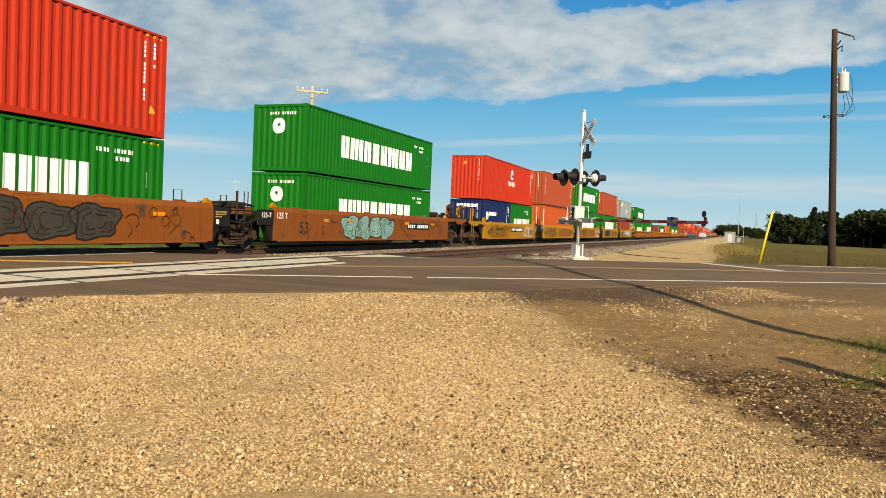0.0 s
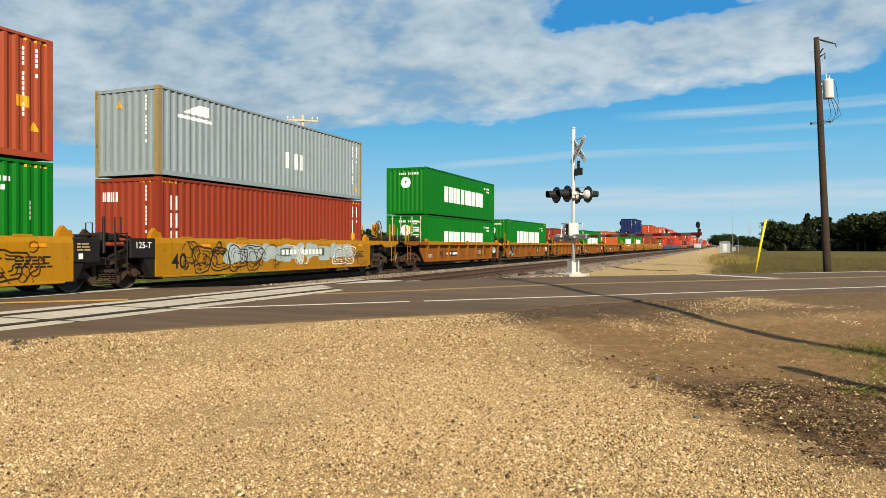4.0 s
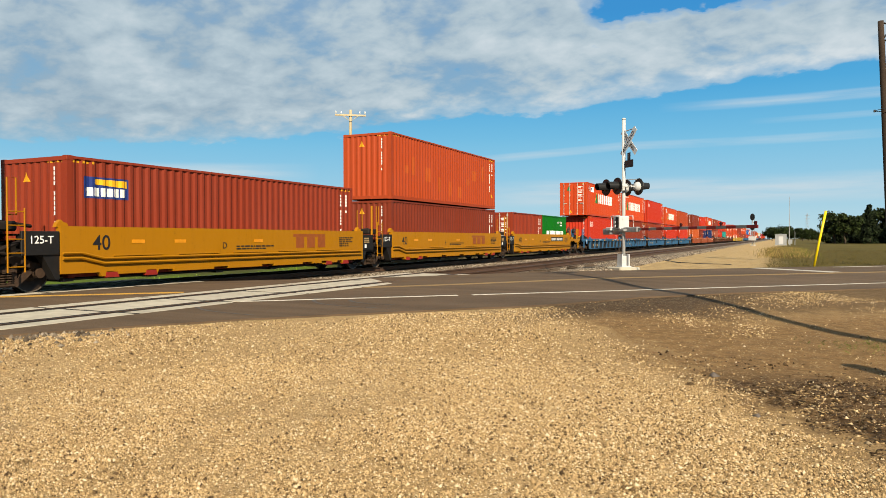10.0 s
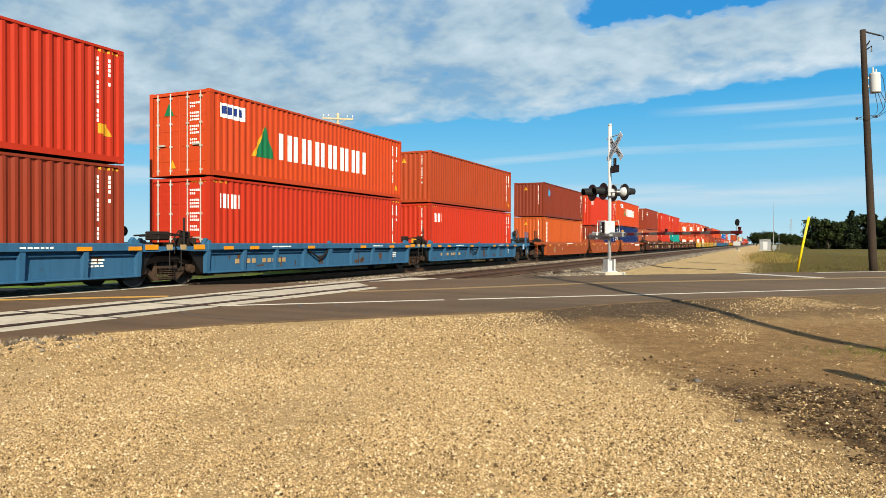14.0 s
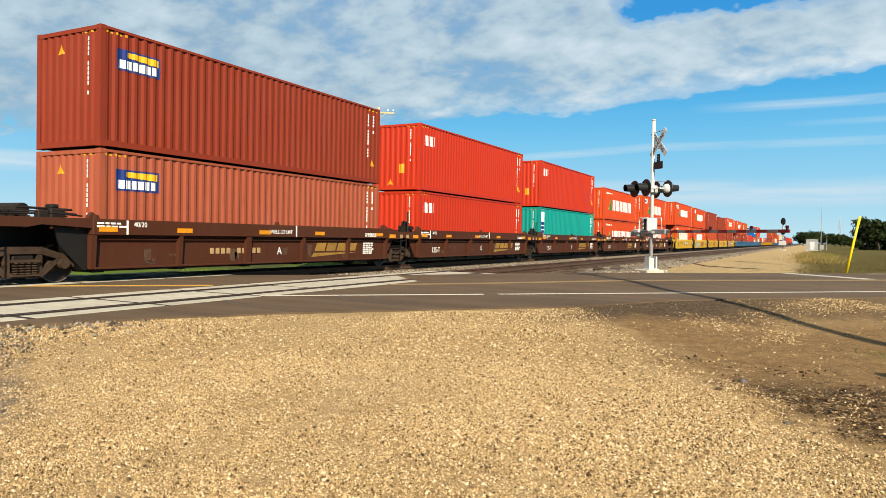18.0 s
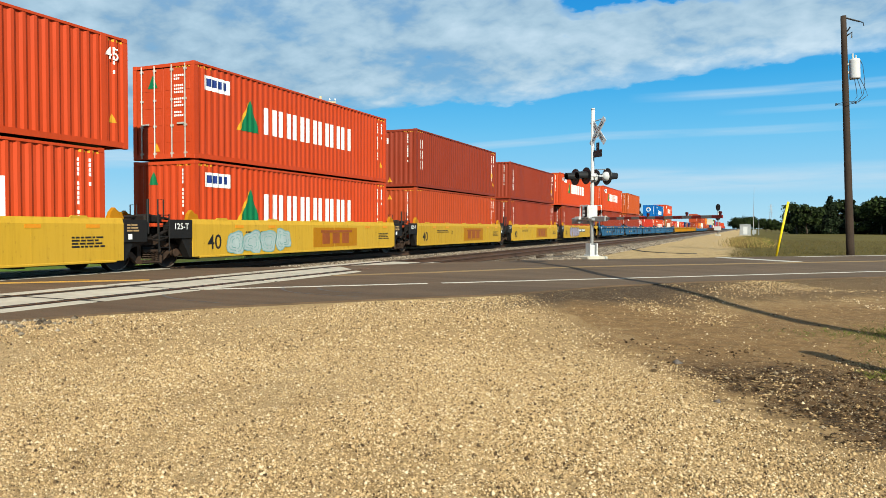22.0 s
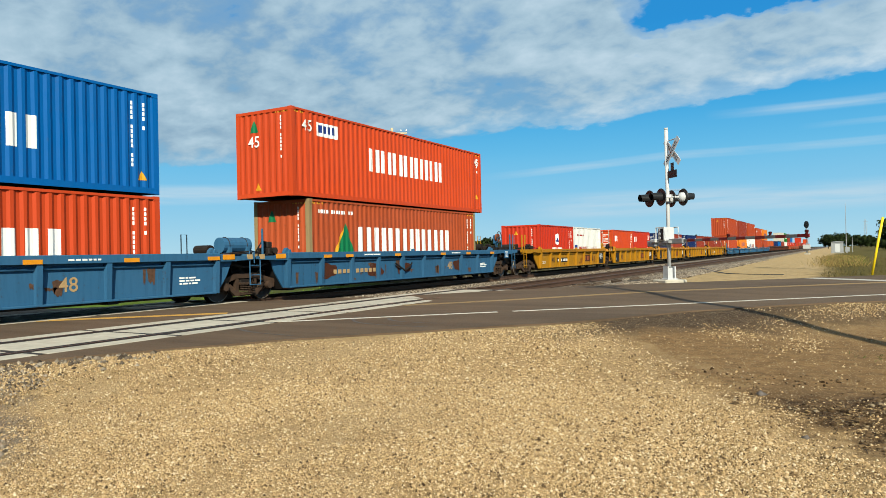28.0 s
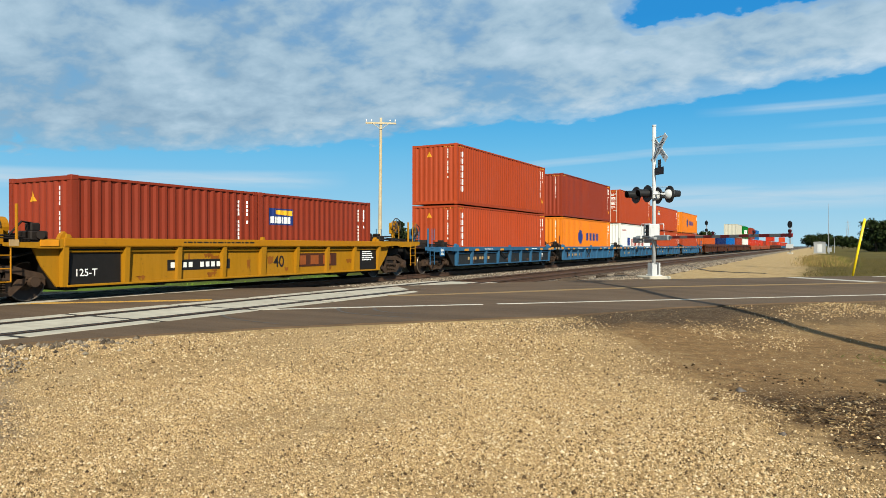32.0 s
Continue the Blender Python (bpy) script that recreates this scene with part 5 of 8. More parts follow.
    put("brake_valve", shared(("valve", style, a, s, body.name), body if style == "new" else IRON, valve), car, "brake valve block")
    hand_rails(car, w, 1.1 + up, 1.95 + up, CAR_YELLOW if style in ("new", "ribbed", "goldrib", "smooth", "pale") else CAR_BLUE if style in ("blue", "blue48") else BLACK)
    put("ladder", shared(("ladder", w, body.name, style), body, ladder_fill(w, 0.42, 1.1 + up)), car, "side step ladder")
    put("walkway", shared(("walk", style, a, s), BLACK, lambda bm: [box(bm, -1.35, 1.35, w - 0.42 + 0.14 * k, w - 0.33 + 0.14 * k, 1.15 + up, 1.185 + up) for k in range(7)]), car, "black grated walkway")


def open_joint(car, a, s, g, body, style, top, chord, gear):
    """An open end over the shared truck: the chord runs on as a deck edge, with brake gear on the deck and a black void below."""
    e = a + s * (g - 0.05)
    low = top - max(chord, 0.20)
    lo, hi = min(a, e), max(a, e)
    put("end_deck", shared(("jdeck", style, a, s), BLACK, lambda bm: box(bm, -1.38, 1.38, lo, hi, low + 0.02, low + 0.07)), car, "black deck over the shared truck")
    for side in (1, -1):
        flip = Matrix.Diagonal((side, 1, 1, 1))
        put("deck_edge", shared(("jedge", style, a, s), body, lambda bm: (prism(bm, [(a, low - 0.03), (a, top - 0.02), (a + s * 0.35, top - 0.02), (a + s * 0.55, top - 0.09), (e, top - 0.10), (e, low + 0.02), (a + s * 0.6, low - 0.03)], "x", 1.40, 1.455), prism(bm, [(a + s * 0.62, low - 0.02), (a + s * 0.62, top - 0.16), (e - s * 0.1, top - 0.12), (e - s * 0.1, low)], "x", 1.455, 1.47))), car, "painted deck edge", flip)
        put("end_web", shared(("jweb", style, a, s), BLACK if style == "blue" else body, lambda bm: prism(bm, [(a, 0.32), (a, low), (a + s * 0.62, low), (a + s * 0.40, 0.78), (a + s * 0.06, 0.32)], "x", 1.24, 1.29)), car, "sloping end web of the well", flip)
    put("bulkhead", shared(("jbulk", a, s), BLACK, lambda bm: prism(bm, [(a, 0.28), (a, low), (a + s * 0.5, low), (a + s * 0.3, 0.7)], "x", -1.24, 1.24)), car, "black sloping end of the well")
    put("centre_sill", shared(("jsill", style, a, s), BLACK, lambda bm: box(bm, -0.38, 0.38, lo, hi, 0.70, low + 0.02)), car, "black centre sill")
    for y, w, mat in ((a + s * 0.12 - (0.42 if s < 0 else 0), 0.42, REFLECTOR), (e - s * 0.10 - (0.20 if s > 0 else 0), 0.20, MARK_TAN)):
        put("reflector", shared(("jtape", w, mat.name, style), mat, lambda bm: box(bm, 1.45, 1.478, 0, w, 0, 0.14)), car, "reflector strip", pose(0, y, low + 0.02))
    if s > 0:
        return
    y = a - g
    light = CAR_AMBER if style == "goldrib" else body if style in ("blue48", "blue") else IRON
    if gear == "tank":
        tank = put("air_reservoir", shared(("jtank", style, a), light, lambda bm: (tube(bm, [(0.55, y - 0.55, top + 0.24), (0.55, y - 0.48, top + 0.24), (0.55, y + 0.48, top + 0.24), (0.55, y + 0.55, top + 0.24)], 0.23, 16), box(bm, 0.28, 0.82, y - 0.40, y - 0.30, low + 0.05, top + 0.20), box(bm, 0.28, 0.82, y + 0.30, y + 0.40, low + 0.05, top + 0.20))), car, "round air reservoir lying on the deck")
        put("strap", shared(("jstrap", a), IRON, lambda bm: [ring(bm, (0.55, y + d, top + 0.24), "y", 0.235, 0.014, 18, 4) for d in (-0.35, 0.35)]), tank, "dark straps")
    def valve(bm):
        box(bm, 0.75, 1.25, a - 0.62, a - 0.22, low + 0.06, top + 0.16, 0.03)
        box(bm, 0.85, 1.10, a - 0.52, a - 0.30, top + 0.15, top + 0.34, 0.03)
        tube(bm, [(1.20, a - 0.40, top + 0.06), (1.36, a - 0.46, top + 0.06)], 0.09, 10)
        tube(bm, [(0.95, a - 0.40, top + 0.33), (1.05, a - 0.70, top + 0.36), (1.1, a - 1.0, top + 0.06)], 0.022, 6)
    put("brake_valve", shared(("jvalve", style, a), IRON, valve), car, "brake valve block")
    def cylinder(bm):
        tube(bm, [(-0.9, y - 0.1, top + 0.12), (-0.3, y - 0.1, top + 0.12)], 0.15, 12)
        box(bm, -0.2, 0.35, y + 0.55, y + 1.0, low + 0.06, top + 0.12, 0.03)
        tube(bm, [(1.0, y + 1.05, top - 0.02), (1.1, y + 0.2, top + 0.05), (1.0, y - 0.9, top - 0.02)], 0.025, 6)
        tube(bm, [(1.25, y + 0.95, top - 0.04), (1.30, y, top + 0.0), (1.25, y - 0.95, top - 0.04)], 0.018, 6)
    put("brake_cylinder", shared(("jcyl", a), IRON, cylinder), car, "brake cylinder and rods on the deck")
    post = CAR_AMBER if style in ("goldrib", "ribbed") else body if style == "blue48" else BLACK
    def upright(bm):
        tube(bm, [(1.40, y + 0.34, top - 0.15), (1.40, y + 0.34, top + 0.72)], 0.032, 8)
    def hoop(bm):
        tube(bm, [(1.43, y - 0.22, 0.48), (1.43, y - 0.22, top + 0.05), (1.43, y - 0.04, top + 0.05), (1.43, y - 0.04, top - 0.30)], 0.017, 7)
        tube(bm, [(1.43, y + 0.20, 0.48), (1.43, y + 0.20, top - 0.20)], 0.017, 7)
        for k in range(3):
            tube(bm, [(1.43, y - 0.22, 0.49 + 0.28 * k), (1.43, y + 0.20, 0.49 + 0.28 * k)], 0.015, 6)
    def far_hoop(bm):
        tube(bm, [(-1.36, y - 0.3, top), (-1.36, y - 0.3, top + 0.62), (-1.36, y - 0.08, top + 0.62), (-1.36, y - 0.08, top)], 0.017, 7)
    put("hand_rail", shared(("jpost", style, a), post, upright), car, "upright hand rail")
    put("ladder", shared(("jstep", style, a), post, hoop), car, "bent side ladder")
    put("hand_rail", shared(("jfar", style, a), BLACK, far_hoop), car, "upright hand rail")
    put("air_hose", shared(("jhose", a), BLACK, lambda bm: tube(bm, [(1.15, a - 0.25, low - 0.04), (1.22, y + 0.3, low - 0.22), (1.22, y - 0.3, low - 0.20), (1.15, a - 2 * g + 0.25, low - 0.04)], 0.03, 6)), car, "hanging black air hose")


def flared_cheek(car, a, s, top):
    """The raised, tapering end of a rust-orange side, with its step ladder."""
    for side in (1, -1):
        put("end_cheek", shared(("cheek", a, s), CAR_RUST, lambda bm: (prism(bm, [(a - s * 0.95, top - 0.02), (a - s * 0.15, top + 0.27), (a + s * 0.85, top + 0.30), (a + s * 0.85, 1.02), (a + s * 0.05, 0.33), (a - s * 0.95, 0.33)], "x", OUT - 0.05, OUT + 0.004), box(bm, OUT - 0.3, OUT + 0.03, min(a + s * 0.1, a + s * 0.25), max(a + s * 0.1, a + s * 0.25), top + 0.0, top + 0.28, 0.02))), car, "flared painted end of the side", Matrix.Diagonal((side, 1, 1, 1)))
    y = a + s * 0.72
    put("ladder", shared(("cheekladder", a, s), CAR_RUST, lambda bm: (ladder_fill(y, 0.55, top + 0.25)(bm), box(bm, 1.40, 1.53, y - 0.22, y + 0.22, top - 0.14, top - 0.11))), car, "painted step ladder")
    put("reflector", shared(("cheektape", s), REFLECTOR, lambda bm: box(bm, OUT - 0.01, OUT + 0.014, 0, 0.42, 0, 0.16)), car, "yellow reflector strip", pose(0, a - s * 0.28 - 0.21, top - 0.22))


def closed_joint(car, a0, g, style, top):
    """The leading end of a unit over the shared truck, closed by cast cheeks."""
    skin = CAR_RUST if style == "rust" else BLACK
    post = CAR_AMBER if style == "new" else BLACK
    put("end_casting", shared(("cast", a0, -1, skin.name), skin, end_casting(a0, -1)), car, "end over the shared truck")
    put("ladder", shared(("jladder", a0, style), post, ladder_fill(a0 - g + 0.15, 0.5, 1.55 if style != "new" else 1.9)), car, "side ladder")
    hand_rails(car, a0 - g - 0.1, 1.0, 1.95 if style != "new" else 2.55, post)
    def gear(bm):
        y, z = a0 - g, top - 0.12
        box(bm, -0.5, 0.5, y - 0.5, y + 0.5, z - 0.20, z + 0.12, 0.05)
        tube(bm, [(0.7, a0 - 0.2, z + 0.12), (0.95, y, z + 0.22), (0.7, a0 - 2 * g + 0.3, z + 0.12)], 0.045, 6)
        box(bm, 0.5, 1.2, y - 0.3, y + 0.35, z, z + 0.22, 0.04)
        tube(bm, [(1.2, a0 - 0.3, z - 0.3), (1.4, y, z - 0.5), (1.2, a0 - 2 * g + 0.3, z - 0.3)], 0.03, 6)
        tube(bm, [(1.05, a0 - 0.15, z - 0.05), (1.32, y + 0.35, z - 0.22), (1.36, y - 0.2, z - 0.42)], 0.05, 8)
    put("joint_gear", shared(("gear", a0, style), IRON, gear), car, "brake valves and hoses on the joint")
    if style == "rust":
        flared_cheek(car, a0, -1, top)
        return
    put("load_plate", shared(("loadplate", a0), BLACK, lambda bm: box(bm, 1.40, OUT - 0.01, a0 - 0.92, a0 - 0.02, 0.86, 1.40, 0.01)), car, "black end plate")
    put("end_number", text_mesh("125-T", 0.24, LETTER), car, "white 125-T", Matrix.Translation((OUT - 0.004, a0 - 0.46, 1.20)) @ SIDE_FACE)


STAIN_RUST = plain("brown_rust_stain", (0.060, 0.030, 0.017), 0.85, 0.5, 10)
SIGN_IRON = plain("dark_brake_wheel_iron", (0.035, 0.030, 0.030), 0.6, 0.3, 9)


def spray(parent, y0, y1, z0, z1, fill_mat, count, seed, line=None, x=None):
    """Spray paint on a side: soft overlapping shapes with outlines."""
    rnd = random.Random(seed)
    lines = bmesh.new()
    lift = x if x else OUT + 0.008
    step = (y1 - y0) / count
    for i in range(count):
        cy, cz = y0 + (i + 0.5) * step, (z0 + z1) / 2 + rnd.uniform(-0.05, 0.05)
        ry, rz, n = step * rnd.uniform(0.52, 0.66), (z1 - z0) / 2 * rnd.uniform(0.85, 1.0), 20
        ph, k3, k5 = rnd.uniform(0, 6), rnd.uniform(0.08, 0.2), rnd.uniform(0.04, 0.12)
        pts = []
        for j in range(n):
            t = 2 * math.pi * j / n
            r = 1 + k3 * math.sin(3 * t + ph) + k5 * math.sin(5 * t - ph)
            sq = 1 / max(abs(math.cos(t)), abs(math.sin(t))) ** 0.55
            pts.append((cy + ry * r * sq * math.cos(t) * 0.9, min(max(cz + rz * r * sq * math.sin(t) * 0.9, z0), z1)))
        if fill_mat:
            bm = bmesh.new()
            bm.faces.new([bm.verts.new((lift + 0.0015 * (i % 3), a, b)) for a, b in pts])
            part("spray_fill", bm, fill_mat, parent, "spray-painted shape")
        for grow, wide in ((1.0, 0.018), (0.72, 0.010), (0.45, 0.014)):
            ctr = [(cy + (a - cy) * grow, cz + (b - cz) * grow) for a, b in pts]
            for j in range(n):
                if grow < 1 and j % 5 == 0:
                    continue
                (a, b), (c, d) = ctr[j], ctr[(j + 1) % n]
                dy, dz = c - a, d - b
                q = math.hypot(dy, dz) + 1e-6
                oy, oz = -dz / q * wide, dy / q * wide
                lines.faces.new([lines.verts.new((lift + 0.007, *p)) for p in ((a - oy, b - oz), (c - oy, d - oz), (c + oy, d + oz), (a + oy, b + oz))])
    part("spray_outline", lines, line or INK, parent, "spray-painted outlines")["kind"] = "stuff"


def scribble(parent, y0, y1, z0, z1, count, seed, mat, x=None):
    """Thin looping spray strokes on a side, joined."""
    rnd, bm = random.Random(seed), bmesh.new()
    lift = x if x else OUT + 0.017
    for _ in range(count):
        y, z = rnd.uniform(y0, y1), rnd.uniform(z0 + 0.1, z1 - 0.1)
        t, turn, step, w = rnd.uniform(0, 6.28), rnd.uniform(-0.7, 0.7), rnd.uniform(0.05, 0.11), rnd.uniform(0.007, 0.016)
        last = None
        for k in range(rnd.randint(7, 16)):
            ny, nz = -math.sin(t) * w, math.cos(t) * w
            q = [bm.verts.new((lift, y + ny, z + nz)), bm.verts.new((lift, y - ny, z - nz))]
            if last:
                bm.faces.new((*last, *q[::-1]))
            last = q
            t += turn + rnd.uniform(-0.35, 0.35)
            y += step * math.cos(t)
            z = min(max(z + step * math.sin(t), z0), z1)
    part("spray_scribble", bm, mat, parent, "thin spray-painted scribble")["kind"] = "stuff"


def plate_marks(car, y0, y1, z0, z1, count, plate, ink, x=OUT, slant=0.0):
    """A number board: the number stands as plain bars."""
    lift = x + 0.010
    if plate:
        put("number_board", shared(("board", y0, y1, z0, z1, x, plate.name), plate, lambda bm: box(bm, x - 0.01, x + 0.008, y0, y1, z0, z1)), car, "dark number board")
    def bars(bm):
        w = (y1 - y0 - 0.2) / count
        for i in range(count):
            if i == 4:
                continue
            box(bm, x, lift + 0.006, y0 + 0.1 + i * w, y0 + 0.1 + i * w + 0.62 * w, z0 + 0.07, z1 - 0.07)
    put("number_marking", shared(("bars", y0, y1, z0, z1, count, x, ink.name), ink, bars), car, "row of plain bars")["kind"] = "stuff"


def small_print(car, y0, z1, rows, width, x, ink):
    def fill(bm):
        r = random.Random(round(y0 * 10) + rows)
        for k in range(rows):
            y = y0
            while y < y0 + width * r.uniform(0.7, 1.0):
                w = r.uniform(0.06, 0.22)
                box(bm, x - 0.004, x + 0.007, y, y + w, z1 - 0.075 * k - 0.042, z1 - 0.075 * k)
                y += w + 0.04
    put("small_print", shared(("print", y0, z1, rows, width, x, ink.name), ink, fill), car, "lines of small print")["kind"] = "stuff"


def tape(car, ys, z, x, w=0.45, h=0.11):
    for y in ys:
        put("reflector", shared(("tape", x, w, h), REFLECTOR, lambda bm: box(bm, x - 0.01, x + 0.009, 0, w, 0, h)), car, "yellow reflector strip", pose(0, y, z))


STYLES = {   # paint, side, top of side, well half-extra, words for the label
    "deep": (CAR_BROWN, 1.50, 2.10, "orange-brown weathered fifty-three-foot well car with spray paint"),
    "smooth": (CAR_YELLOW, 1.42, 0.28, "weathered yellow smooth-sided well car unit"),
    "pale": (CAR_PALE, 1.42, 0.28, "faded pale yellow smooth-sided well car unit"),
    "rust": (CAR_RUST, 1.30, 0.28, "rust-orange smooth-sided well car unit"),
    "new": (CAR_AMBER, 1.52, 0.28, "clean amber well car unit with pipes along its side"),
    "ribbed": (CAR_OCHRE, 1.42, 0.28, "dirty ochre ribbed well car unit with yellow top chord"),
    "goldrib": (CAR_YELLOW, 1.42, 0.28, "weathered yellow ribbed well car unit with bright top chord"),
    "blue": (CAR_BLUE, 1.20, 0.28, "weathered blue ribbed well car unit"),
    "blue48": (CAR_BLUE, 1.42, 1.35, "weathered blue ribbed forty-eight-foot well car unit"),
    "brown": (CAR_DARK, 1.50, 0.28, "dark brown ribbed well car unit with tall top chord"),
}


def car_unit(u, style, pitch, first, last, letter, seed):
    paint_, top, extra, words = STYLES[style]
    a0, a1 = -extra - 0.07, 12.19 + extra + 0.07
    car = thing("well_car", pose(LINE, u, 0), words, "rail car", "cars of the train")
    ribbed = style in ("ribbed", "goldrib", "blue", "blue48", "brown")
    if ribbed:
        chord = 0.38 if style == "brown" else 0.20
        fill = side_ribbed(a0, a1, top, chord)
    else:
        chord = 0
        fill = (side_new if style == "new" else side_smooth)(a0, a1, top)
    me = shared(("carside", style), paint_, fill)
    put("side_sill", me, car, "steel car side")
    if style == "blue" and first:
        put("web_plate", shared("sootyweb", SOOTY_BLUE, lambda bm: box(bm, 1.30, 1.326, a0 + 0.02, a1 - 0.02, 0.36, top - chord - 0.005)), car, "sooty dark side web")
    put("side_sill", me, car, "steel car side", Matrix.Diagonal((-1, 1, 1, 1)))
    if style in ("ribbed", "goldrib"):
        for s in (1, -1):
            put("top_chord", shared("yellow_chord", CAR_AMBER, lambda bm: box(bm, 1.27, OUT + 0.026, a0, a1, top - chord + 0.02, top + 0.006, 0.01)), car, "brighter yellow top chord", Matrix.Diagonal((s, 1, 1, 1)))
    def floor(bm):
        for x in (-0.9, 0.9):
            box(bm, x - 0.28, x + 0.28, a0 + 0.1, a1 - 0.1, 0.25, 0.295)
        for i in range(6):
            y = a0 + 0.3 + (a1 - a0 - 0.6) * i / 5
            box(bm, -1.3, 1.3, y - 0.14, y + 0.14, 0.23, 0.29)
    put("well_floor", shared(("wellfloor", extra), BLACK, floor), car, "black cross beams of the well")
    g = (pitch - (a1 - a0)) / 2
    if first:
        deck_end(car, a0, -1, paint_, style if style != "pale" else "smooth", top)
    else:
        truck(car, a0 - g)
        if ribbed:
            open_joint(car, a0, -1, g, paint_, style, top, chord, "tank" if style in ("goldrib", "ribbed") or (style == "blue48" and letter in "BE") else "")
        else:
            closed_joint(car, a0, g, style, top)
    if last:
        deck_end(car, a1, 1, paint_, style if style != "pale" else "smooth", top)
    else:
        if ribbed:
            open_joint(car, a1, 1, g, paint_, style, top, chord, "")
        else:
            skin = paint_ if style == "rust" else BLACK
            if style == "rust":
                flared_cheek(car, a1, 1, top)
            put("end_casting", shared(("cast", a1, 1, skin.name), skin, end_casting(a1, 1)), car, "end over the shared truck")
            if style != "rust":
                put("load_plate", shared(("tailplate", a1), BLACK, lambda bm: box(bm, 1.40, OUT - 0.01, a1 + 0.02, a1 + 0.80, 0.78, 1.38, 0.01)), car, "black end plate")
                small_print(car, a1 + 0.12, 1.26, 3, 0.35, OUT - 0.006, MARK_TAN)
                put("notice", shared(("notice", a1), LETTER, lambda bm: box(bm, OUT - 0.015, OUT - 0.002, a1 + 0.16, a1 + 0.28, 0.86, 1.00)), car, "small white notice")
    # corner guides
    for y in (a0 + 0.12, a1 - 0.12):
        for s in (1, -1):
            put("corner_guide", shared(("guide", paint_.name), CAR_AMBER if style in ("smooth", "pale", "new", "deep", "ribbed", "goldrib") else paint_, lambda bm: prism(bm, [(-0.17, 0.0), (-0.13, 0.10), (-0.05, 0.17), (0.03, 0.11), (0.10, 0.10), (0.15, 0.0)], "x", 1.25, 1.38)), car, "container guide", pose(0, y, top - 0.02) @ Matrix.Diagonal((s, 1.45, 1.7, 1) if style in ("smooth", "pale") else (s, 1, 1, 1)))
    # paint and lettering
    web = 1.322 if ribbed else OUT
    if style == "deep":
        put("length_number", text_mesh("53", 0.62, INK), car, "black 53", Matrix.Translation((OUT + 0.006, 0.6 - 0.9, 0.78)) @ SIDE_FACE)
        put("end_number", text_mesh("125 T", 0.30, LETTER), car, "white 125 T", Matrix.Translation((OUT + 0.006, a0 + 0.45, 1.20)) @ SIDE_FACE)
        tape(car, (1.1, 2.9, 5.6, 8.6, 11.9), 1.05, OUT)
        if letter == "B":
            plate_marks(car, 8.85, 11.6, 0.82, 1.12, 11, INK, LETTER)
            put("unit_letter", text_mesh("B", 0.32, INK), car, "black B", Matrix.Translation((OUT + 0.006, 8.2, 0.95)) @ SIDE_FACE)
        scribble(car, -1.5, 13.5, 0.32, 1.44, 40, seed + 90, CAR_DARK)
        spray(car, *((2.6, 7.2, 0.32, 1.42, TEAL_SPRAY, 4, 5) if letter == "B" else (5.6, 10.6, 0.35, 1.40, DARK_SPRAY, 4, 8)))
    elif style in ("smooth", "pale"):
        put("length_number", text_mesh("40", 0.62, INK), car, "black 40", Matrix.Translation((OUT + 0.006, 0.55, 0.72)) @ SIDE_FACE)
        if first or last:
            plate_marks(car, 5.6, 8.6, 0.80, 1.12, 11, INK, LETTER)
        else:
            patch = CAR_AMBER if style == "pale" else CAR_OCHRE
            put("emblem_patch", shared(("patch", style), patch, lambda bm: box(bm, OUT - 0.004, OUT + 0.004, 5.9, 9.1, 0.44, 1.18)), car, "darker repainted patch")
            for k, (y0, y1, z0, z1) in enumerate(((6.5, 7.02, 0.56, 0.98), (7.22, 7.74, 0.56, 0.98), (7.94, 8.46, 0.56, 0.98), (6.4, 8.7, 0.99, 1.08))):
                put("emblem_block", shared(("emblem", k), MARK_RUST, lambda bm: box(bm, OUT, OUT + 0.009, y0, y1, z0, z1)), car, "plain rust-red block")
        put("unit_letter", text_mesh(letter, 0.28, INK), car, "black unit letter", Matrix.Translation((OUT + 0.006, 4.1, 0.92)) @ SIDE_FACE)
        tape(car, (1.5, 3.2, 9.8, 11.4), 1.16, OUT, 0.4, 0.09)
        small_print(car, 2.0, 1.05, 2, 1.6, OUT, INK)
        small_print(car, 11.0, 0.95, 4, 0.9, OUT, INK)
        rnd = random.Random(seed)
        if style == "smooth":
            spray(car, rnd.uniform(0.9, 1.5), rnd.uniform(4.3, 5.4), 0.34, 1.28, None if seed % 2 else DARK_SPRAY if seed % 3 == 0 else None, 4, seed)
            spray(car, rnd.uniform(9.0, 9.5), rnd.uniform(11.0, 12.0), 0.36, 1.2, None, 2, seed + 50, LETTER if seed % 2 else INK)
            scribble(car, 0.6, 5.6, 0.32, 1.32, 26, seed + 70, INK)
            scribble(car, 9.2, 12.0, 0.32, 1.32, 14, seed + 80, CAR_DARK)
            if letter == "A":
                spray(car, 2.6, 10.9, 0.62, 1.30, PALE_SPRAY, 9, seed + 60, PALE_SPRAY)
                scribble(car, 6.0, 7.4, 0.5, 1.2, 12, seed + 61, LETTER)
        elif letter == "C":
            spray(car, 1.1, 4.4, 0.30, 1.16, PALE_SPRAY, 4, 31, TEAL_SPRAY)
        elif letter == "A":
            spray(car, 1.9, 6.0, 0.30, 1.34, LILAC_SPRAY, 4, 37)
    elif style == "new":
        put("length_number", text_mesh("40", 0.50, INK), car, "black 40", Matrix.Translation((OUT + 0.006, 0.72, 1.12)) @ SIDE_FACE)
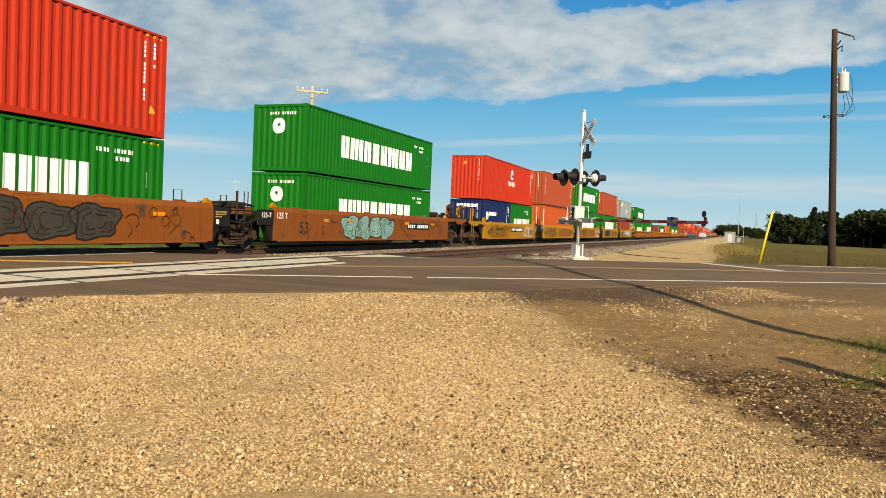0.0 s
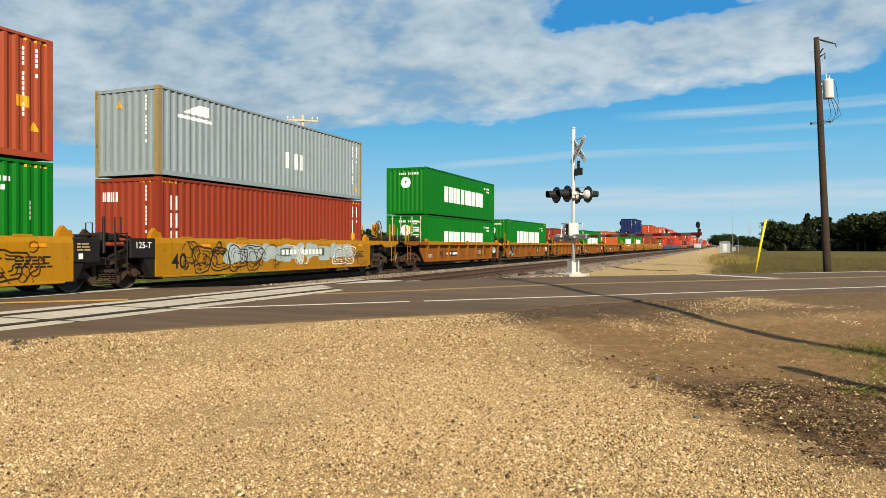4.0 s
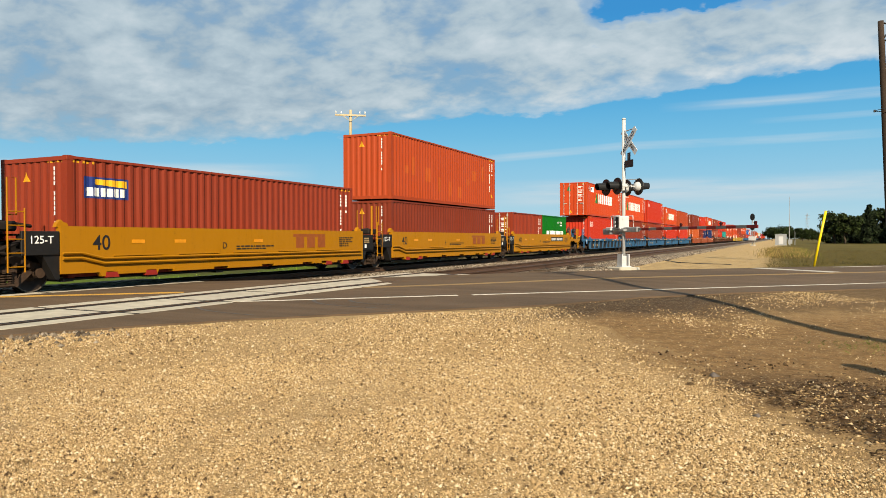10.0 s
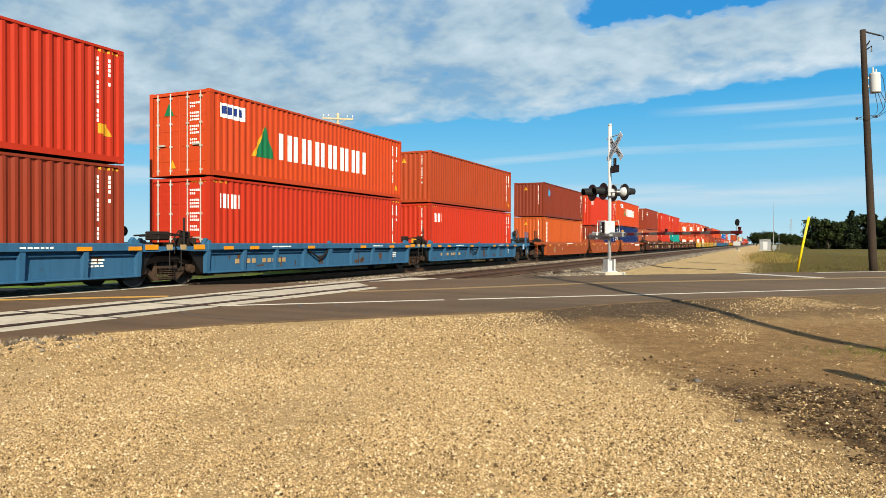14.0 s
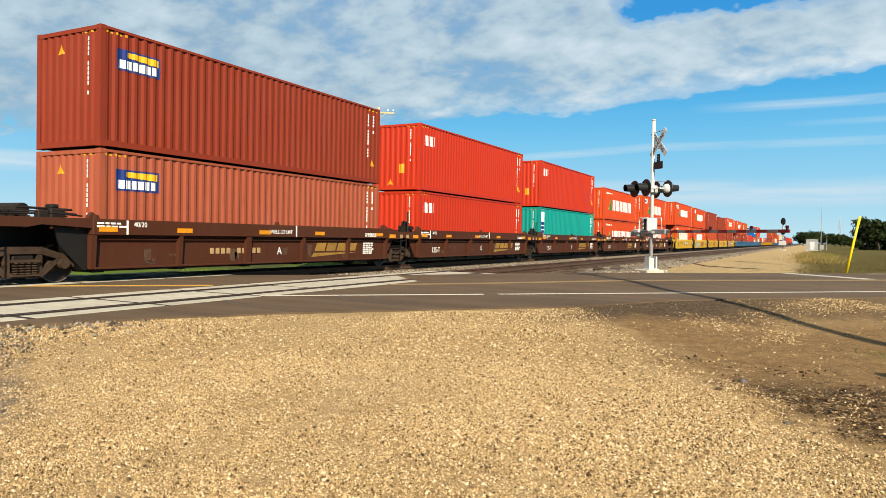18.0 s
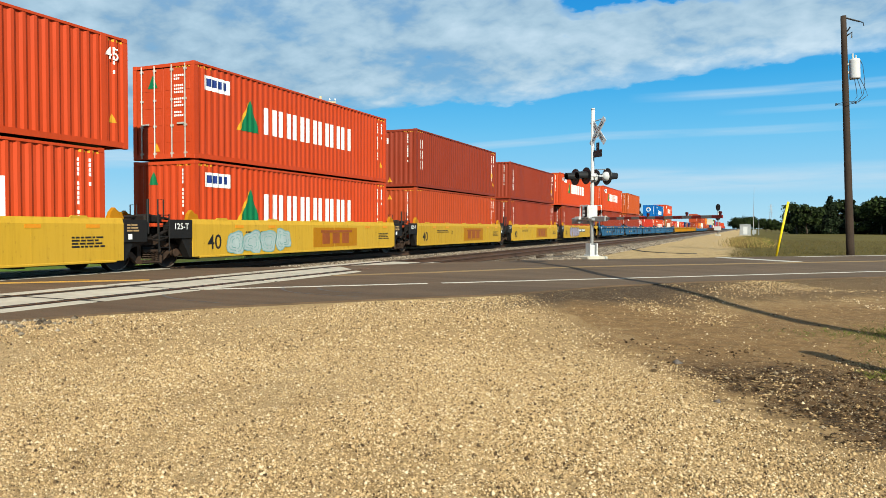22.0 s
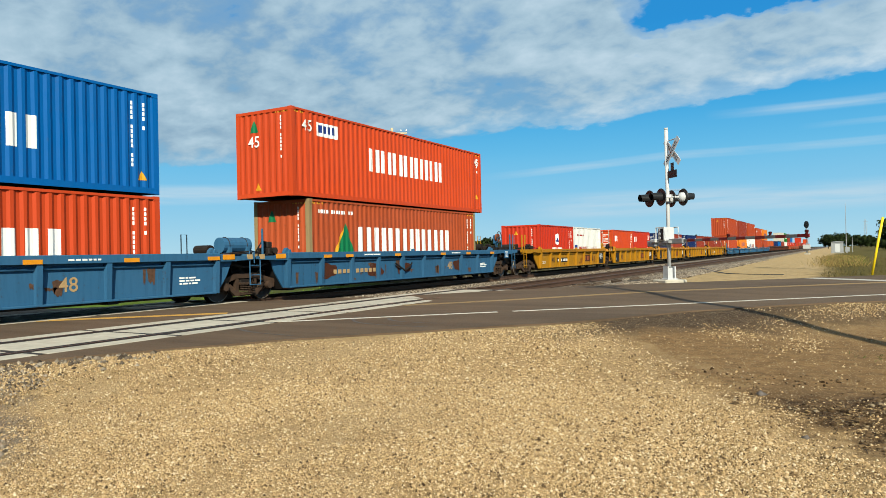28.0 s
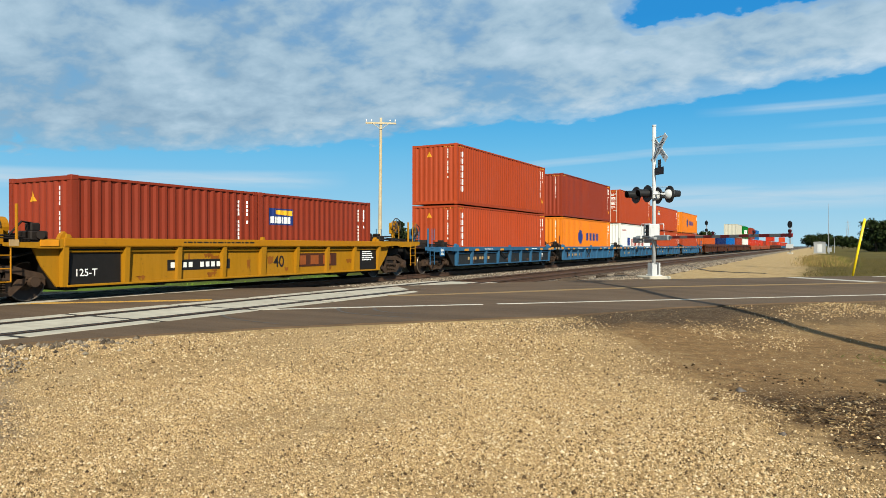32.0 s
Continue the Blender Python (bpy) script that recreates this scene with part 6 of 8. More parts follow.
        if first or last:
            plate_marks(car, 3.6 if first else 7.4, 6.3 if first else 10.4, 1.02, 1.32, 11, INK, LETTER)
        else:
            for k, (y0, y1, z0, z1) in enumerate(((8.3, 8.75, 0.92, 1.28), (8.92, 9.37, 0.92, 1.28), (9.54, 9.99, 0.92, 1.28), (8.15, 9.99, 1.29, 1.39))):
                put("emblem_block", shared(("newemblem", k), MARK_RUST, lambda bm: box(bm, OUT, OUT + 0.007, y0, y1, z0, z1)), car, "plain rust-red block")
        put("unit_letter", text_mesh(letter, 0.26, INK), car, "black unit letter", Matrix.Translation((OUT + 0.006, 4.9 if not first else 6.9, 1.02)) @ SIDE_FACE)
        small_print(car, 5.4, 1.02, 2, 1.9, OUT, INK)
        small_print(car, 10.9, 1.28, 5, 0.8, OUT, INK)
        tape(car, (1.6, 3.0, 6.2), 1.12, OUT, 0.4, 0.09)
        for y in (1.0, 2.2, 10.2, 11.3):
            put("jack_pad", shared("jackpad", MARK_RED, lambda bm: prism(bm, [(-0.17, 0.42), (-0.2, 0.29), (0.2, 0.29), (0.14, 0.42)], "x", 1.40, OUT + 0.03)), car, "red jacking pad", pose(0, y, 0))
    elif style in ("ribbed", "goldrib"):
        put("length_number", text_mesh("40", 0.50, INK), car, "black 40", Matrix.Translation((web + 0.006, 1.9 if not last else 6.9, 0.74)) @ SIDE_FACE)
        put("end_number", text_mesh("125-T", 0.24, LETTER), car, "white 125-T", Matrix.Translation((web + 0.010, 0.28, 0.62)) @ SIDE_FACE)
        for y0, y1 in ((a0 + 0.1, 1.2), (a1 - 1.2, a1 - 0.1)):
            if not (first and y0 < 1):
                put("dark_panel", shared(("darkpanel", y0), BLACK, lambda bm: box(bm, web - 0.01, web + 0.004, y0, y1, 0.36, 1.18)), car, "black end panel")
        if not first and style == "ribbed":
            scribble(car, a0 + 0.15, 1.1, 0.40, 1.14, 12, seed + 95, LETTER if seed % 2 else MARK_TAN, web + 0.014)
        plate_marks(car, 7.7, 9.9, 0.56, 1.0, 3, CAR_DARK, MARK_RUST if style == "goldrib" else MARK_TAN, web)
        small_print(car, a1 - 1.05, 1.05, 5, 0.7, web + 0.006, LETTER)
        small_print(car, 3.0, top - 0.06, 1, 2.8, OUT + 0.02, INK)
        if first or last:
            plate_marks(car, 2.6, 4.8, 0.60, 0.88, 10, INK, LETTER, web)
    elif style in ("blue", "blue48"):
        tape(car, (0.3, 1.5, 4.6, 8.2, 10.6, a1 - 0.45), top - 0.19, OUT + 0.02, 0.42, 0.10)
        small_print(car, 2.6, top - 0.09, 1, 1.3, OUT + 0.02, LETTER)
        small_print(car, 9.2, top - 0.09, 1, 0.9, OUT + 0.02, LETTER)
        plate_marks(car, 0.9, 3.7, 0.50 + 0.1 * (top > 1.3), 0.78 + 0.1 * (top > 1.3), 10, None, MARK_TAN, web)
        if style == "blue48":
            put("length_number", text_mesh("48", 0.46, MARK_TAN), car, "tan 48", Matrix.Translation((web + 0.008, 9.3, 0.74)) @ SIDE_FACE)
            rnd = random.Random(seed)
            for k in range(4):
                y = rnd.uniform(0, 11)
                spray(car, y, y + 0.8, 0.5, 1.05, CAR_DARK, 1, seed + k, CAR_DARK, web + 0.002)
        small_print(car, 12.35 if style == "blue48" else 10.9, 0.8, 3, 0.6, web, LETTER)
        put("cable", shared(("cable", style), BLACK, lambda bm: tube(bm, [(1.42, 4.75, 0.94), (1.44, 5.0, 0.82), (1.44, 5.35, 0.66), (1.44, 5.7, 0.76), (1.42, 5.95, 0.94)], 0.035, 6)), car, "hanging black hose")
    elif style == "rust":
        put("length_number", text_mesh("40", 0.62, MARK_TAN), car, "tan 40", Matrix.Translation((OUT + 0.006, 1.9, 0.70)) @ SIDE_FACE)
        put("unit_letter", text_mesh(letter, 0.30, LETTER), car, "white unit letter", Matrix.Translation((OUT + 0.006, 4.2, 0.74)) @ SIDE_FACE)
        tape(car, (0.4, 2.9, 5.6, 8.6, 10.4), 1.02, OUT, 0.5, 0.10)
        small_print(car, 5.6, 1.20, 1, 2.4, OUT, LETTER)
        if last:
            plate_marks(car, 8.6, 11.7, 0.86, 1.18, 10, None, LETTER)
    elif style == "brown":
        tape(car, (-0.2, 2.1, 5.2, 7.9, 11.6), top - 0.30, OUT + 0.02, 0.5, 0.12)
        put("dot_plate", shared("dividers", LETTER, lambda bm: [box(bm, OUT + 0.015, OUT + 0.027, y, y + 0.05, top - 0.36, top - 0.02) for y in (0.55, 6.9)]), car, "white bars on the chord")
        put("load_words", text_mesh("WELL LD LMT", 0.17, LETTER), car, "white WELL LD LMT", Matrix.Translation((OUT + 0.028, 6.2, top - 0.22)) @ SIDE_FACE)
        put("size_words", text_mesh("40/20", 0.17, LETTER), car, "white 40/20", Matrix.Translation((OUT + 0.028, 0.95, top - 0.12)) @ SIDE_FACE)
        small_print(car, -0.25, top - 0.08, 2, 0.8, OUT + 0.02, LETTER)
        small_print(car, 10.9, top - 0.20, 2, 0.8, OUT + 0.02, LETTER)
        if not first:
            put("end_number", text_mesh("125-T", 0.33, LETTER), car, "white 125-T", Matrix.Translation((web + 0.006, 1.40, 0.62)) @ SIDE_FACE)
        for k in range(4):
            put("emblem_block", shared(("railmark", k), MARK_FADED, lambda bm: prism(bm, [(8.1 + 0.62 * k, 0.66), (8.22 + 0.62 * k, 0.94), (8.74 + 0.62 * k, 0.94), (8.62 + 0.62 * k, 0.66)], "x", web, web + 0.007)), car, "faded gold block")
        put("emblem_flash", shared("railflash", MARK_FADED, lambda bm: prism(bm, [(7.9, 0.46), (8.05, 0.60), (10.6, 0.60)], "x", web, web + 0.007)), car, "faded gold flash")
        if last or first:
            plate_marks(car, 3.3, 5.6, 0.56, 0.86, 10, None, MARK_TAN, web)
        put("unit_letter", text_mesh(letter, 0.32, LETTER), car, "white unit letter", Matrix.Translation((web + 0.006, 6.3, 0.68)) @ SIDE_FACE)
        small_print(car, 11.0, 0.95, 6, 0.7, web, LETTER)
    if style in ("ribbed", "goldrib", "blue48", "deep", "blue", "brown"):
        rnd = random.Random(seed * 7 + 1)
        bm = bmesh.new()
        for _ in range(14):
            y, w = rnd.uniform(a0 + 1.7, a1 - 1.9) if style in ("ribbed", "goldrib") else rnd.uniform(a0 + 0.2, a1 - 0.5), rnd.uniform(0.05, 0.4)
            z1 = rnd.uniform(0.5, top - chord - 0.06)
            z0 = max(0.37, z1 - rnd.uniform(0.12, 0.55))
            lift = (web if ribbed else OUT) + 0.005
            n = 6
            hi = [(y + w * k / n, z1 - rnd.uniform(0, 0.05)) for k in range(n + 1)]
            lo = [(y + w * (0.15 + 0.7 * k / n), z0 + rnd.uniform(0, 0.12)) for k in range(n + 1)]
            bm.faces.new([bm.verts.new((lift, *p)) for p in hi + lo[::-1]])
        part("stain", bm, STAIN_RUST if style not in ("ribbed", "goldrib") else CAR_OCHRE, car, "irregular rust and soot stains")["kind"] = "stuff"
    MOVING.append((car, u, 0.0))
    return car


# ---- the train ----
PAINTS = {"green": GREEN, "red": RED, "orange": ORANGE, "rusty": ORANGE_OLD, "tan": TRITON, "rust": RUST, "brown": BROWN, "maroon": MAROON, "terra": TERRA,
          "pale": PALE_BROWN, "navy": NAVY, "blue": BLUE, "teal": TEAL, "grey": GREY, "cream": CREAM, "white": WHITE, "amber": HAPAG}
COLOURS = {"green": "bright green", "red": "bright red", "orange": "orange", "rusty": "rust-stained orange", "tan": "tan-orange", "rust": "rust-orange", "brown": "dark brown",
           "maroon": "red-brown", "terra": "terracotta", "pale": "faded red-brown", "navy": "navy blue", "blue": "bright blue", "teal": "teal", "grey": "weathered grey", "cream": "cream", "white": "white", "amber": "amber"}
MARKS = {"star": "white block lettering and round emblem", "star20": "white block lettering", "peak": "white block lettering and green peak", "peak45": "white block lettering and green peak",
         "peakwide": "wide white block lettering and green peak", "word45": "white block lettering", "trio": "three white blocks", "stack3": "three stacked white blocks",
         "stack6": "a column of white blocks", "plate": "a blue and yellow label", "gold": "gold block lettering", "needle": "round white emblem and lettering", "horse": "white emblem and lettering",
         "ringword": "white ring and block lettering", "panel4": "white upright label", "redword": "red block lettering", "orangeword": "blue block lettering", "peakgrey": "white emblem and pale patches",
         "dot": "a small blue disc", "none": "plain sides", "patched": "paler repaired patches"}
# cars in running order: place of the first box, step, style, unit letters, loads; in a load "/" parts the upper from the lower tier, "+" two short boxes.
# A box: paint, livery, feet, h(igh) or s(tandard), d for doors leading
TRAIN = [
    (3.1, 19.7, "deep", "AB", ["red none 40 h/green star 40 h", "green star 40 s/green star 40 s"]),
    (44.12, 15.6, "smooth", "BCDEA", ["red needle 40 h/navy horse 20 s+green star20 20 s", "terra stack3 40 h/tan stack6 40 h", "green star 40 h/green star 40 h", "terra stack3 40 h/green star 40 h", "grey peakgrey 40 s/maroon stack3 40 h"]),
    (126.15, 15.56, "ribbed", "BCDEA", ["green star 40 s/green star 40 s d", "green star 40 h", "brown none 20 s+brown none 20 s", "green star 40 s", "tan stack6 40 h"]),
    (207.63, 15.24, "new", "BCDEA", ["green star 40 h", "navy gold 40 h/green star 40 h", "maroon plate 40 h", "rust patched 40 h/brown none 40 s", "maroon none 20 s d+green star20 20 s"]),
    (288.27, 15.28, "blue", "BCDEA", ["orange peak45 45 h d/red trio 40 h", "orange peakwide 40 h d/brown dot 40 h", "red trio 40 h/maroon plate 40 h", "orange peak 40 s d/red trio 40 h d", "rust none 40 s/red trio 40 h"]),
    (369.41, 15.48, "rust", "BCA", ["brown dot 40 s/tan stack6 40 h", "red trio 40 h/brown dot 20 s+navy gold 20 s", "orange peak45 45 h/navy gold 40 h d"]),
    (419.73, 15.4, "brown", "AEDCB", ["maroon plate 40 h/pale plate 40 h", "red trio 40 h/red trio 40 h", "red trio 40 h/teal panel4 40 h", "orange peakwide 40 s/orange peakwide 40 s", "orange peak 40 h/orange peakwide 40 s"]),
    (500.55, 15.4, "pale", "BCDEA", ["orange peak45 45 h/orange peakwide 40 h", "orange peak 40 h d/orange peak 40 h", "maroon stack3 40 h/rust none 40 h", "maroon stack3 40 s/maroon stack3 40 h", "orange peak45 45 h/maroon stack3 40 h"]),
    (582.87, 17.81, "blue48", "ABCDE", ["orange peak45 45 h/maroon plate 40 h", "tan stack6 40 h/maroon plate 40 h", "red trio 40 h d", "blue ringword 40 s/orange peakwide 40 s", "orange word45 45 h/rusty peakwide 40 h"]),
    (674.6, 15.6, "goldrib", "BCDEA", ["red needle 20 s+white redword 20 s", "orange trio 20 s d+red trio 20 s", "navy gold 20 s d+maroon stack3 20 s", "navy gold 20 s d+maroon none 20 s", "maroon none 20 s+maroon plate 20 s"]),
    (756.46, 15.6, "blue", "BCDEA", ["rust stack6 40 h/rust stack6 40 h", "maroon none 40 h/amber orangeword 40 h", "rust none 40 h d/white redword 40 h", "rust plate 40 s/rust none 40 s", "amber orangeword 40 s/rust none 40 s"]),
    (838.5, 15.45, "brown", "BCDEA", ["tan none 40 s", "navy none 40 s", "blue none 40 s", "cream none 40 h/maroon none 40 s", "green star 40 h/white none 40 s"]),
    (919.9, 15.45, "rust", "BCDEA", ["maroon none 40 h/red trio 40 s", "blue none 40 s/red trio 40 s", "red trio 40 s", "maroon none 40 s", "red none 40 s"]),
    (1001.3, 15.45, "brown", "BCDEA", ["rust none 40 s", "red trio 40 s/maroon none 40 s", "maroon none 40 s", "red none 40 s", "orange none 40 s"]),
    (1082.7, 15.45, "blue", "BCDEA", ["red none 40 s", "rust none 40 s", "orange none 40 s/red none 40 s", "maroon none 40 s", "red none 40 s"]),
]


def load_box(words, u, z, tier):
    kit = words.split()
    L = {"20": 6.058, "40": 12.19, "45": 13.716}[kit[2]]
    h = 2.896 if kit[3] == "h" else 2.591
    feet = {"20": "twenty-foot", "40": "forty-foot", "45": "forty-five-foot"}[kit[2]]
    label = f"{COLOURS[kit[0]]} {feet} container with {MARKS[kit[1]]}"
    if len(label.split()) + len(tier.split()) < 12:
        label += ", " + tier
    container(u, z, L, h, PAINTS[kit[0]], kit[1], "d" in kit[4:], label)
    return h


FLOOR = 0.30
seed = 1
for start, step, style, letters, loads in TRAIN:
    for i, load in enumerate(loads):
        u = start + i * step
        if start > 830:
            FAR_OFF.append(u)
        car_unit(u, style, step, i == 0 and start > 10, i == len(loads) - 1, letters[i], seed)
        seed += 1
        tiers = load.split("/")
        lower = tiers[-1].split("+")
        base = FLOOR + (0.12 if style == "ribbed" and i == 3 else 0.0)
        u += {2: 0.30, 12: -0.25, 37: -0.08, 40: -0.33, 41: -0.10}.get(seed, 0.0)
        h = load_box(lower[0], u, base, "in the well")
        if len(lower) == 2:
            load_box(lower[1], u + 6.13, base, "in the well")
        if len(tiers) == 2:
            top = tiers[0]
            load_box(top, u - (0.763 if " 45 " in top else 0.0), base + h + 0.045, "upper tier")
FAR_OFF.clear()


def motions():
    """The whole train rolls past at an even speed."""
    for ob, u, z in MOVING:
        walk(ob, [(0, pose(LINE, u, z)), (32, pose(LINE, u - SPEED * 32, z))])

# ---- beside the road ----
GALV = plain("galvanised_steel", (0.2601, 0.2677, 0.2754), 0.5, 0.15, 10, 0.5)
ALU = paint("white_silver_mast_paint", (0.4056, 0.4134, 0.4212), 0.5, 0.2, 0.4)
SIGN_BLACK = plain("black_signal_enamel", (0.0092, 0.0092, 0.0099), 0.4, 0.2)
LENS = plain("dark_red_lens", (0.0382, 0.0038, 0.0038), 0.25, 0.1)
GATE_RED = plain("red_gate_stripe", (0.13, 0.0092, 0.0092), 0.45, 0.15)
GATE_WHITE = plain("grey_white_gate_stripe", (0.13, 0.1262, 0.1224), 0.5, 0.15)
SIGN_WHITE = plain("white_sign_sheeting", (0.5148, 0.5304, 0.5460), 0.5, 0.12)
WOOD_POLE = plain("dark_weathered_pole_wood", (0.0253, 0.0159, 0.0103), 0.9, 0.4, 14, 0, 0.6)
PALE_POLE = plain("pale_weathered_pole_wood", (0.3519, 0.2907, 0.1913), 0.9, 0.3, 14, 0, 0.6)
PORCELAIN = plain("grey_porcelain", (0.3825, 0.3825, 0.3672), 0.3, 0.1)
YELLOW_TUBE = plain("yellow_plastic_guard", (0.612, 0.4437, 0.0076), 0.4, 0.1)
WIRE = plain("dark_wire", (0.0229, 0.0229, 0.0229), 0.5, 0.2)
ACROSS = Vector((RY, -RX, 0))      # across the road, towards the lot
ALONG = Vector((RX, RY, 0))


def crossing_signal():
    """Mast with crossbuck, two pairs of flashing lamps and a lowered gate."""
    turn = math.degrees(math.atan2(ALONG.y, ALONG.x))     # local x runs along the road away, local -y towards the lot
    ob = thing("crossing_signal", pose(-5.05, 25.4, 0.0, 0, 0, turn), "silver railroad crossing signal with its gate lowered", "crossing signal")
    bm = bmesh.new()
    box(bm, -0.42, 0.42, -0.42, 0.42, -0.1, 0.20, 0.03)
    part("foundation", bm, CONCRETE, ob, "concrete foundation block")
    bm = bmesh.new()
    box(bm, -0.20, 0.20, -0.20, 0.20, 0.19, 0.24, 0.01)
    box(bm, -0.16, -0.11, -0.15, 0.15, 0.20, 0.66)
    box(bm, 0.11, 0.16, -0.15, 0.15, 0.20, 0.66)
    box(bm, -0.085, 0.085, -0.085, 0.085, 0.20, 0.60, 0.02)
    part("junction_base", bm, ALU, ob, "cast junction box base")
    bm = bmesh.new()
    tube(bm, [(0, 0, 0.22), (0, 0, 5.44)], 0.065, 16)
    tube(bm, [(0, 0, 5.44), (0, 0, 5.50)], 0.07, 16)
    part("mast", bm, ALU, ob, "silver tubular mast", True)
    # crossbuck
    cb = put("crossbuck", shared("cb_arm", ALU, lambda bm: (tube(bm, [(0, 0, 5.02), (0, -0.62, 5.05)], 0.02, 8), tube(bm, [(0, 0, 4.45), (0, -0.34, 4.45)], 0.02, 8))), ob, "white crossbuck on brackets")
    for s, words in ((1, "RAILROAD"), (-1, "CROSSING")):
        m = Matrix.Translation((-0.03 - 0.012 * s, -0.36, 4.62)) @ Matrix.Rotation(radians(-90), 4, "Z") @ Matrix.Rotation(radians(-45 * s), 4, "Y")
        bm = bmesh.new()
        box(bm, -0.61, 0.61, -0.006, 0.006, -0.115, 0.115, 0.004)
        put("blade", mesh_of(bm, SIGN_WHITE), cb, "white blade", m)
        put("blade_words", text_mesh(words, 0.185, INK), cb, "black " + words, m @ Matrix.Translation((0, -0.012, -0.005)) @ Matrix.Rotation(radians(90), 4, "X"))
    tr = put("track_sign", shared("tsign", SIGN_BLACK, lambda bm: (box(bm, -0.035, -0.015, -0.62, -0.10, 3.72, 3.98, 0.006), box(bm, -0.035, -0.015, -0.45, -0.27, 3.98, 4.24, 0.006), tube(bm, [(0, 0, 3.85), (-0.02, -0.2, 3.85)], 0.018, 6))), ob, "dark sign for the number of tracks")
    put("figure", text_mesh("2", 0.2, GATE_WHITE), tr, "white 2", Matrix.Translation((-0.045, -0.36, 4.10)) @ Matrix.Rotation(radians(-90), 4, "Z") @ Matrix.Rotation(radians(90), 4, "X"))
    # lamps
    bm = bmesh.new()
    tube(bm, [(0, -0.48, 3.05), (0, 0.48, 3.05)], 0.03, 10)
    tube(bm, [(0.3, -0.36, 3.3), (0.3, 0.36, 3.36), (0.02, 0.36, 3.3)], 0.014, 6)
    box(bm, -0.10, 0.10, -0.10, 0.10, 2.90, 3.14, 0.02)
    part("lamp_arm", bm, ALU, ob, "silver lamp cross arm")
    def target(bm):
        n = 28
        rows = [[bm.verts.new((x, r * math.cos(2 * math.pi * k / n), r * math.sin(2 * math.pi * k / n))) for k in range(n)] for x, r in ((-0.02, 0.12), (-0.02, 0.295), (0.0, 0.30), (0.012, 0.29), (0.012, 0.12))]
        for a, b in zip(rows, rows[1:]):
            for k in range(n):
                bm.faces.new((a[k], a[(k + 1) % n], b[(k + 1) % n], b[k]))
    def hood(bm):
        n, rows = 16, []
        for k in range(n + 1):
            t, d = math.pi * (-0.22 + 1.44 * k / n), 0.40 - 0.10 * abs(k - n / 2) / n
            rows.append([bm.verts.new((x, r * math.cos(t), r * math.sin(t))) for x, r in ((0.0, 0.165), (d, 0.14), (d, 0.13), (0.0, 0.155))])
        for p, q in zip(rows, rows[1:]):
            for m in range(3):
                bm.faces.new((p[m], q[m], q[m + 1], p[m + 1]))
    def bowl(bm):
        n = 20
        rows = [[bm.verts.new((x, r * math.cos(2 * math.pi * k / n), r * math.sin(2 * math.pi * k / n))) for k in range(n)] for x, r in ((-0.02, 0.17), (-0.10, 0.16), (-0.16, 0.11), (-0.19, 0.04))]
        for a, b in zip(rows, rows[1:]):
            for k in range(n):
                bm.faces.new((a[k], a[(k + 1) % n], b[(k + 1) % n], b[k]))
        bm.faces.new(rows[-1])
    def lens(bm):
        n = 20
        rows = [[bm.verts.new((x, r * math.cos(2 * math.pi * k / n), r * math.sin(2 * math.pi * k / n))) for k in range(n)] for x, r in ((0.013, 0.15), (0.03, 0.12), (0.04, 0.06))]
        for a, b in zip(rows, rows[1:]):
            for k in range(n):
                bm.faces.new((a[k], a[(k + 1) % n], b[(k + 1) % n], b[k]))
        bm.faces.new(rows[-1])
    for way in (1, -1):
        for side in (-1, 1):
            m = pose(0.38 if way > 0 else -0.50, side * 0.36, 3.05, 0, 0, 0 if way > 0 else 180)
            lamp = put("lamp", shared("target", SIGN_BLACK, target), ob, "round black signal lamp", m)
            put("hood", shared("hood", SIGN_BLACK, hood), lamp, "black hood")
            put("housing", shared("bowl", ALU, bowl, True), lamp, "silver housing")
            put("lens", shared("lens", LENS, lens, True), lamp, "unlit red lens")
            put("bracket", shared("lampbar", ALU, lambda bm: tube(bm, [(-0.48, 0, 0), (-0.12, 0, 0)], 0.03, 8)), lamp)
    # gate mechanism and arm
    bm = bmesh.new()
    box(bm, -0.24, 0.18, -0.10, 0.30, 1.56, 2.02, 0.03)
    for z in (1.66, 1.80, 1.94):
        tube(bm, [(-0.27, 0.12, z), (-0.30, 0.12, z)], 0.05, 10)
    part("gate_machine", bm, ALU, ob, "silver gate machine housing")
    for x, y0, y1, z0, z1 in ((-0.246, -0.06, 0.10, 1.60, 1.98), (-0.246, 0.14, 0.27, 1.62, 1.96), (0.186, -0.05, 0.25, 1.62, 1.96)):
        bm = bmesh.new()
        box(bm, x - 0.006, x + 0.006, y0, y1, z0, z1)
        part("cover_plate", bm, SIGN_BLACK if y0 < 0.1 else GALV, ob, "dark cover plate")
    for x in (0.25, -0.29):
        bm = bmesh.new()
        tube(bm, [(x, 0.34, 1.55), (x, 0.32, 2.02), (x, -0.20, 2.02), (x, -0.26, 1.55)], 0.022, 8)
        part("support_arm", bm, ALU, ob, "bent silver support arm")
    bm = bmesh.new()
    box(bm, -0.36, 0.33, 0.30, 0.60, 1.50, 1.62, 0.02)
    part("cross_shaft", bm, ALU, ob, "silver cross shaft")
    bm = bmesh.new()
    box(bm, -0.30, -0.14, 0.42, 0.92, 1.36, 1.58, 0.03)
    box(bm, 0.14, 0.30, 0.42, 0.92, 1.36, 1.58, 0.03)
    part("counterweight", bm, GALV, ob, "grey counterweights")
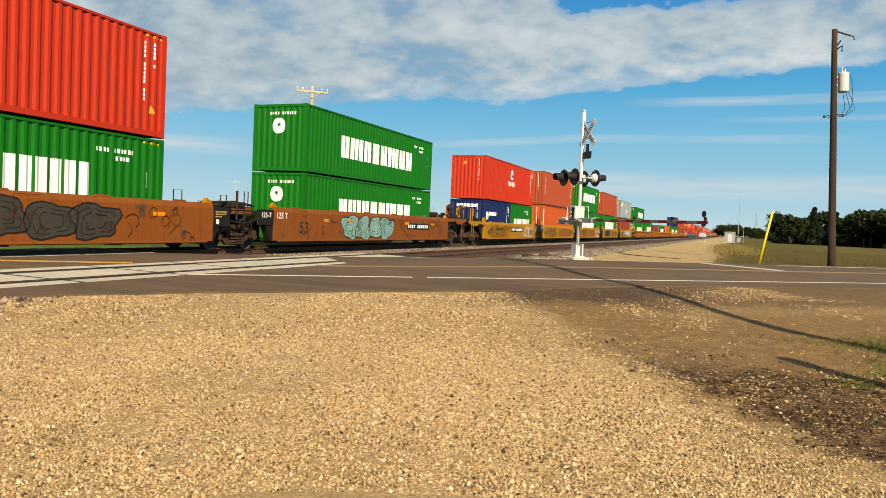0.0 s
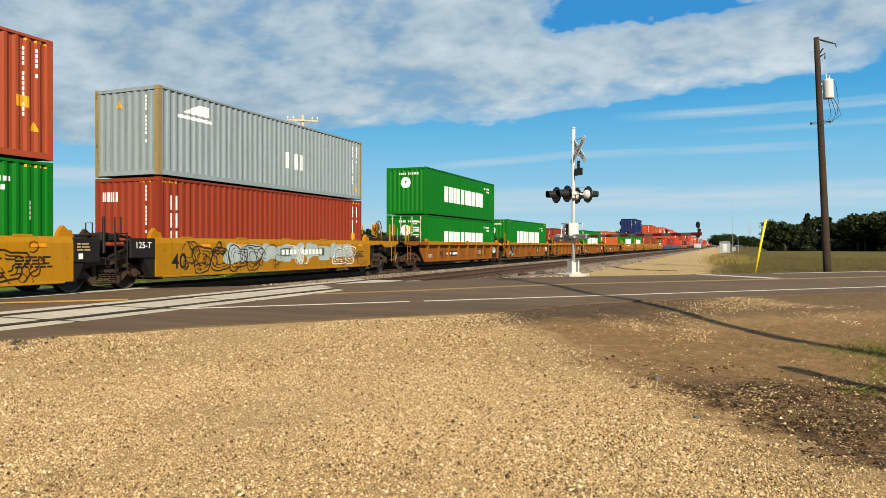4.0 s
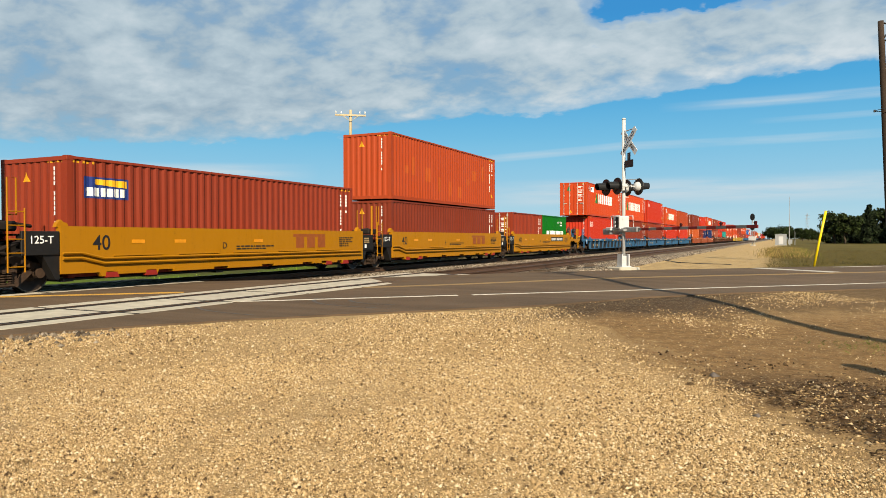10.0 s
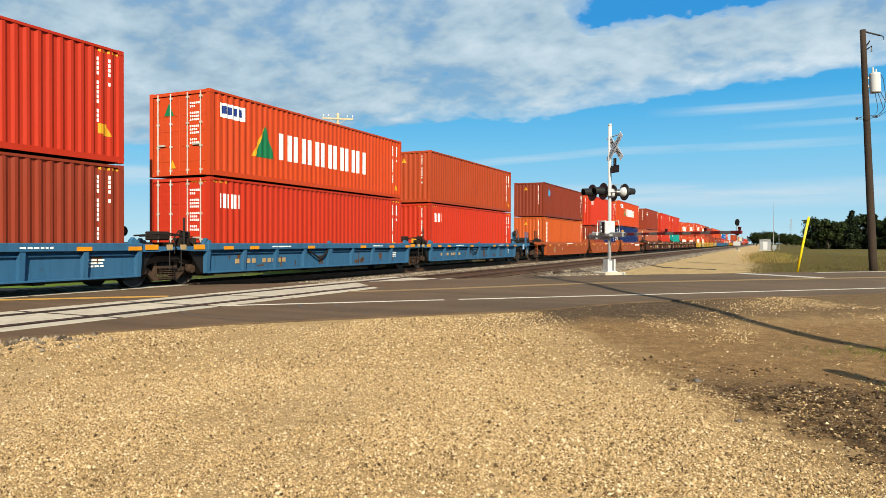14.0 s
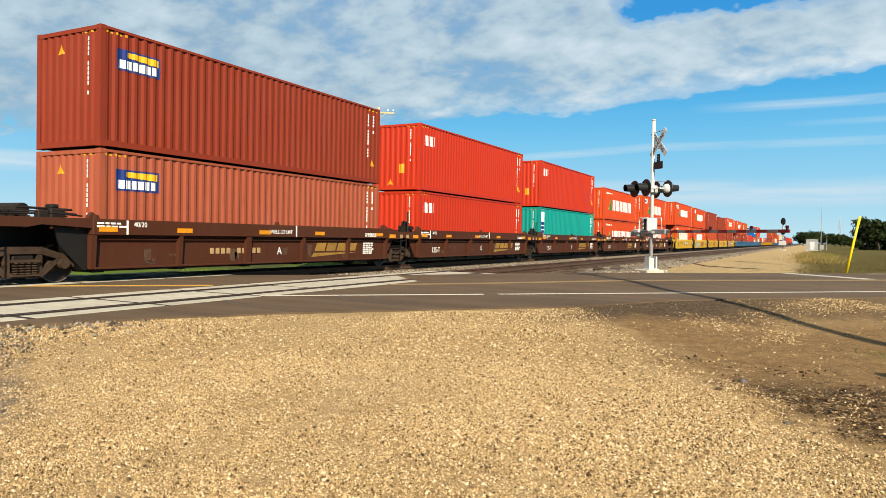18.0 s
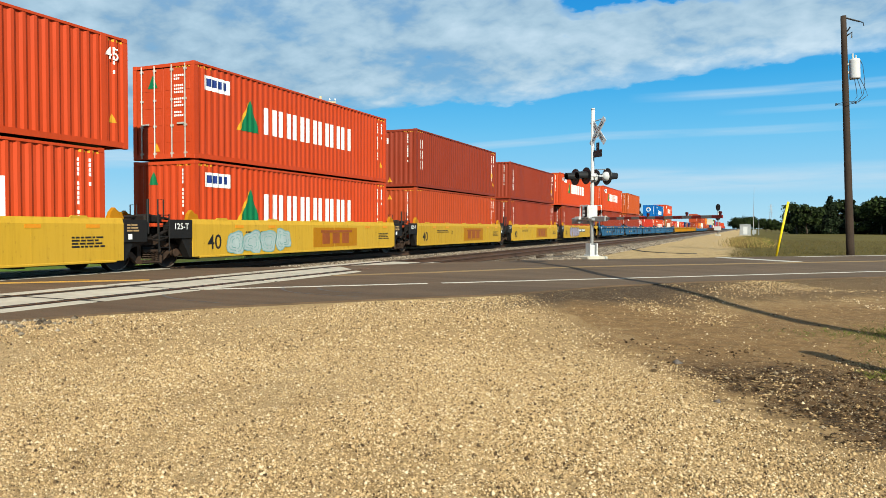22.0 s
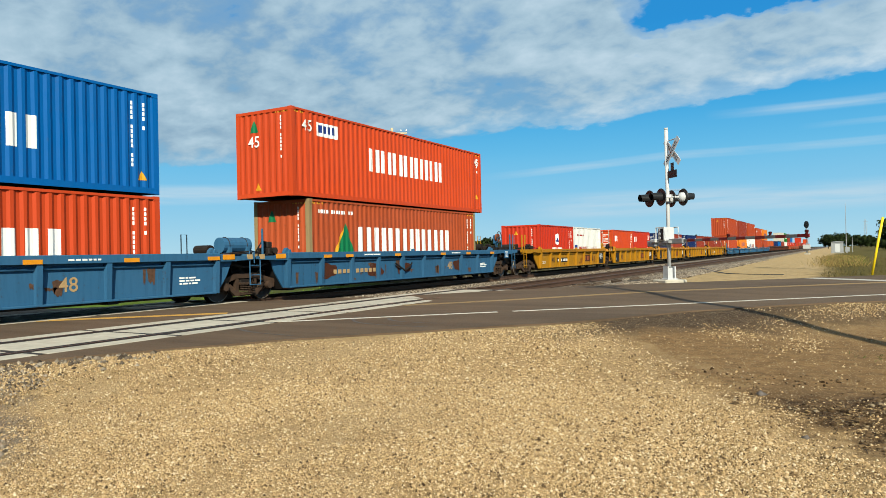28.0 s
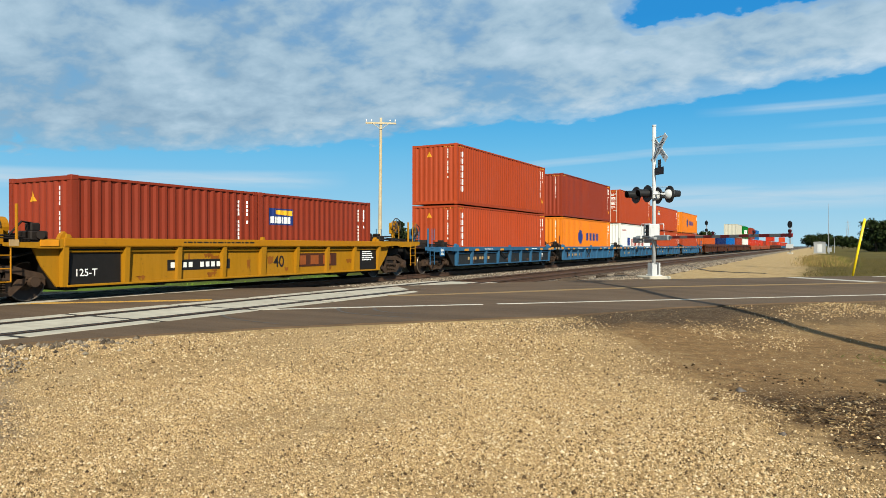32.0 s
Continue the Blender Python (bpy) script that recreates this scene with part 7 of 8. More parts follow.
    arm = put("gate_arm", shared("armroot", GALV, lambda bm: (box(bm, -0.07, 0.07, -0.9, -0.05, 1.44, 1.62, 0.02), box(bm, -0.2, 0.2, -0.3, 0.1, 1.46, 1.56, 0.02))), ob, "lowered striped gate arm")
    y, k = -0.7, 0
    while y > -6.3:
        me = shared(("stripe", k % 2), GATE_RED if k % 2 else GATE_WHITE, lambda bm: box(bm, -0.020, 0.020, -0.41, 0.0, -0.046, 0.046, 0.006))
        put("stripe", me, arm, "", pose(0, y, 1.54))
        y -= 0.41
        k += 1
    for y in (-3.2, -5.0, -6.35):
        put("arm_lamp", shared("armlamp", LENS, lambda bm: (box(bm, -0.03, 0.03, -0.02, 0.02, -0.02, 0.03), tube(bm, [(-0.03, 0, 0.06), (0.03, 0, 0.06)], 0.038, 14))), arm, "small red arm lamp", pose(0, y, 1.595))
    return ob


crossing_signal()


def utility_pole(place, height, lean, mat, label):
    ob = thing("utility_pole", Matrix.Translation(place) @ pose(0, 0, 0, 0, lean, 0), label, "utility pole")
    bm = bmesh.new()
    tube(bm, [(0.03 * noise.noise((k, 1, 0)), 0.03 * noise.noise((k, 2, 0)), -0.4 + (height + 0.4) * k / 10) for k in range(11)], 0.165, 16, 0.11)
    part("pole", bm, mat, ob, "round wooden pole", True)
    return ob


def transformer_pole():
    ob = utility_pole((4.19, 34.3, 0.0), 10.25, -2.6, WOOD_POLE, "dark leaning wooden utility pole with a transformer")
    bm = bmesh.new()
    tube(bm, [(0.36, 0, 7.55), (0.36, 0, 7.60), (0.36, 0, 8.30), (0.36, 0, 8.36)], 0.21, 20)
    tube(bm, [(0.36, 0, 8.36), (0.36, 0, 8.42)], 0.19, 20, 0.06)
    part("transformer", bm, ALU, ob, "pale grey round transformer can", True)
    bm = bmesh.new()
    for z in (7.8, 8.15):
        box(bm, 0.10, 0.20, -0.06, 0.06, z, z + 0.08)
    tube(bm, [(0.30, 0, 8.4), (0.30, 0, 8.62)], 0.035, 8)
    tube(bm, [(0.42, 0.05, 8.4), (0.42, 0.05, 8.55)], 0.03, 8)
    part("bushing", bm, PORCELAIN, ob, "grey bushings and brackets")
    bm = bmesh.new()
    tube(bm, [(0.1, 0, 10.15), (0.42, 0, 10.0), (0.60, 0, 9.92)], 0.035, 8)
    tube(bm, [(0.60, 0, 9.92), (0.72, 0, 9.86), (0.74, 0, 9.72)], 0.022, 6)
    part("top_bracket", bm, SIGN_BLACK, ob, "dark insulator bracket")
    bm = bmesh.new()
    tube(bm, [(0.1, 0, 9.40), (0.30, 0, 9.52), (0.28, 0, 9.28)], 0.035, 7)
    tube(bm, [(0.1, 0, 9.55), (0.24, 0, 9.75)], 0.03, 7)
    part("cutout", bm, SIGN_BLACK, ob, "fused cutout")
    for d in (0.0, 0.10, 0.2):
        bm = bmesh.new()
        tube(bm, [(0.34 + d, 0, 7.56), (0.40 + d * 1.6, 0, 7.1), (0.42 + d * 1.9, 0, 6.8), (0.25 + d, 0, 6.55), (0.1, 0, 6.62)], 0.012, 5)
        part("lead", bm, WIRE, ob, "looping black lead")
    bm = bmesh.new()
    tube(bm, [(0.52, 0, 8.4), (0.66, 0.02, 8.1), (0.72, 0.02, 7.4), (0.66, 0, 6.9), (0.45, 0, 6.55)], 0.012, 5)
    part("lead", bm, WIRE, ob, "looping black lead")
    bm = bmesh.new()
    ring(bm, (0.02, 0, 6.55), "z", 0.34, 0.014, 20, 5)
    tube(bm, [(-0.36, 0, 6.6), (-0.36, 0, 6.5)], 0.04, 6)
    tube(bm, [(0.36, 0, 6.6), (0.36, 0, 6.5)], 0.04, 6)
    part("lead_ring", bm, WIRE, ob, "ring of dark leads")


transformer_pole()


def crossarm_pole(place, height, arm, mat, label, turn):
    ob = utility_pole(place, height, 0.6, mat, label)
    m = pose(0, 0, 0, 0, 0, turn)
    bm = bmesh.new()
    box(bm, -arm / 2, arm / 2, -0.17, -0.07, height - 0.52, height - 0.38, 0.01)
    put("crossarm", mesh_of(bm, mat), ob, "wooden crossarm", m)
    bm = bmesh.new()
    for s in (-1, 1):
        tube(bm, [(s * arm * 0.28, -0.18, height - 0.46), (0.0, -0.16, height - 0.95)], 0.025, 6)
    put("brace", mesh_of(bm, mat), ob, "flat braces", m)
    for s in (-0.47, -0.30, 0.30, 0.47):
        put("insulator", shared("insul", PORCELAIN, lambda bm: (tube(bm, [(0, 0, 0), (0, 0, 0.12)], 0.02, 7), tube(bm, [(0, 0, 0.10), (0, 0, 0.17), (0, 0, 0.24)], 0.06, 10, 0.035))), ob, "grey pin insulator", m @ pose(s * arm, -0.12, height - 0.38))
    return ob


crossarm_pole((-31.2, 47.7, -1.25), 12.8, 2.45, PALE_POLE, "pale wooden utility pole with a crossarm beyond the train", 33)
crossarm_pole((-125, 156, -1.3), 11.7, 3.4, PALE_POLE, "distant pale utility pole with a crossarm", 38)
# behind and beside the camera: they throw the long shadows over the lot
crossarm_pole((4.0, 8.2, -0.35), 11.6, 1.2, WOOD_POLE, "dark wooden utility pole at the lot's edge", 40)


def stub_post():
    ob = thing("wooden_post", pose(2.55, 7.12, -0.42), "short dark wooden post in the weeds", "post")
    bm = bmesh.new()
    tube(bm, [(0, 0, -0.3), (0, 0, 0.8), (0.01, 0, 1.95)], 0.13, 14, 0.12)
    part("post", bm, WOOD_POLE, ob, "", True)


stub_post()


def guy_guard():
    ob = thing("guy_wire_guard", pose(1.21, 31.8, 0.0), "leaning yellow plastic guy wire guard", "guy guard")
    bm = bmesh.new()
    tube(bm, [(0.02, 0, 0.08), (0.22, 0, 1.20), (0.43, 0, 2.31)], 0.045, 10)
    part("guard", bm, YELLOW_TUBE, ob, "yellow tube", True)
    bm = bmesh.new()
    tube(bm, [(-0.01, 0, -0.15), (0.02, 0, 0.1)], 0.02, 6)
    part("wire", bm, GALV, ob, "steel anchor rod")


guy_guard()


def rail_signal(place, height, heads, label, turn):
    ob = thing("rail_signal", Matrix.Translation(place) @ pose(0, 0, 0, 0, 0, turn), label, "rail signal")
    bm = bmesh.new()
    tube(bm, [(0, 0, 0), (0, 0, height)], 0.07, 10)
    part("mast", bm, GALV, ob, "grey mast", True)
    bm = bmesh.new()
    box(bm, -0.35, 0.35, -0.2, 0.2, 0, 0.3, 0.02)
    part("base", bm, CONCRETE, ob, "concrete base")
    bm = bmesh.new()
    box(bm, -0.5, 0.5, -0.3, -0.12, 0.9, 1.5, 0.02)
    part("case", bm, ALU, ob, "white equipment case")
    for z in heads:
        bm = bmesh.new()
        n = 20
        prism(bm, [(0.34 * math.cos(2 * math.pi * k / n), z + 0.34 * math.sin(2 * math.pi * k / n) * (1.5 if z == heads[-1] else 1.0)) for k in range(n)], "y", -0.16, -0.10)
        for dz in ((-0.25, 0, 0.25) if z == heads[-1] else (0,)):
            tube(bm, [(0, -0.15, z + dz), (0, -0.42, z + dz)], 0.11, 10)
        part("signal_head", bm, SIGN_BLACK, ob, "black signal head with hoods")
    bm = bmesh.new()
    for d in (-0.2, 0.2):
        tube(bm, [(d, 0.15, 0.3), (d, 0.15, height - 0.6)], 0.02, 5)
    for k in range(int(height / 0.35)):
        tube(bm, [(-0.2, 0.15, 0.4 + 0.35 * k), (0.2, 0.15, 0.4 + 0.35 * k)], 0.012, 4)
    part("ladder", bm, GALV, ob, "thin ladder")


rail_signal((-3.55, 113, 0.0), 4.7, (2.75, 4.35), "black railway signal on a grey mast beside the line", -20)
rail_signal((-20.9, 158, -0.6), 7.3, (5.2, 6.7), "tall black railway signal behind the train", -20)


def equipment_hut():
    ob = thing("equipment_hut", pose(0.2, 124, 0.05), "silver metal signal equipment hut", "equipment hut")
    bm = bmesh.new()
    box(bm, -0.82, 0.82, -0.9, 0.9, 0.12, 1.72, 0.02)
    part("body", bm, GALV, ob, "silver sheet metal body")
    bm = bmesh.new()
    prism(bm, [(-0.90, 1.72), (0.90, 1.72), (0.84, 1.80), (0, 1.88), (-0.84, 1.80)], "y", -0.98, 0.98)
    part("roof", bm, GALV, ob, "low metal roof")
    bm = bmesh.new()
    box(bm, -0.30, 0.34, -0.93, -0.90, 0.2, 1.45)
    part("door", bm, ALU, ob, "grey door")
    bm = bmesh.new()
    box(bm, -0.92, 0.92, -1.0, 1.0, -0.1, 0.12)
    part("plinth", bm, CONCRETE, ob, "concrete plinth")
    for x, y, h, label in ((1.45, 127, 7.9, "thin grey radio mast"), (2.5, 140, 2.6, "short grey steel marker post")):
        mast = thing("radio_mast" if h > 4 else "marker_post", pose(x, y, 0.05), label, "mast" if h > 4 else "post")
        bm = bmesh.new()
        tube(bm, [(0, 0, 0), (0, 0, h * 0.5), (0, 0, h)], 0.07, 8, 0.02)
        part("tube", bm, GALV, mast)
    cab = thing("relay_cabinet", pose(1.55, 124, 0.05), "small silver relay cabinet", "cabinet")
    bm = bmesh.new()
    box(bm, -0.3, 0.3, -0.25, 0.25, 0.25, 0.95, 0.02)
    box(bm, -0.05, 0.05, -0.05, 0.05, 0, 0.25)
    part("case", bm, GALV, cab)


equipment_hut()


def lattice_tower():
    ob = thing("lattice_tower", pose(19, 600, -1), "far grey lattice tower", "tower")
    bm = bmesh.new()
    H_ = 21
    for sx in (-1, 1):
        for sy in (-1, 1):
            tube(bm, [(1.3 * sx, 1.3 * sy, 0), (0.25 * sx, 0.25 * sy, H_)], 0.10, 5)
    for k in range(9):
        w0, w1 = 1.3 - 1.05 * k / 9, 1.3 - 1.05 * (k + 1) / 9
        z0, z1 = H_ * k / 9, H_ * (k + 1) / 9
        for s in (-1, 1):
            tube(bm, [(-w0, s * w0, z0), (w1, s * w1, z1)], 0.06, 4)
            tube(bm, [(s * w0, -w0, z0), (s * w1, w1, z1)], 0.06, 4)
    part("frame", bm, GALV, ob, "thin steel lattice")
    bm = bmesh.new()
    for z in (14.5, 17.0, 19.3):
        box(bm, -1.8, 1.8, -0.06, 0.06, z, z + 0.14)
    part("arm", bm, GALV, ob, "cross arms")


lattice_tower()

# ---- trees ----
BARK = plain("grey_brown_bark", (0.055, 0.042, 0.03), 0.95, 0.35, 9, 0, 0.6)


def leaf(name, a, b):
    def build(t, p):
        g = t.nodes.new("ShaderNodeNewGeometry")
        c = ramp(t, g.outputs["Random Per Island"], [(0.0, a), (0.6, b), (1.0, tuple(v * 1.5 for v in b))])
        t.links.new(c, p.inputs["Base Color"])
        p.inputs["Roughness"].default_value = 0.8
        p.inputs["Specular IOR Level"].default_value = 0.15
    return material(name, build)


LEAF = leaf("green_leaves", (0.0046, 0.009, 0.0019), (0.0155, 0.0246, 0.0046))
LEAF_DARK = leaf("dark_cedar_foliage", (0.0026, 0.0058, 0.0019), (0.0078, 0.0136, 0.0039))
LEAF_PALE = leaf("olive_leaves", (0.0194, 0.0259, 0.0065), (0.0486, 0.0551, 0.0142))


def tree(x, y, height, width, kind, seed, label, z=-0.6):
    rnd = np.random.RandomState(seed)
    ob = thing("tree", pose(x, y, z), label, "tree")
    bm = bmesh.new()
    trunk_h = height * (0.9 if kind == "cedar" else 0.6)
    pts = [(0.12 * rnd.randn() * (k > 0), 0.12 * rnd.randn() * (k > 0), trunk_h * k / 5) for k in range(6)]
    tube(bm, pts, 0.045 * height * 0.5 + 0.05, 8, 0.03)
    if kind != "cedar":
        for k in range(7):
            t = rnd.uniform(0, 2 * math.pi)
            h0 = height * rnd.uniform(0.25, 0.55)
            reach = width * rnd.uniform(0.25, 0.45)
            tube(bm, [(0, 0, h0), (reach * 0.5 * math.cos(t), reach * 0.5 * math.sin(t), h0 + height * 0.12), (reach * math.cos(t), reach * math.sin(t), h0 + height * 0.28)], 0.06, 6, 0.015)
    part("trunk", bm, BARK, ob, "tapered trunk with limbs", True)
    # crown: clumps of small leaves
    if kind == "cedar":
        n = 46
        hz = rnd.uniform(0.06, 1.0, n)
        rr = width / 2 * (1.02 - hz) ** 0.8 * rnd.uniform(0.35, 1.0, n)
        th = rnd.uniform(0, 2 * np.pi, n)
        centre = np.stack([rr * np.cos(th), rr * np.sin(th), hz * height], -1)
        size = 0.10 * width + 0.16 * width * (1 - hz)
    else:
        n = 40
        d = rnd.randn(n, 3)
        d /= np.linalg.norm(d, axis=1)[:, None]
        r = rnd.uniform(0.35, 1.0, n) ** 0.6
        centre = d * r[:, None] * np.array([width * 0.5, width * 0.5, height * 0.36]) * 0.86 + [0, 0, height * 0.60]
        size = width * rnd.uniform(0.11, 0.2, n)
    per = 70
    c = np.repeat(centre, per, 0)
    s = np.repeat(size, per)
    o = rnd.randn(len(c), 3)
    o /= np.linalg.norm(o, axis=1)[:, None]
    p = c + o * (s * rnd.uniform(0.3, 1.0, len(c)))[:, None] * [1, 1, 0.8]
    p[:, 2] = np.maximum(p[:, 2], 0.15)
    k = 0.035 * (width + height) / 2 * rnd.uniform(0.6, 1.4, len(p))
    a, b = rnd.randn(len(p), 3), rnd.randn(len(p), 3)
    a /= np.linalg.norm(a, axis=1)[:, None]
    b /= np.linalg.norm(b, axis=1)[:, None]
    v = np.stack([p - a * k[:, None], p + b * k[:, None], p + a * k[:, None], p - b * k[:, None]], 1).reshape(-1, 3)
    me = bpy.data.meshes.new("crown")
    me.from_pydata(v.tolist(), [], [(4 * i, 4 * i + 1, 4 * i + 2, 4 * i + 3) for i in range(len(p))])
    me.materials.append({"cedar": LEAF_DARK, "oak": LEAF, "olive": LEAF_PALE}[kind])
    put("crown", me, ob, "uneven crown of small leaves")
    return ob


def bearing(az, r):
    return r * math.sin(radians(az)), r * math.cos(radians(az))


rt = random.Random(4)
az = 3.55
while az < 17:
    r = rt.uniform(160, 190)
    kind = rt.choice(("oak", "cedar", "oak", "cedar", "oak"))
    h = (1.5 + r * math.tan(radians(1.75 + 0.10 * max(0, az - 5) + rt.uniform(-0.25, 0.30)))) * (1.05 if kind == "cedar" else 1.0)
    tree(*bearing(az, r), h, h * (0.62 if kind == "cedar" else 0.95), kind, int(az * 100), "dark cedar in a shelter belt" if kind == "cedar" else "dense green tree in a shelter belt", 0.0)
    az += rt.uniform(0.45, 0.85)
az = 3.4
while az < 17:       # undergrowth closes the belt
    r = rt.uniform(168, 180)
    tree(*bearing(az, r), rt.uniform(3.4, 4.8), rt.uniform(4.6, 6.0), "cedar" if rt.random() < 0.4 else "oak", int(az * 77), "low dense tree in a shelter belt", -0.9)
    az += 0.55
az = -0.45
while az < 3.2:
    r = rt.uniform(290, 340)
    h = 1.6 + r * math.tan(radians(0.95 - 0.18 * max(0, az - 0.4) + rt.uniform(-0.12, 0.15)))
    tree(*bearing(az, r), h, h * 1.15, "oak", int(az * 100) + 900, "distant green tree beyond the field", -0.6)
    az += rt.uniform(0.38, 0.6)
for az, r, h, kind in ((-35.2, 120, 5.0, "oak"), (-34.6, 98, 4.6, "olive"), (-31.6, 92, 5.6, "cedar"), (-30.8, 96, 5.2, "olive"), (-29.0, 100, 5.2, "oak"), (-27.8, 104, 4.8, "cedar"), (-26.6, 110, 4.8, "oak"), (-25.6, 116, 5.4, "oak"), (-24.6, 150, 5.6, "oak"), (-40.5, 140, 5.4, "oak"), (-43, 150, 5.0, "olive"), (-9.5, 190, 6.5, "oak"), (-7.6, 230, 7.5, "oak")):
    tree(*bearing(az, r), h, h * (0.7 if kind == "cedar" else 1.1), kind, int(abs(az) * 10) + 300, "green tree in the meadow beyond the tracks", -1.4)

# ---- stones, grass ----
def leafy_stone(name):
    def build(t, p):
        g = t.nodes.new("ShaderNodeNewGeometry")
        c = ramp(t, g.outputs["Random Per Island"], [(0.0, (0.040, 0.024, 0.014)), (0.16, (0.155, 0.102, 0.050)), (0.45, (0.320, 0.219, 0.108)), (0.80, (0.425, 0.308, 0.165)), (1.0, (0.54, 0.45, 0.31))])
        t.links.new(c, p.inputs["Base Color"])
        p.inputs["Roughness"].default_value = 1.0
        p.inputs["Specular IOR Level"].default_value = 0.12
    return material(name, build)


def ballast_stone(name="ballast_stone", k=0.52):
    def build(t, p):
        g = t.nodes.new("ShaderNodeNewGeometry")
        c = ramp(t, g.outputs["Random Per Island"], [(0.0, (0.07 * k, 0.052 * k, 0.038 * k)), (0.5, (0.27 * k, 0.215 * k, 0.16 * k)), (1.0, (0.60 * k, 0.51 * k, 0.40 * k))])
        t.links.new(c, p.inputs["Base Color"])
        p.inputs["Roughness"].default_value = 1.0
        p.inputs["Specular IOR Level"].default_value = 0.12
    return material(name, build)


def scatter(name, xy, z, size, mat, label, category, seed, flat=0.65):
    """Many small angular stones as one mesh."""
    rnd = np.random.RandomState(seed)
    n = len(xy)
    base = np.array([(1, 0, 0), (0, 1, 0), (-1, 0, 0), (0, -1, 0), (0, 0, 1), (0, 0, -1)], float)
    v = np.repeat(base[None], n, 0) * rnd.uniform(0.65, 1.25, (n, 6, 1))
    v += rnd.uniform(-0.25, 0.25, (n, 6, 3))
    t = rnd.uniform(0, 2 * np.pi, n)
    c, s = np.cos(t)[:, None], np.sin(t)[:, None]
    x = v[..., 0] * c - v[..., 1] * s
    y = v[..., 0] * s + v[..., 1] * c
    v = np.stack([x, y * rnd.uniform(0.6, 1.0, (n, 1)), v[..., 2] * flat], -1) * size[:, None, None]
    v += np.stack([xy[:, 0], xy[:, 1], z + size * flat * 0.35], -1)[:, None]
    tri = np.array([(0, 1, 4), (1, 2, 4), (2, 3, 4), (3, 0, 4), (1, 0, 5), (2, 1, 5), (3, 2, 5), (0, 3, 5)])
    f = (tri[None] + 6 * np.arange(n)[:, None, None]).reshape(-1, 3)
    me = bpy.data.meshes.new(name)
    me.vertices.add(6 * n)
    me.vertices.foreach_set("co", v.ravel())
    me.loops.add(f.size)
    me.loops.foreach_set("vertex_index", f.ravel())
    me.polygons.add(len(f))
    me.polygons.foreach_set("loop_start", np.arange(0, f.size, 3))
    me.update(calc_edges=True)
    me.materials.append(mat)
    ob = new(name, me)
    return tagged(ob, label, category, kind="stuff")


def lot_height(x, y):
    z = ground_z(x, y)
    return z + np.array([0.030 * noise.noise((a * 0.7, b * 0.7, 0)) + 0.014 * noise.noise((a * 2.1, b * 2.1, 4)) for a, b in zip(x, y)])


rs = np.random.RandomState(11)


def lot_stones(n, r0, r1, middle, rise, seed):
    """Loose stones evenly over a sector of the lot, thinner on the sandy lanes and on the bare soil."""
    d = np.sqrt(rs.uniform(r0 * r0, r1 * r1, n))
    a = np.radians(rs.uniform(-64, 13, n))
    px, py = d * np.sin(a), d * np.cos(a)
    size = np.exp(rs.normal(np.log(middle), 0.42, n)).clip(0.0028, 0.020)
    patch = np.array([noise.noise((x * 0.55, y * 0.28, 2.0)) + 0.5 * noise.noise((x * 1.7, y * 1.1, 5.0)) for x, y in zip(px, py)])
    bare = px + 0.67 * py - 3.80 + 1.5 * patch
    verge = np.clip((px + 1.0) * 0.8, 0, 1) * np.clip((near_edge(px * RX + py * RY) + 2.2 - off_road(px, py)) * 1.2, 0, 1)
    chance = np.clip(0.74 + 0.95 * patch - np.clip(bare * 0.9, 0, 1.0) * 0.95, 0.02, 1)
    keep = (off_road(px, py) > near_edge(px * RX + py * RY) + 0.06) & (rs.uniform(0, 1, n) < np.maximum(chance, verge * 0.8))
    px, py, size = px[keep], py[keep], size[keep]
    scatter("gravel", np.stack([px, py], -1), lot_height(px, py), size, leafy_stone("tan_gravel_stone"), "loose tan and cream gravel on the lot", "gravel", seed, rise)


lot_stones(270000, 3.8, 8.2, 0.0060, 0.90, 3)
lot_stones(100000, 8.2, 13.2, 0.0088, 0.95, 4)
lot_stones(60000, 13.2, 18.0, 0.0110, 0.85, 5)
n = 60000
bx = -9.9 + 4.6 * rs.uniform(0, 1, n) ** 1.25
by = (21.7 + bx * RY) / RX + 45 * rs.uniform(0, 1, n) ** 1.8
bz = np.interp(bx, (-9.0, -8.0, -6.2, -5.0), (-0.25, -0.12, 0.075, 0.08))
scatter("ballast_stones", np.stack([bx, by], -1), bz, rs.uniform(0.022, 0.062, n), ballast_stone(), "loose grey ballast on the shoulder of the siding", "ballast", 5, 0.8)
n = 16000
bx = rs.uniform(-15.0, -12.0, n)
by = (21.7 + bx * RY) / RX + 55 * rs.uniform(0, 1, n) ** 1.8
scatter("ballast_stones", np.stack([bx, by], -1), np.interp(bx, [-14.0, -13.3, -12.6], [-0.20, -0.30, -0.25]), rs.uniform(0.018, 0.045, n), ballast_stone(), "loose grey ballast between the tracks", "ballast", 6, 0.8)
# dug-over soil: clods and twigs
def on_soil(n, seed, spread):
    r = np.random.RandomState(seed)
    x, y = r.uniform(-1.6, 3.6, n), r.uniform(4.2, 9.4, n)
    lumps = np.array([noise.noise((a * 1.3, b * 1.3, 8.0)) + 0.6 * noise.noise((a * 4, b * 4, 3.0)) for a, b in zip(x, y)])
    k = np.clip((x + 0.67 * y - 4.3 + 0.6 * lumps) * 2.0, 0, 1) * np.clip((8.3 + 0.35 * x - y) * 2, 0.12, 1) * np.clip(0.55 + spread * lumps, 0.05, 1)
    ok = r.uniform(0, 1, n) < k
    return x[ok], y[ok]


cx, cy = on_soil(26000, 21, 0.9)


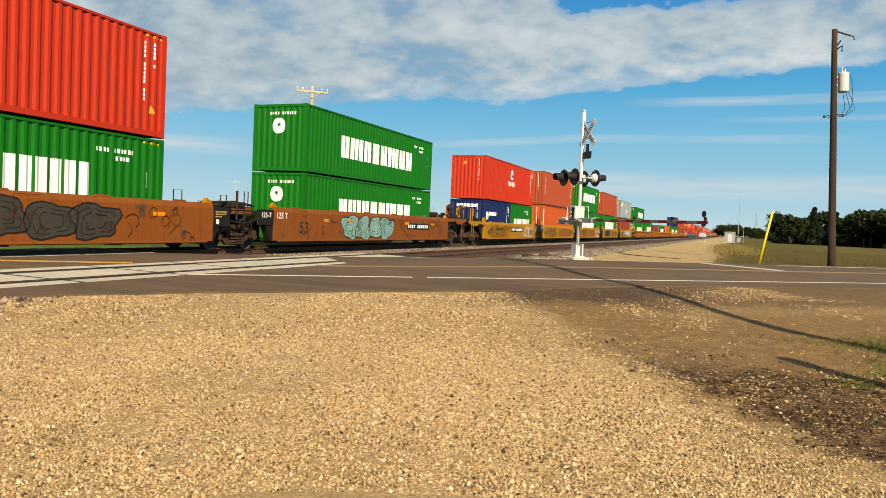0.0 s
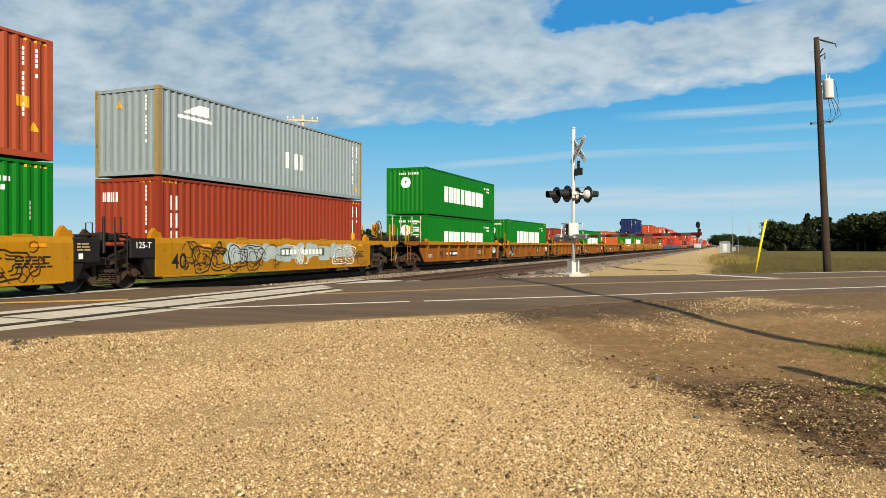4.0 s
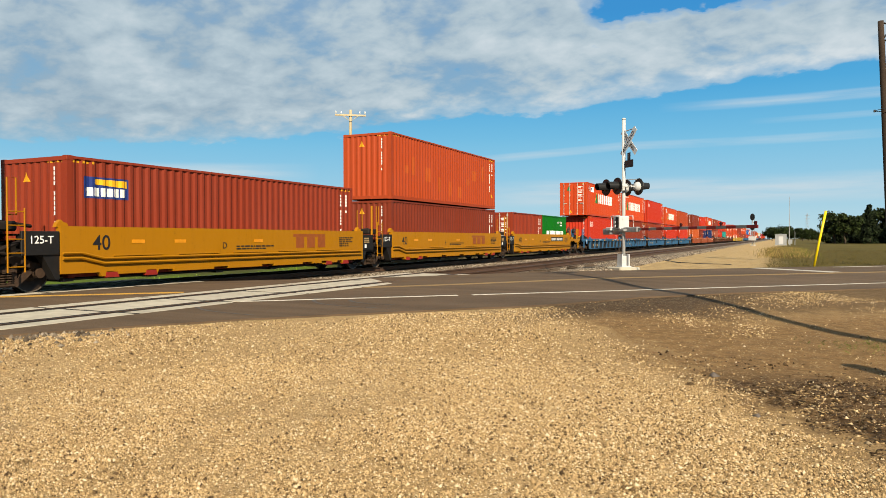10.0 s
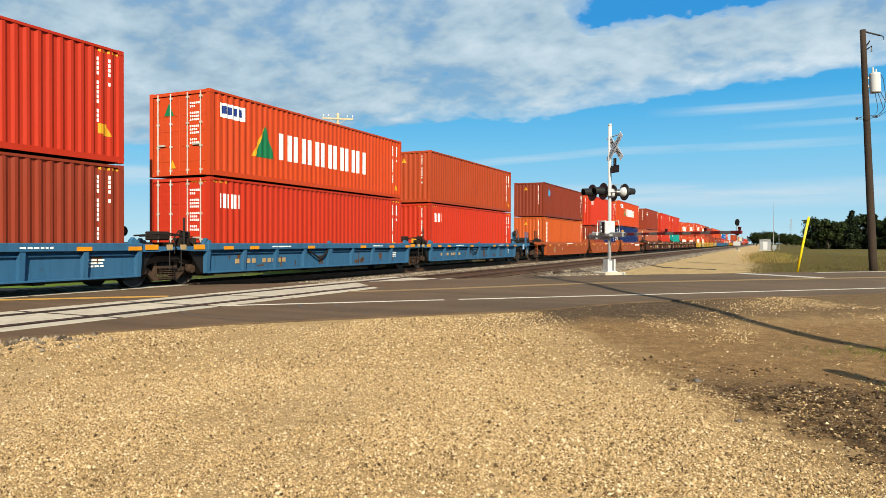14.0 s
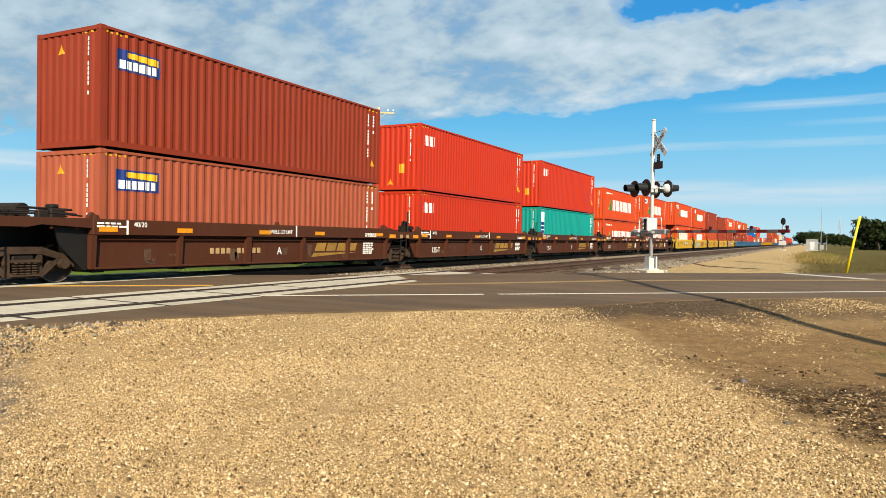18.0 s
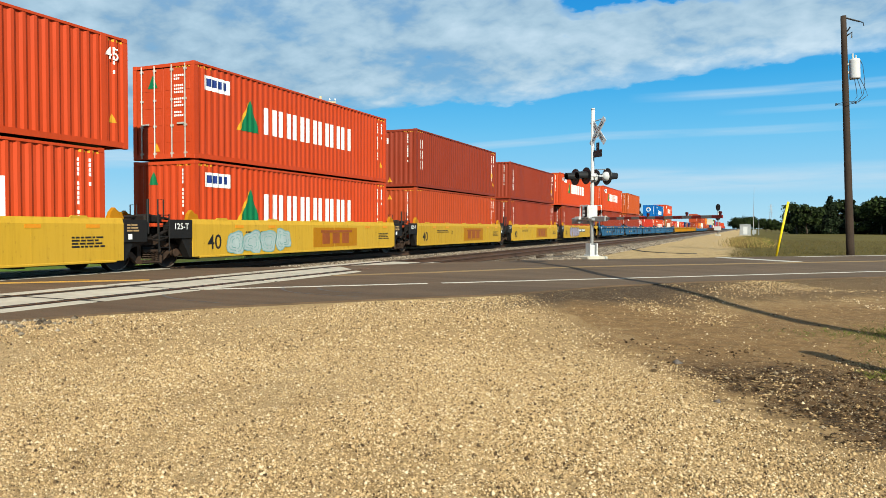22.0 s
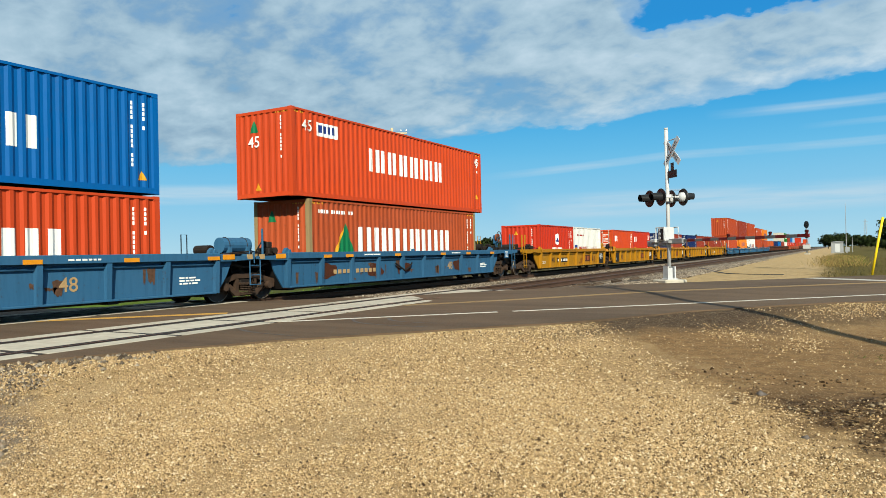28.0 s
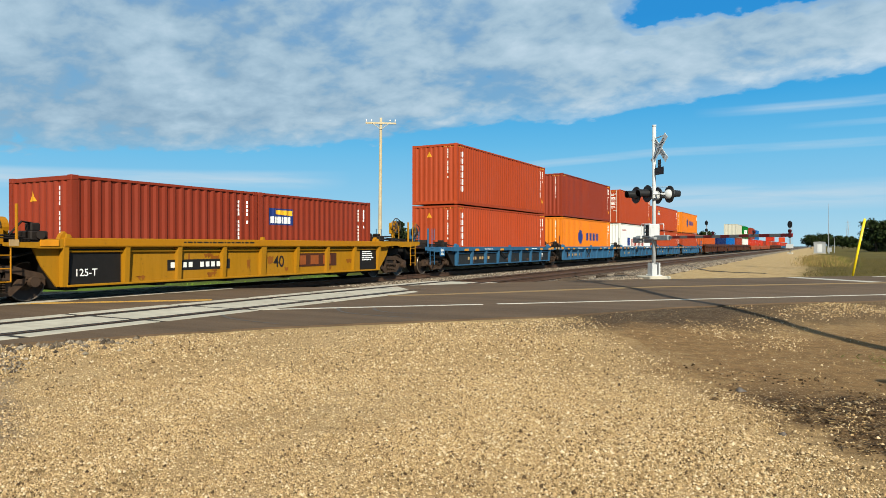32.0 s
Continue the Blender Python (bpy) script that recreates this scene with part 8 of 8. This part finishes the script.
def clod():
    def build(t, p):
        g = t.nodes.new("ShaderNodeNewGeometry")
        c = ramp(t, g.outputs["Random Per Island"], [(0.0, (0.0142, 0.0084, 0.0046)), (0.6, (0.0551, 0.0337, 0.0162)), (0.9, (0.1231, 0.081, 0.0428)), (1.0, (0.2722, 0.2203, 0.149))])
        t.links.new(c, p.inputs["Base Color"])
        p.inputs["Roughness"].default_value = 1.0
        p.inputs["Specular IOR Level"].default_value = 0.12
    return material("dark_soil_clod", build)


scatter("soil_clods", np.stack([cx, cy], -1), lot_height(cx, cy), np.exp(rs.normal(np.log(0.0095), 0.50, len(cx))).clip(0.004, 0.04), clod(), "dark clods and stones of dug soil", "soil", 8, 0.7)
cx, cy = on_soil(1500, 22, 1.2)
scatter("pale_stones", np.stack([cx, cy], -1), lot_height(cx, cy), rs.uniform(0.007, 0.024, len(cx)), leafy_stone("tan_gravel_stone"), "pale stones lying on the dug soil", "gravel", 23, 0.6)


def sticks(name, x, y, mat, label, category, seed, long, thick):
    """Short straws and twigs lying on the soil."""
    r = np.random.RandomState(seed)
    z = lot_height(x, y)
    bm = bmesh.new()
    for a, b, c in zip(x, y, z):
        t, half, w = r.normal(0.35, 0.9), r.uniform(0.35, 1.0) * long, r.uniform(0.6, 1.3) * thick
        e = Vector((math.cos(t), math.sin(t), r.normal(0, 0.10))) * half
        o = Vector((-e.y, e.x, 0)).normalized() * w
        m = Vector((a, b, c + w + abs(e.z) + 0.003))
        lo = [bm.verts.new(m - e + d) for d in (o, -o, Vector((0, 0, w * 1.5)))]
        hi = [bm.verts.new(m + e + d) for d in (o * 0.5, -o * 0.5, Vector((0, 0, w)))]
        for k in range(3):
            bm.faces.new((lo[k], lo[(k + 1) % 3], hi[(k + 1) % 3], hi[k]))
    me = mesh_of(bm, mat)
    return tagged(new(name, me), label, category, kind="stuff")


STRAW = plain("bleached_straw", (0.2722, 0.1944, 0.0907), 0.9, 0.4, 9)
TWIG = plain("dark_dead_twigs", (0.0292, 0.0182, 0.0098), 0.9, 0.4, 9)
cx, cy = on_soil(1300, 24, 0.8)
sticks("straw", cx, cy, STRAW, "bleached straw scattered on the dug soil", "straw", 25, 0.036, 0.0022)
cx, cy = on_soil(2600, 26, 0.8)
sticks("twigs", cx, cy, TWIG, "dark dead twigs scattered on the dug soil", "twigs", 27, 0.06, 0.004)
# grey crushed stone at the west corner
n = 9000
wx, wy = rs.uniform(-11.0, -4.6, n), rs.uniform(2.6, 6.6, n)
ok = (-0.15 - 0.63 * wx - wy + 1.3 * np.array([noise.noise((x * 0.6, y * 0.6, 3.0)) for x, y in zip(wx, wy)]) > 0.1) & (off_road(wx, wy) > near_edge(wx * RX + wy * RY) + 0.1)
wx, wy = wx[ok], wy[ok]
scatter("crushed_stone", np.stack([wx, wy], -1), lot_height(wx, wy), rs.uniform(0.009, 0.028, len(wx)), ballast_stone("dark_crushed_stone", 0.46), "grey crushed stone spilt beside the crossing", "gravel", 9, 0.8)
n = 2600
wx, wy = rs.normal(-9.9, 0.75, n), rs.normal(6.1, 0.6, n)
ok = off_road(wx, wy) > near_edge(wx * RX + wy * RY) + 0.05
wx, wy = wx[ok], wy[ok]
scatter("crushed_stone", np.stack([wx, wy], -1), lot_height(wx, wy), rs.uniform(0.018, 0.055, len(wx)), ballast_stone("dark_crushed_stone", 0.46), "coarse grey crushed stone beside the pavement", "gravel", 10, 0.75)
for x, y, s in ((-0.66, 8.03, 0.06), (-0.19, 6.55, 0.045)):
    scatter("rock", np.array([[x, y]]), lot_height(np.array([x]), np.array([y])), np.array([s]), plain("dark_grey_rock", (0.10, 0.085, 0.075), 0.9, 0.3, 20), "dark grey rock lying on the lot", "rock", int(s * 1000))["kind"] = ""


def blades(name, xy, z, height, mat, label, category, seed, width=0.010, lean=0.35):
    rnd = np.random.RandomState(seed)
    n = len(xy)
    t = rnd.uniform(0, 2 * np.pi, n)
    side = np.stack([np.cos(t), np.sin(t), 0 * t], -1) * width
    tip = np.stack([rnd.normal(0, lean, n), rnd.normal(0, lean, n), np.ones(n)], -1) * height[:, None]
    p = np.stack([xy[:, 0], xy[:, 1], z], -1)
    v = np.stack([p - side, p + side, p + tip * [0.4, 0.4, 0.6] + side * 0.7, p + tip], 1).reshape(-1, 3)
    i = 4 * np.arange(n)[:, None]
    f = np.concatenate([i + [0, 1, 2], i + [0, 2, 3]], 1).reshape(-1, 3)
    me = bpy.data.meshes.new(name)
    me.from_pydata(v.tolist(), [], f.tolist())
    me.materials.append(mat)
    return tagged(new(name, me), label, category, kind="stuff")


DRY = leaf("dry_straw_grass", (0.0778, 0.0551, 0.0169), (0.175, 0.1264, 0.0454))
FRESH = leaf("green_weeds", (0.032, 0.040, 0.006), (0.085, 0.092, 0.016))
OLIVE_GRASS = leaf("olive_field_grass", (0.0357, 0.0292, 0.009), (0.0746, 0.0583, 0.0194))
MEADOW = leaf("bright_meadow_grass", (0.0648, 0.1231, 0.0078), (0.1231, 0.2009, 0.0194))
n = 5200
gx, gy = rs.normal(0.35, 0.65, n), rs.uniform(44, 80, n)
ok = off_road(gx, gy) < -21.9
gx, gy = gx[ok], gy[ok]
blades("dry_grass", np.stack([gx, gy], -1), ground_z(gx, gy), rs.uniform(0.10, 0.36, len(gx)), DRY, "tall dry straw-coloured grass beside the sand", "grass", 2, 0.009)
ok = rs.uniform(0, 1, len(gx)) < 0.35
blades("green_grass", np.stack([gx[ok] + 0.4, gy[ok]], -1), ground_z(gx[ok], gy[ok]), rs.uniform(0.10, 0.34, ok.sum()), FRESH, "green weeds among the dry grass", "grass", 12, 0.012)
n = 26000
gx, gy = rs.uniform(-0.5, 22, n), 30 + 45 * rs.uniform(0, 1, n) ** 1.6
ok = (off_road(gx, gy) < -21.7)
gx, gy = gx[ok], gy[ok]
blades("field_grass", np.stack([gx, gy], -1), ground_z(gx, gy), rs.uniform(0.04, 0.13, len(gx)), OLIVE_GRASS, "short olive and straw field grass", "grass", 3, 0.007)
n = 6500
gx, gy = rs.uniform(-34, -21.0, n), rs.uniform(2, 30, n)
blades("meadow_grass", np.stack([gx, gy], -1), ground_z(gx, gy) - 0.02, rs.uniform(0.04, 0.13, n), MEADOW, "bright green meadow grass behind the train", "grass", 4, 0.02)
for at, spread, n in (((2.25, 11.3), (0.40, 0.45), 2400), ((2.15, 9.4), (0.32, 0.60), 2600), ((1.30, 8.2), (0.12, 0.14), 160), ((1.05, 10.9), (0.35, 0.30), 200)):
    gx, gy = rs.normal(at[0], spread[0], n), rs.normal(at[1], spread[1], n)
    blades("weeds", np.stack([gx, gy], -1), lot_height(gx, gy), rs.uniform(0.015, 0.055, n), FRESH, "low green weeds at the lot's edge", "weeds", int(at[1] * 10), 0.0035, 0.8)
n = 130
gx, gy = rs.uniform(0.9, 3.0, n), rs.uniform(7.0, 10.5, n)
blades("dry_weeds", np.stack([gx, gy], -1), lot_height(gx, gy), rs.uniform(0.02, 0.08, n), DRY, "dry stalks on the dug soil", "weeds", 6, 0.003, 1.0)

# ---- scrap by the line ----
for x, y, L, turn in ((-8.7, 27.2, 0.9, 10), (-8.1, 27.0, 0.6, 70), (-7.6, 28.1, 0.7, -35), (-7.0, 28.6, 0.5, 20), (-8.9, 28.4, 0.5, -60)):
    bm = bmesh.new()
    box(bm, -L / 2, L / 2, -0.09, 0.09, -0.03, 0.10, 0.02)
    box(bm, -L / 3, L / 4, -0.05, 0.07, 0.10, 0.15, 0.015)
    tagged(put("scrap_timber", mesh_of(bm, TIE), None, "", pose(x, y, float(np.interp(x, (-9.0, -8.0, -6.2), (-0.25, -0.12, 0.075))) + 0.03, 0, random.uniform(-6, 6), turn)), "broken dark tie piece lying on the ballast", "scrap wood")
bm = bmesh.new()
tube(bm, [(-7.6, 47, 0.08), (-6.3, 41, 0.12), (-5.1, 36.5, 0.12), (-4.3, 34.0, 0.11), (-3.2, 33.2, 0.09), (-1.9, 33.0, 0.08)], 0.022, 6)
tagged(put("ground_cable", mesh_of(bm, WIRE)), "dark cable lying across the sand", "cable")


motions()
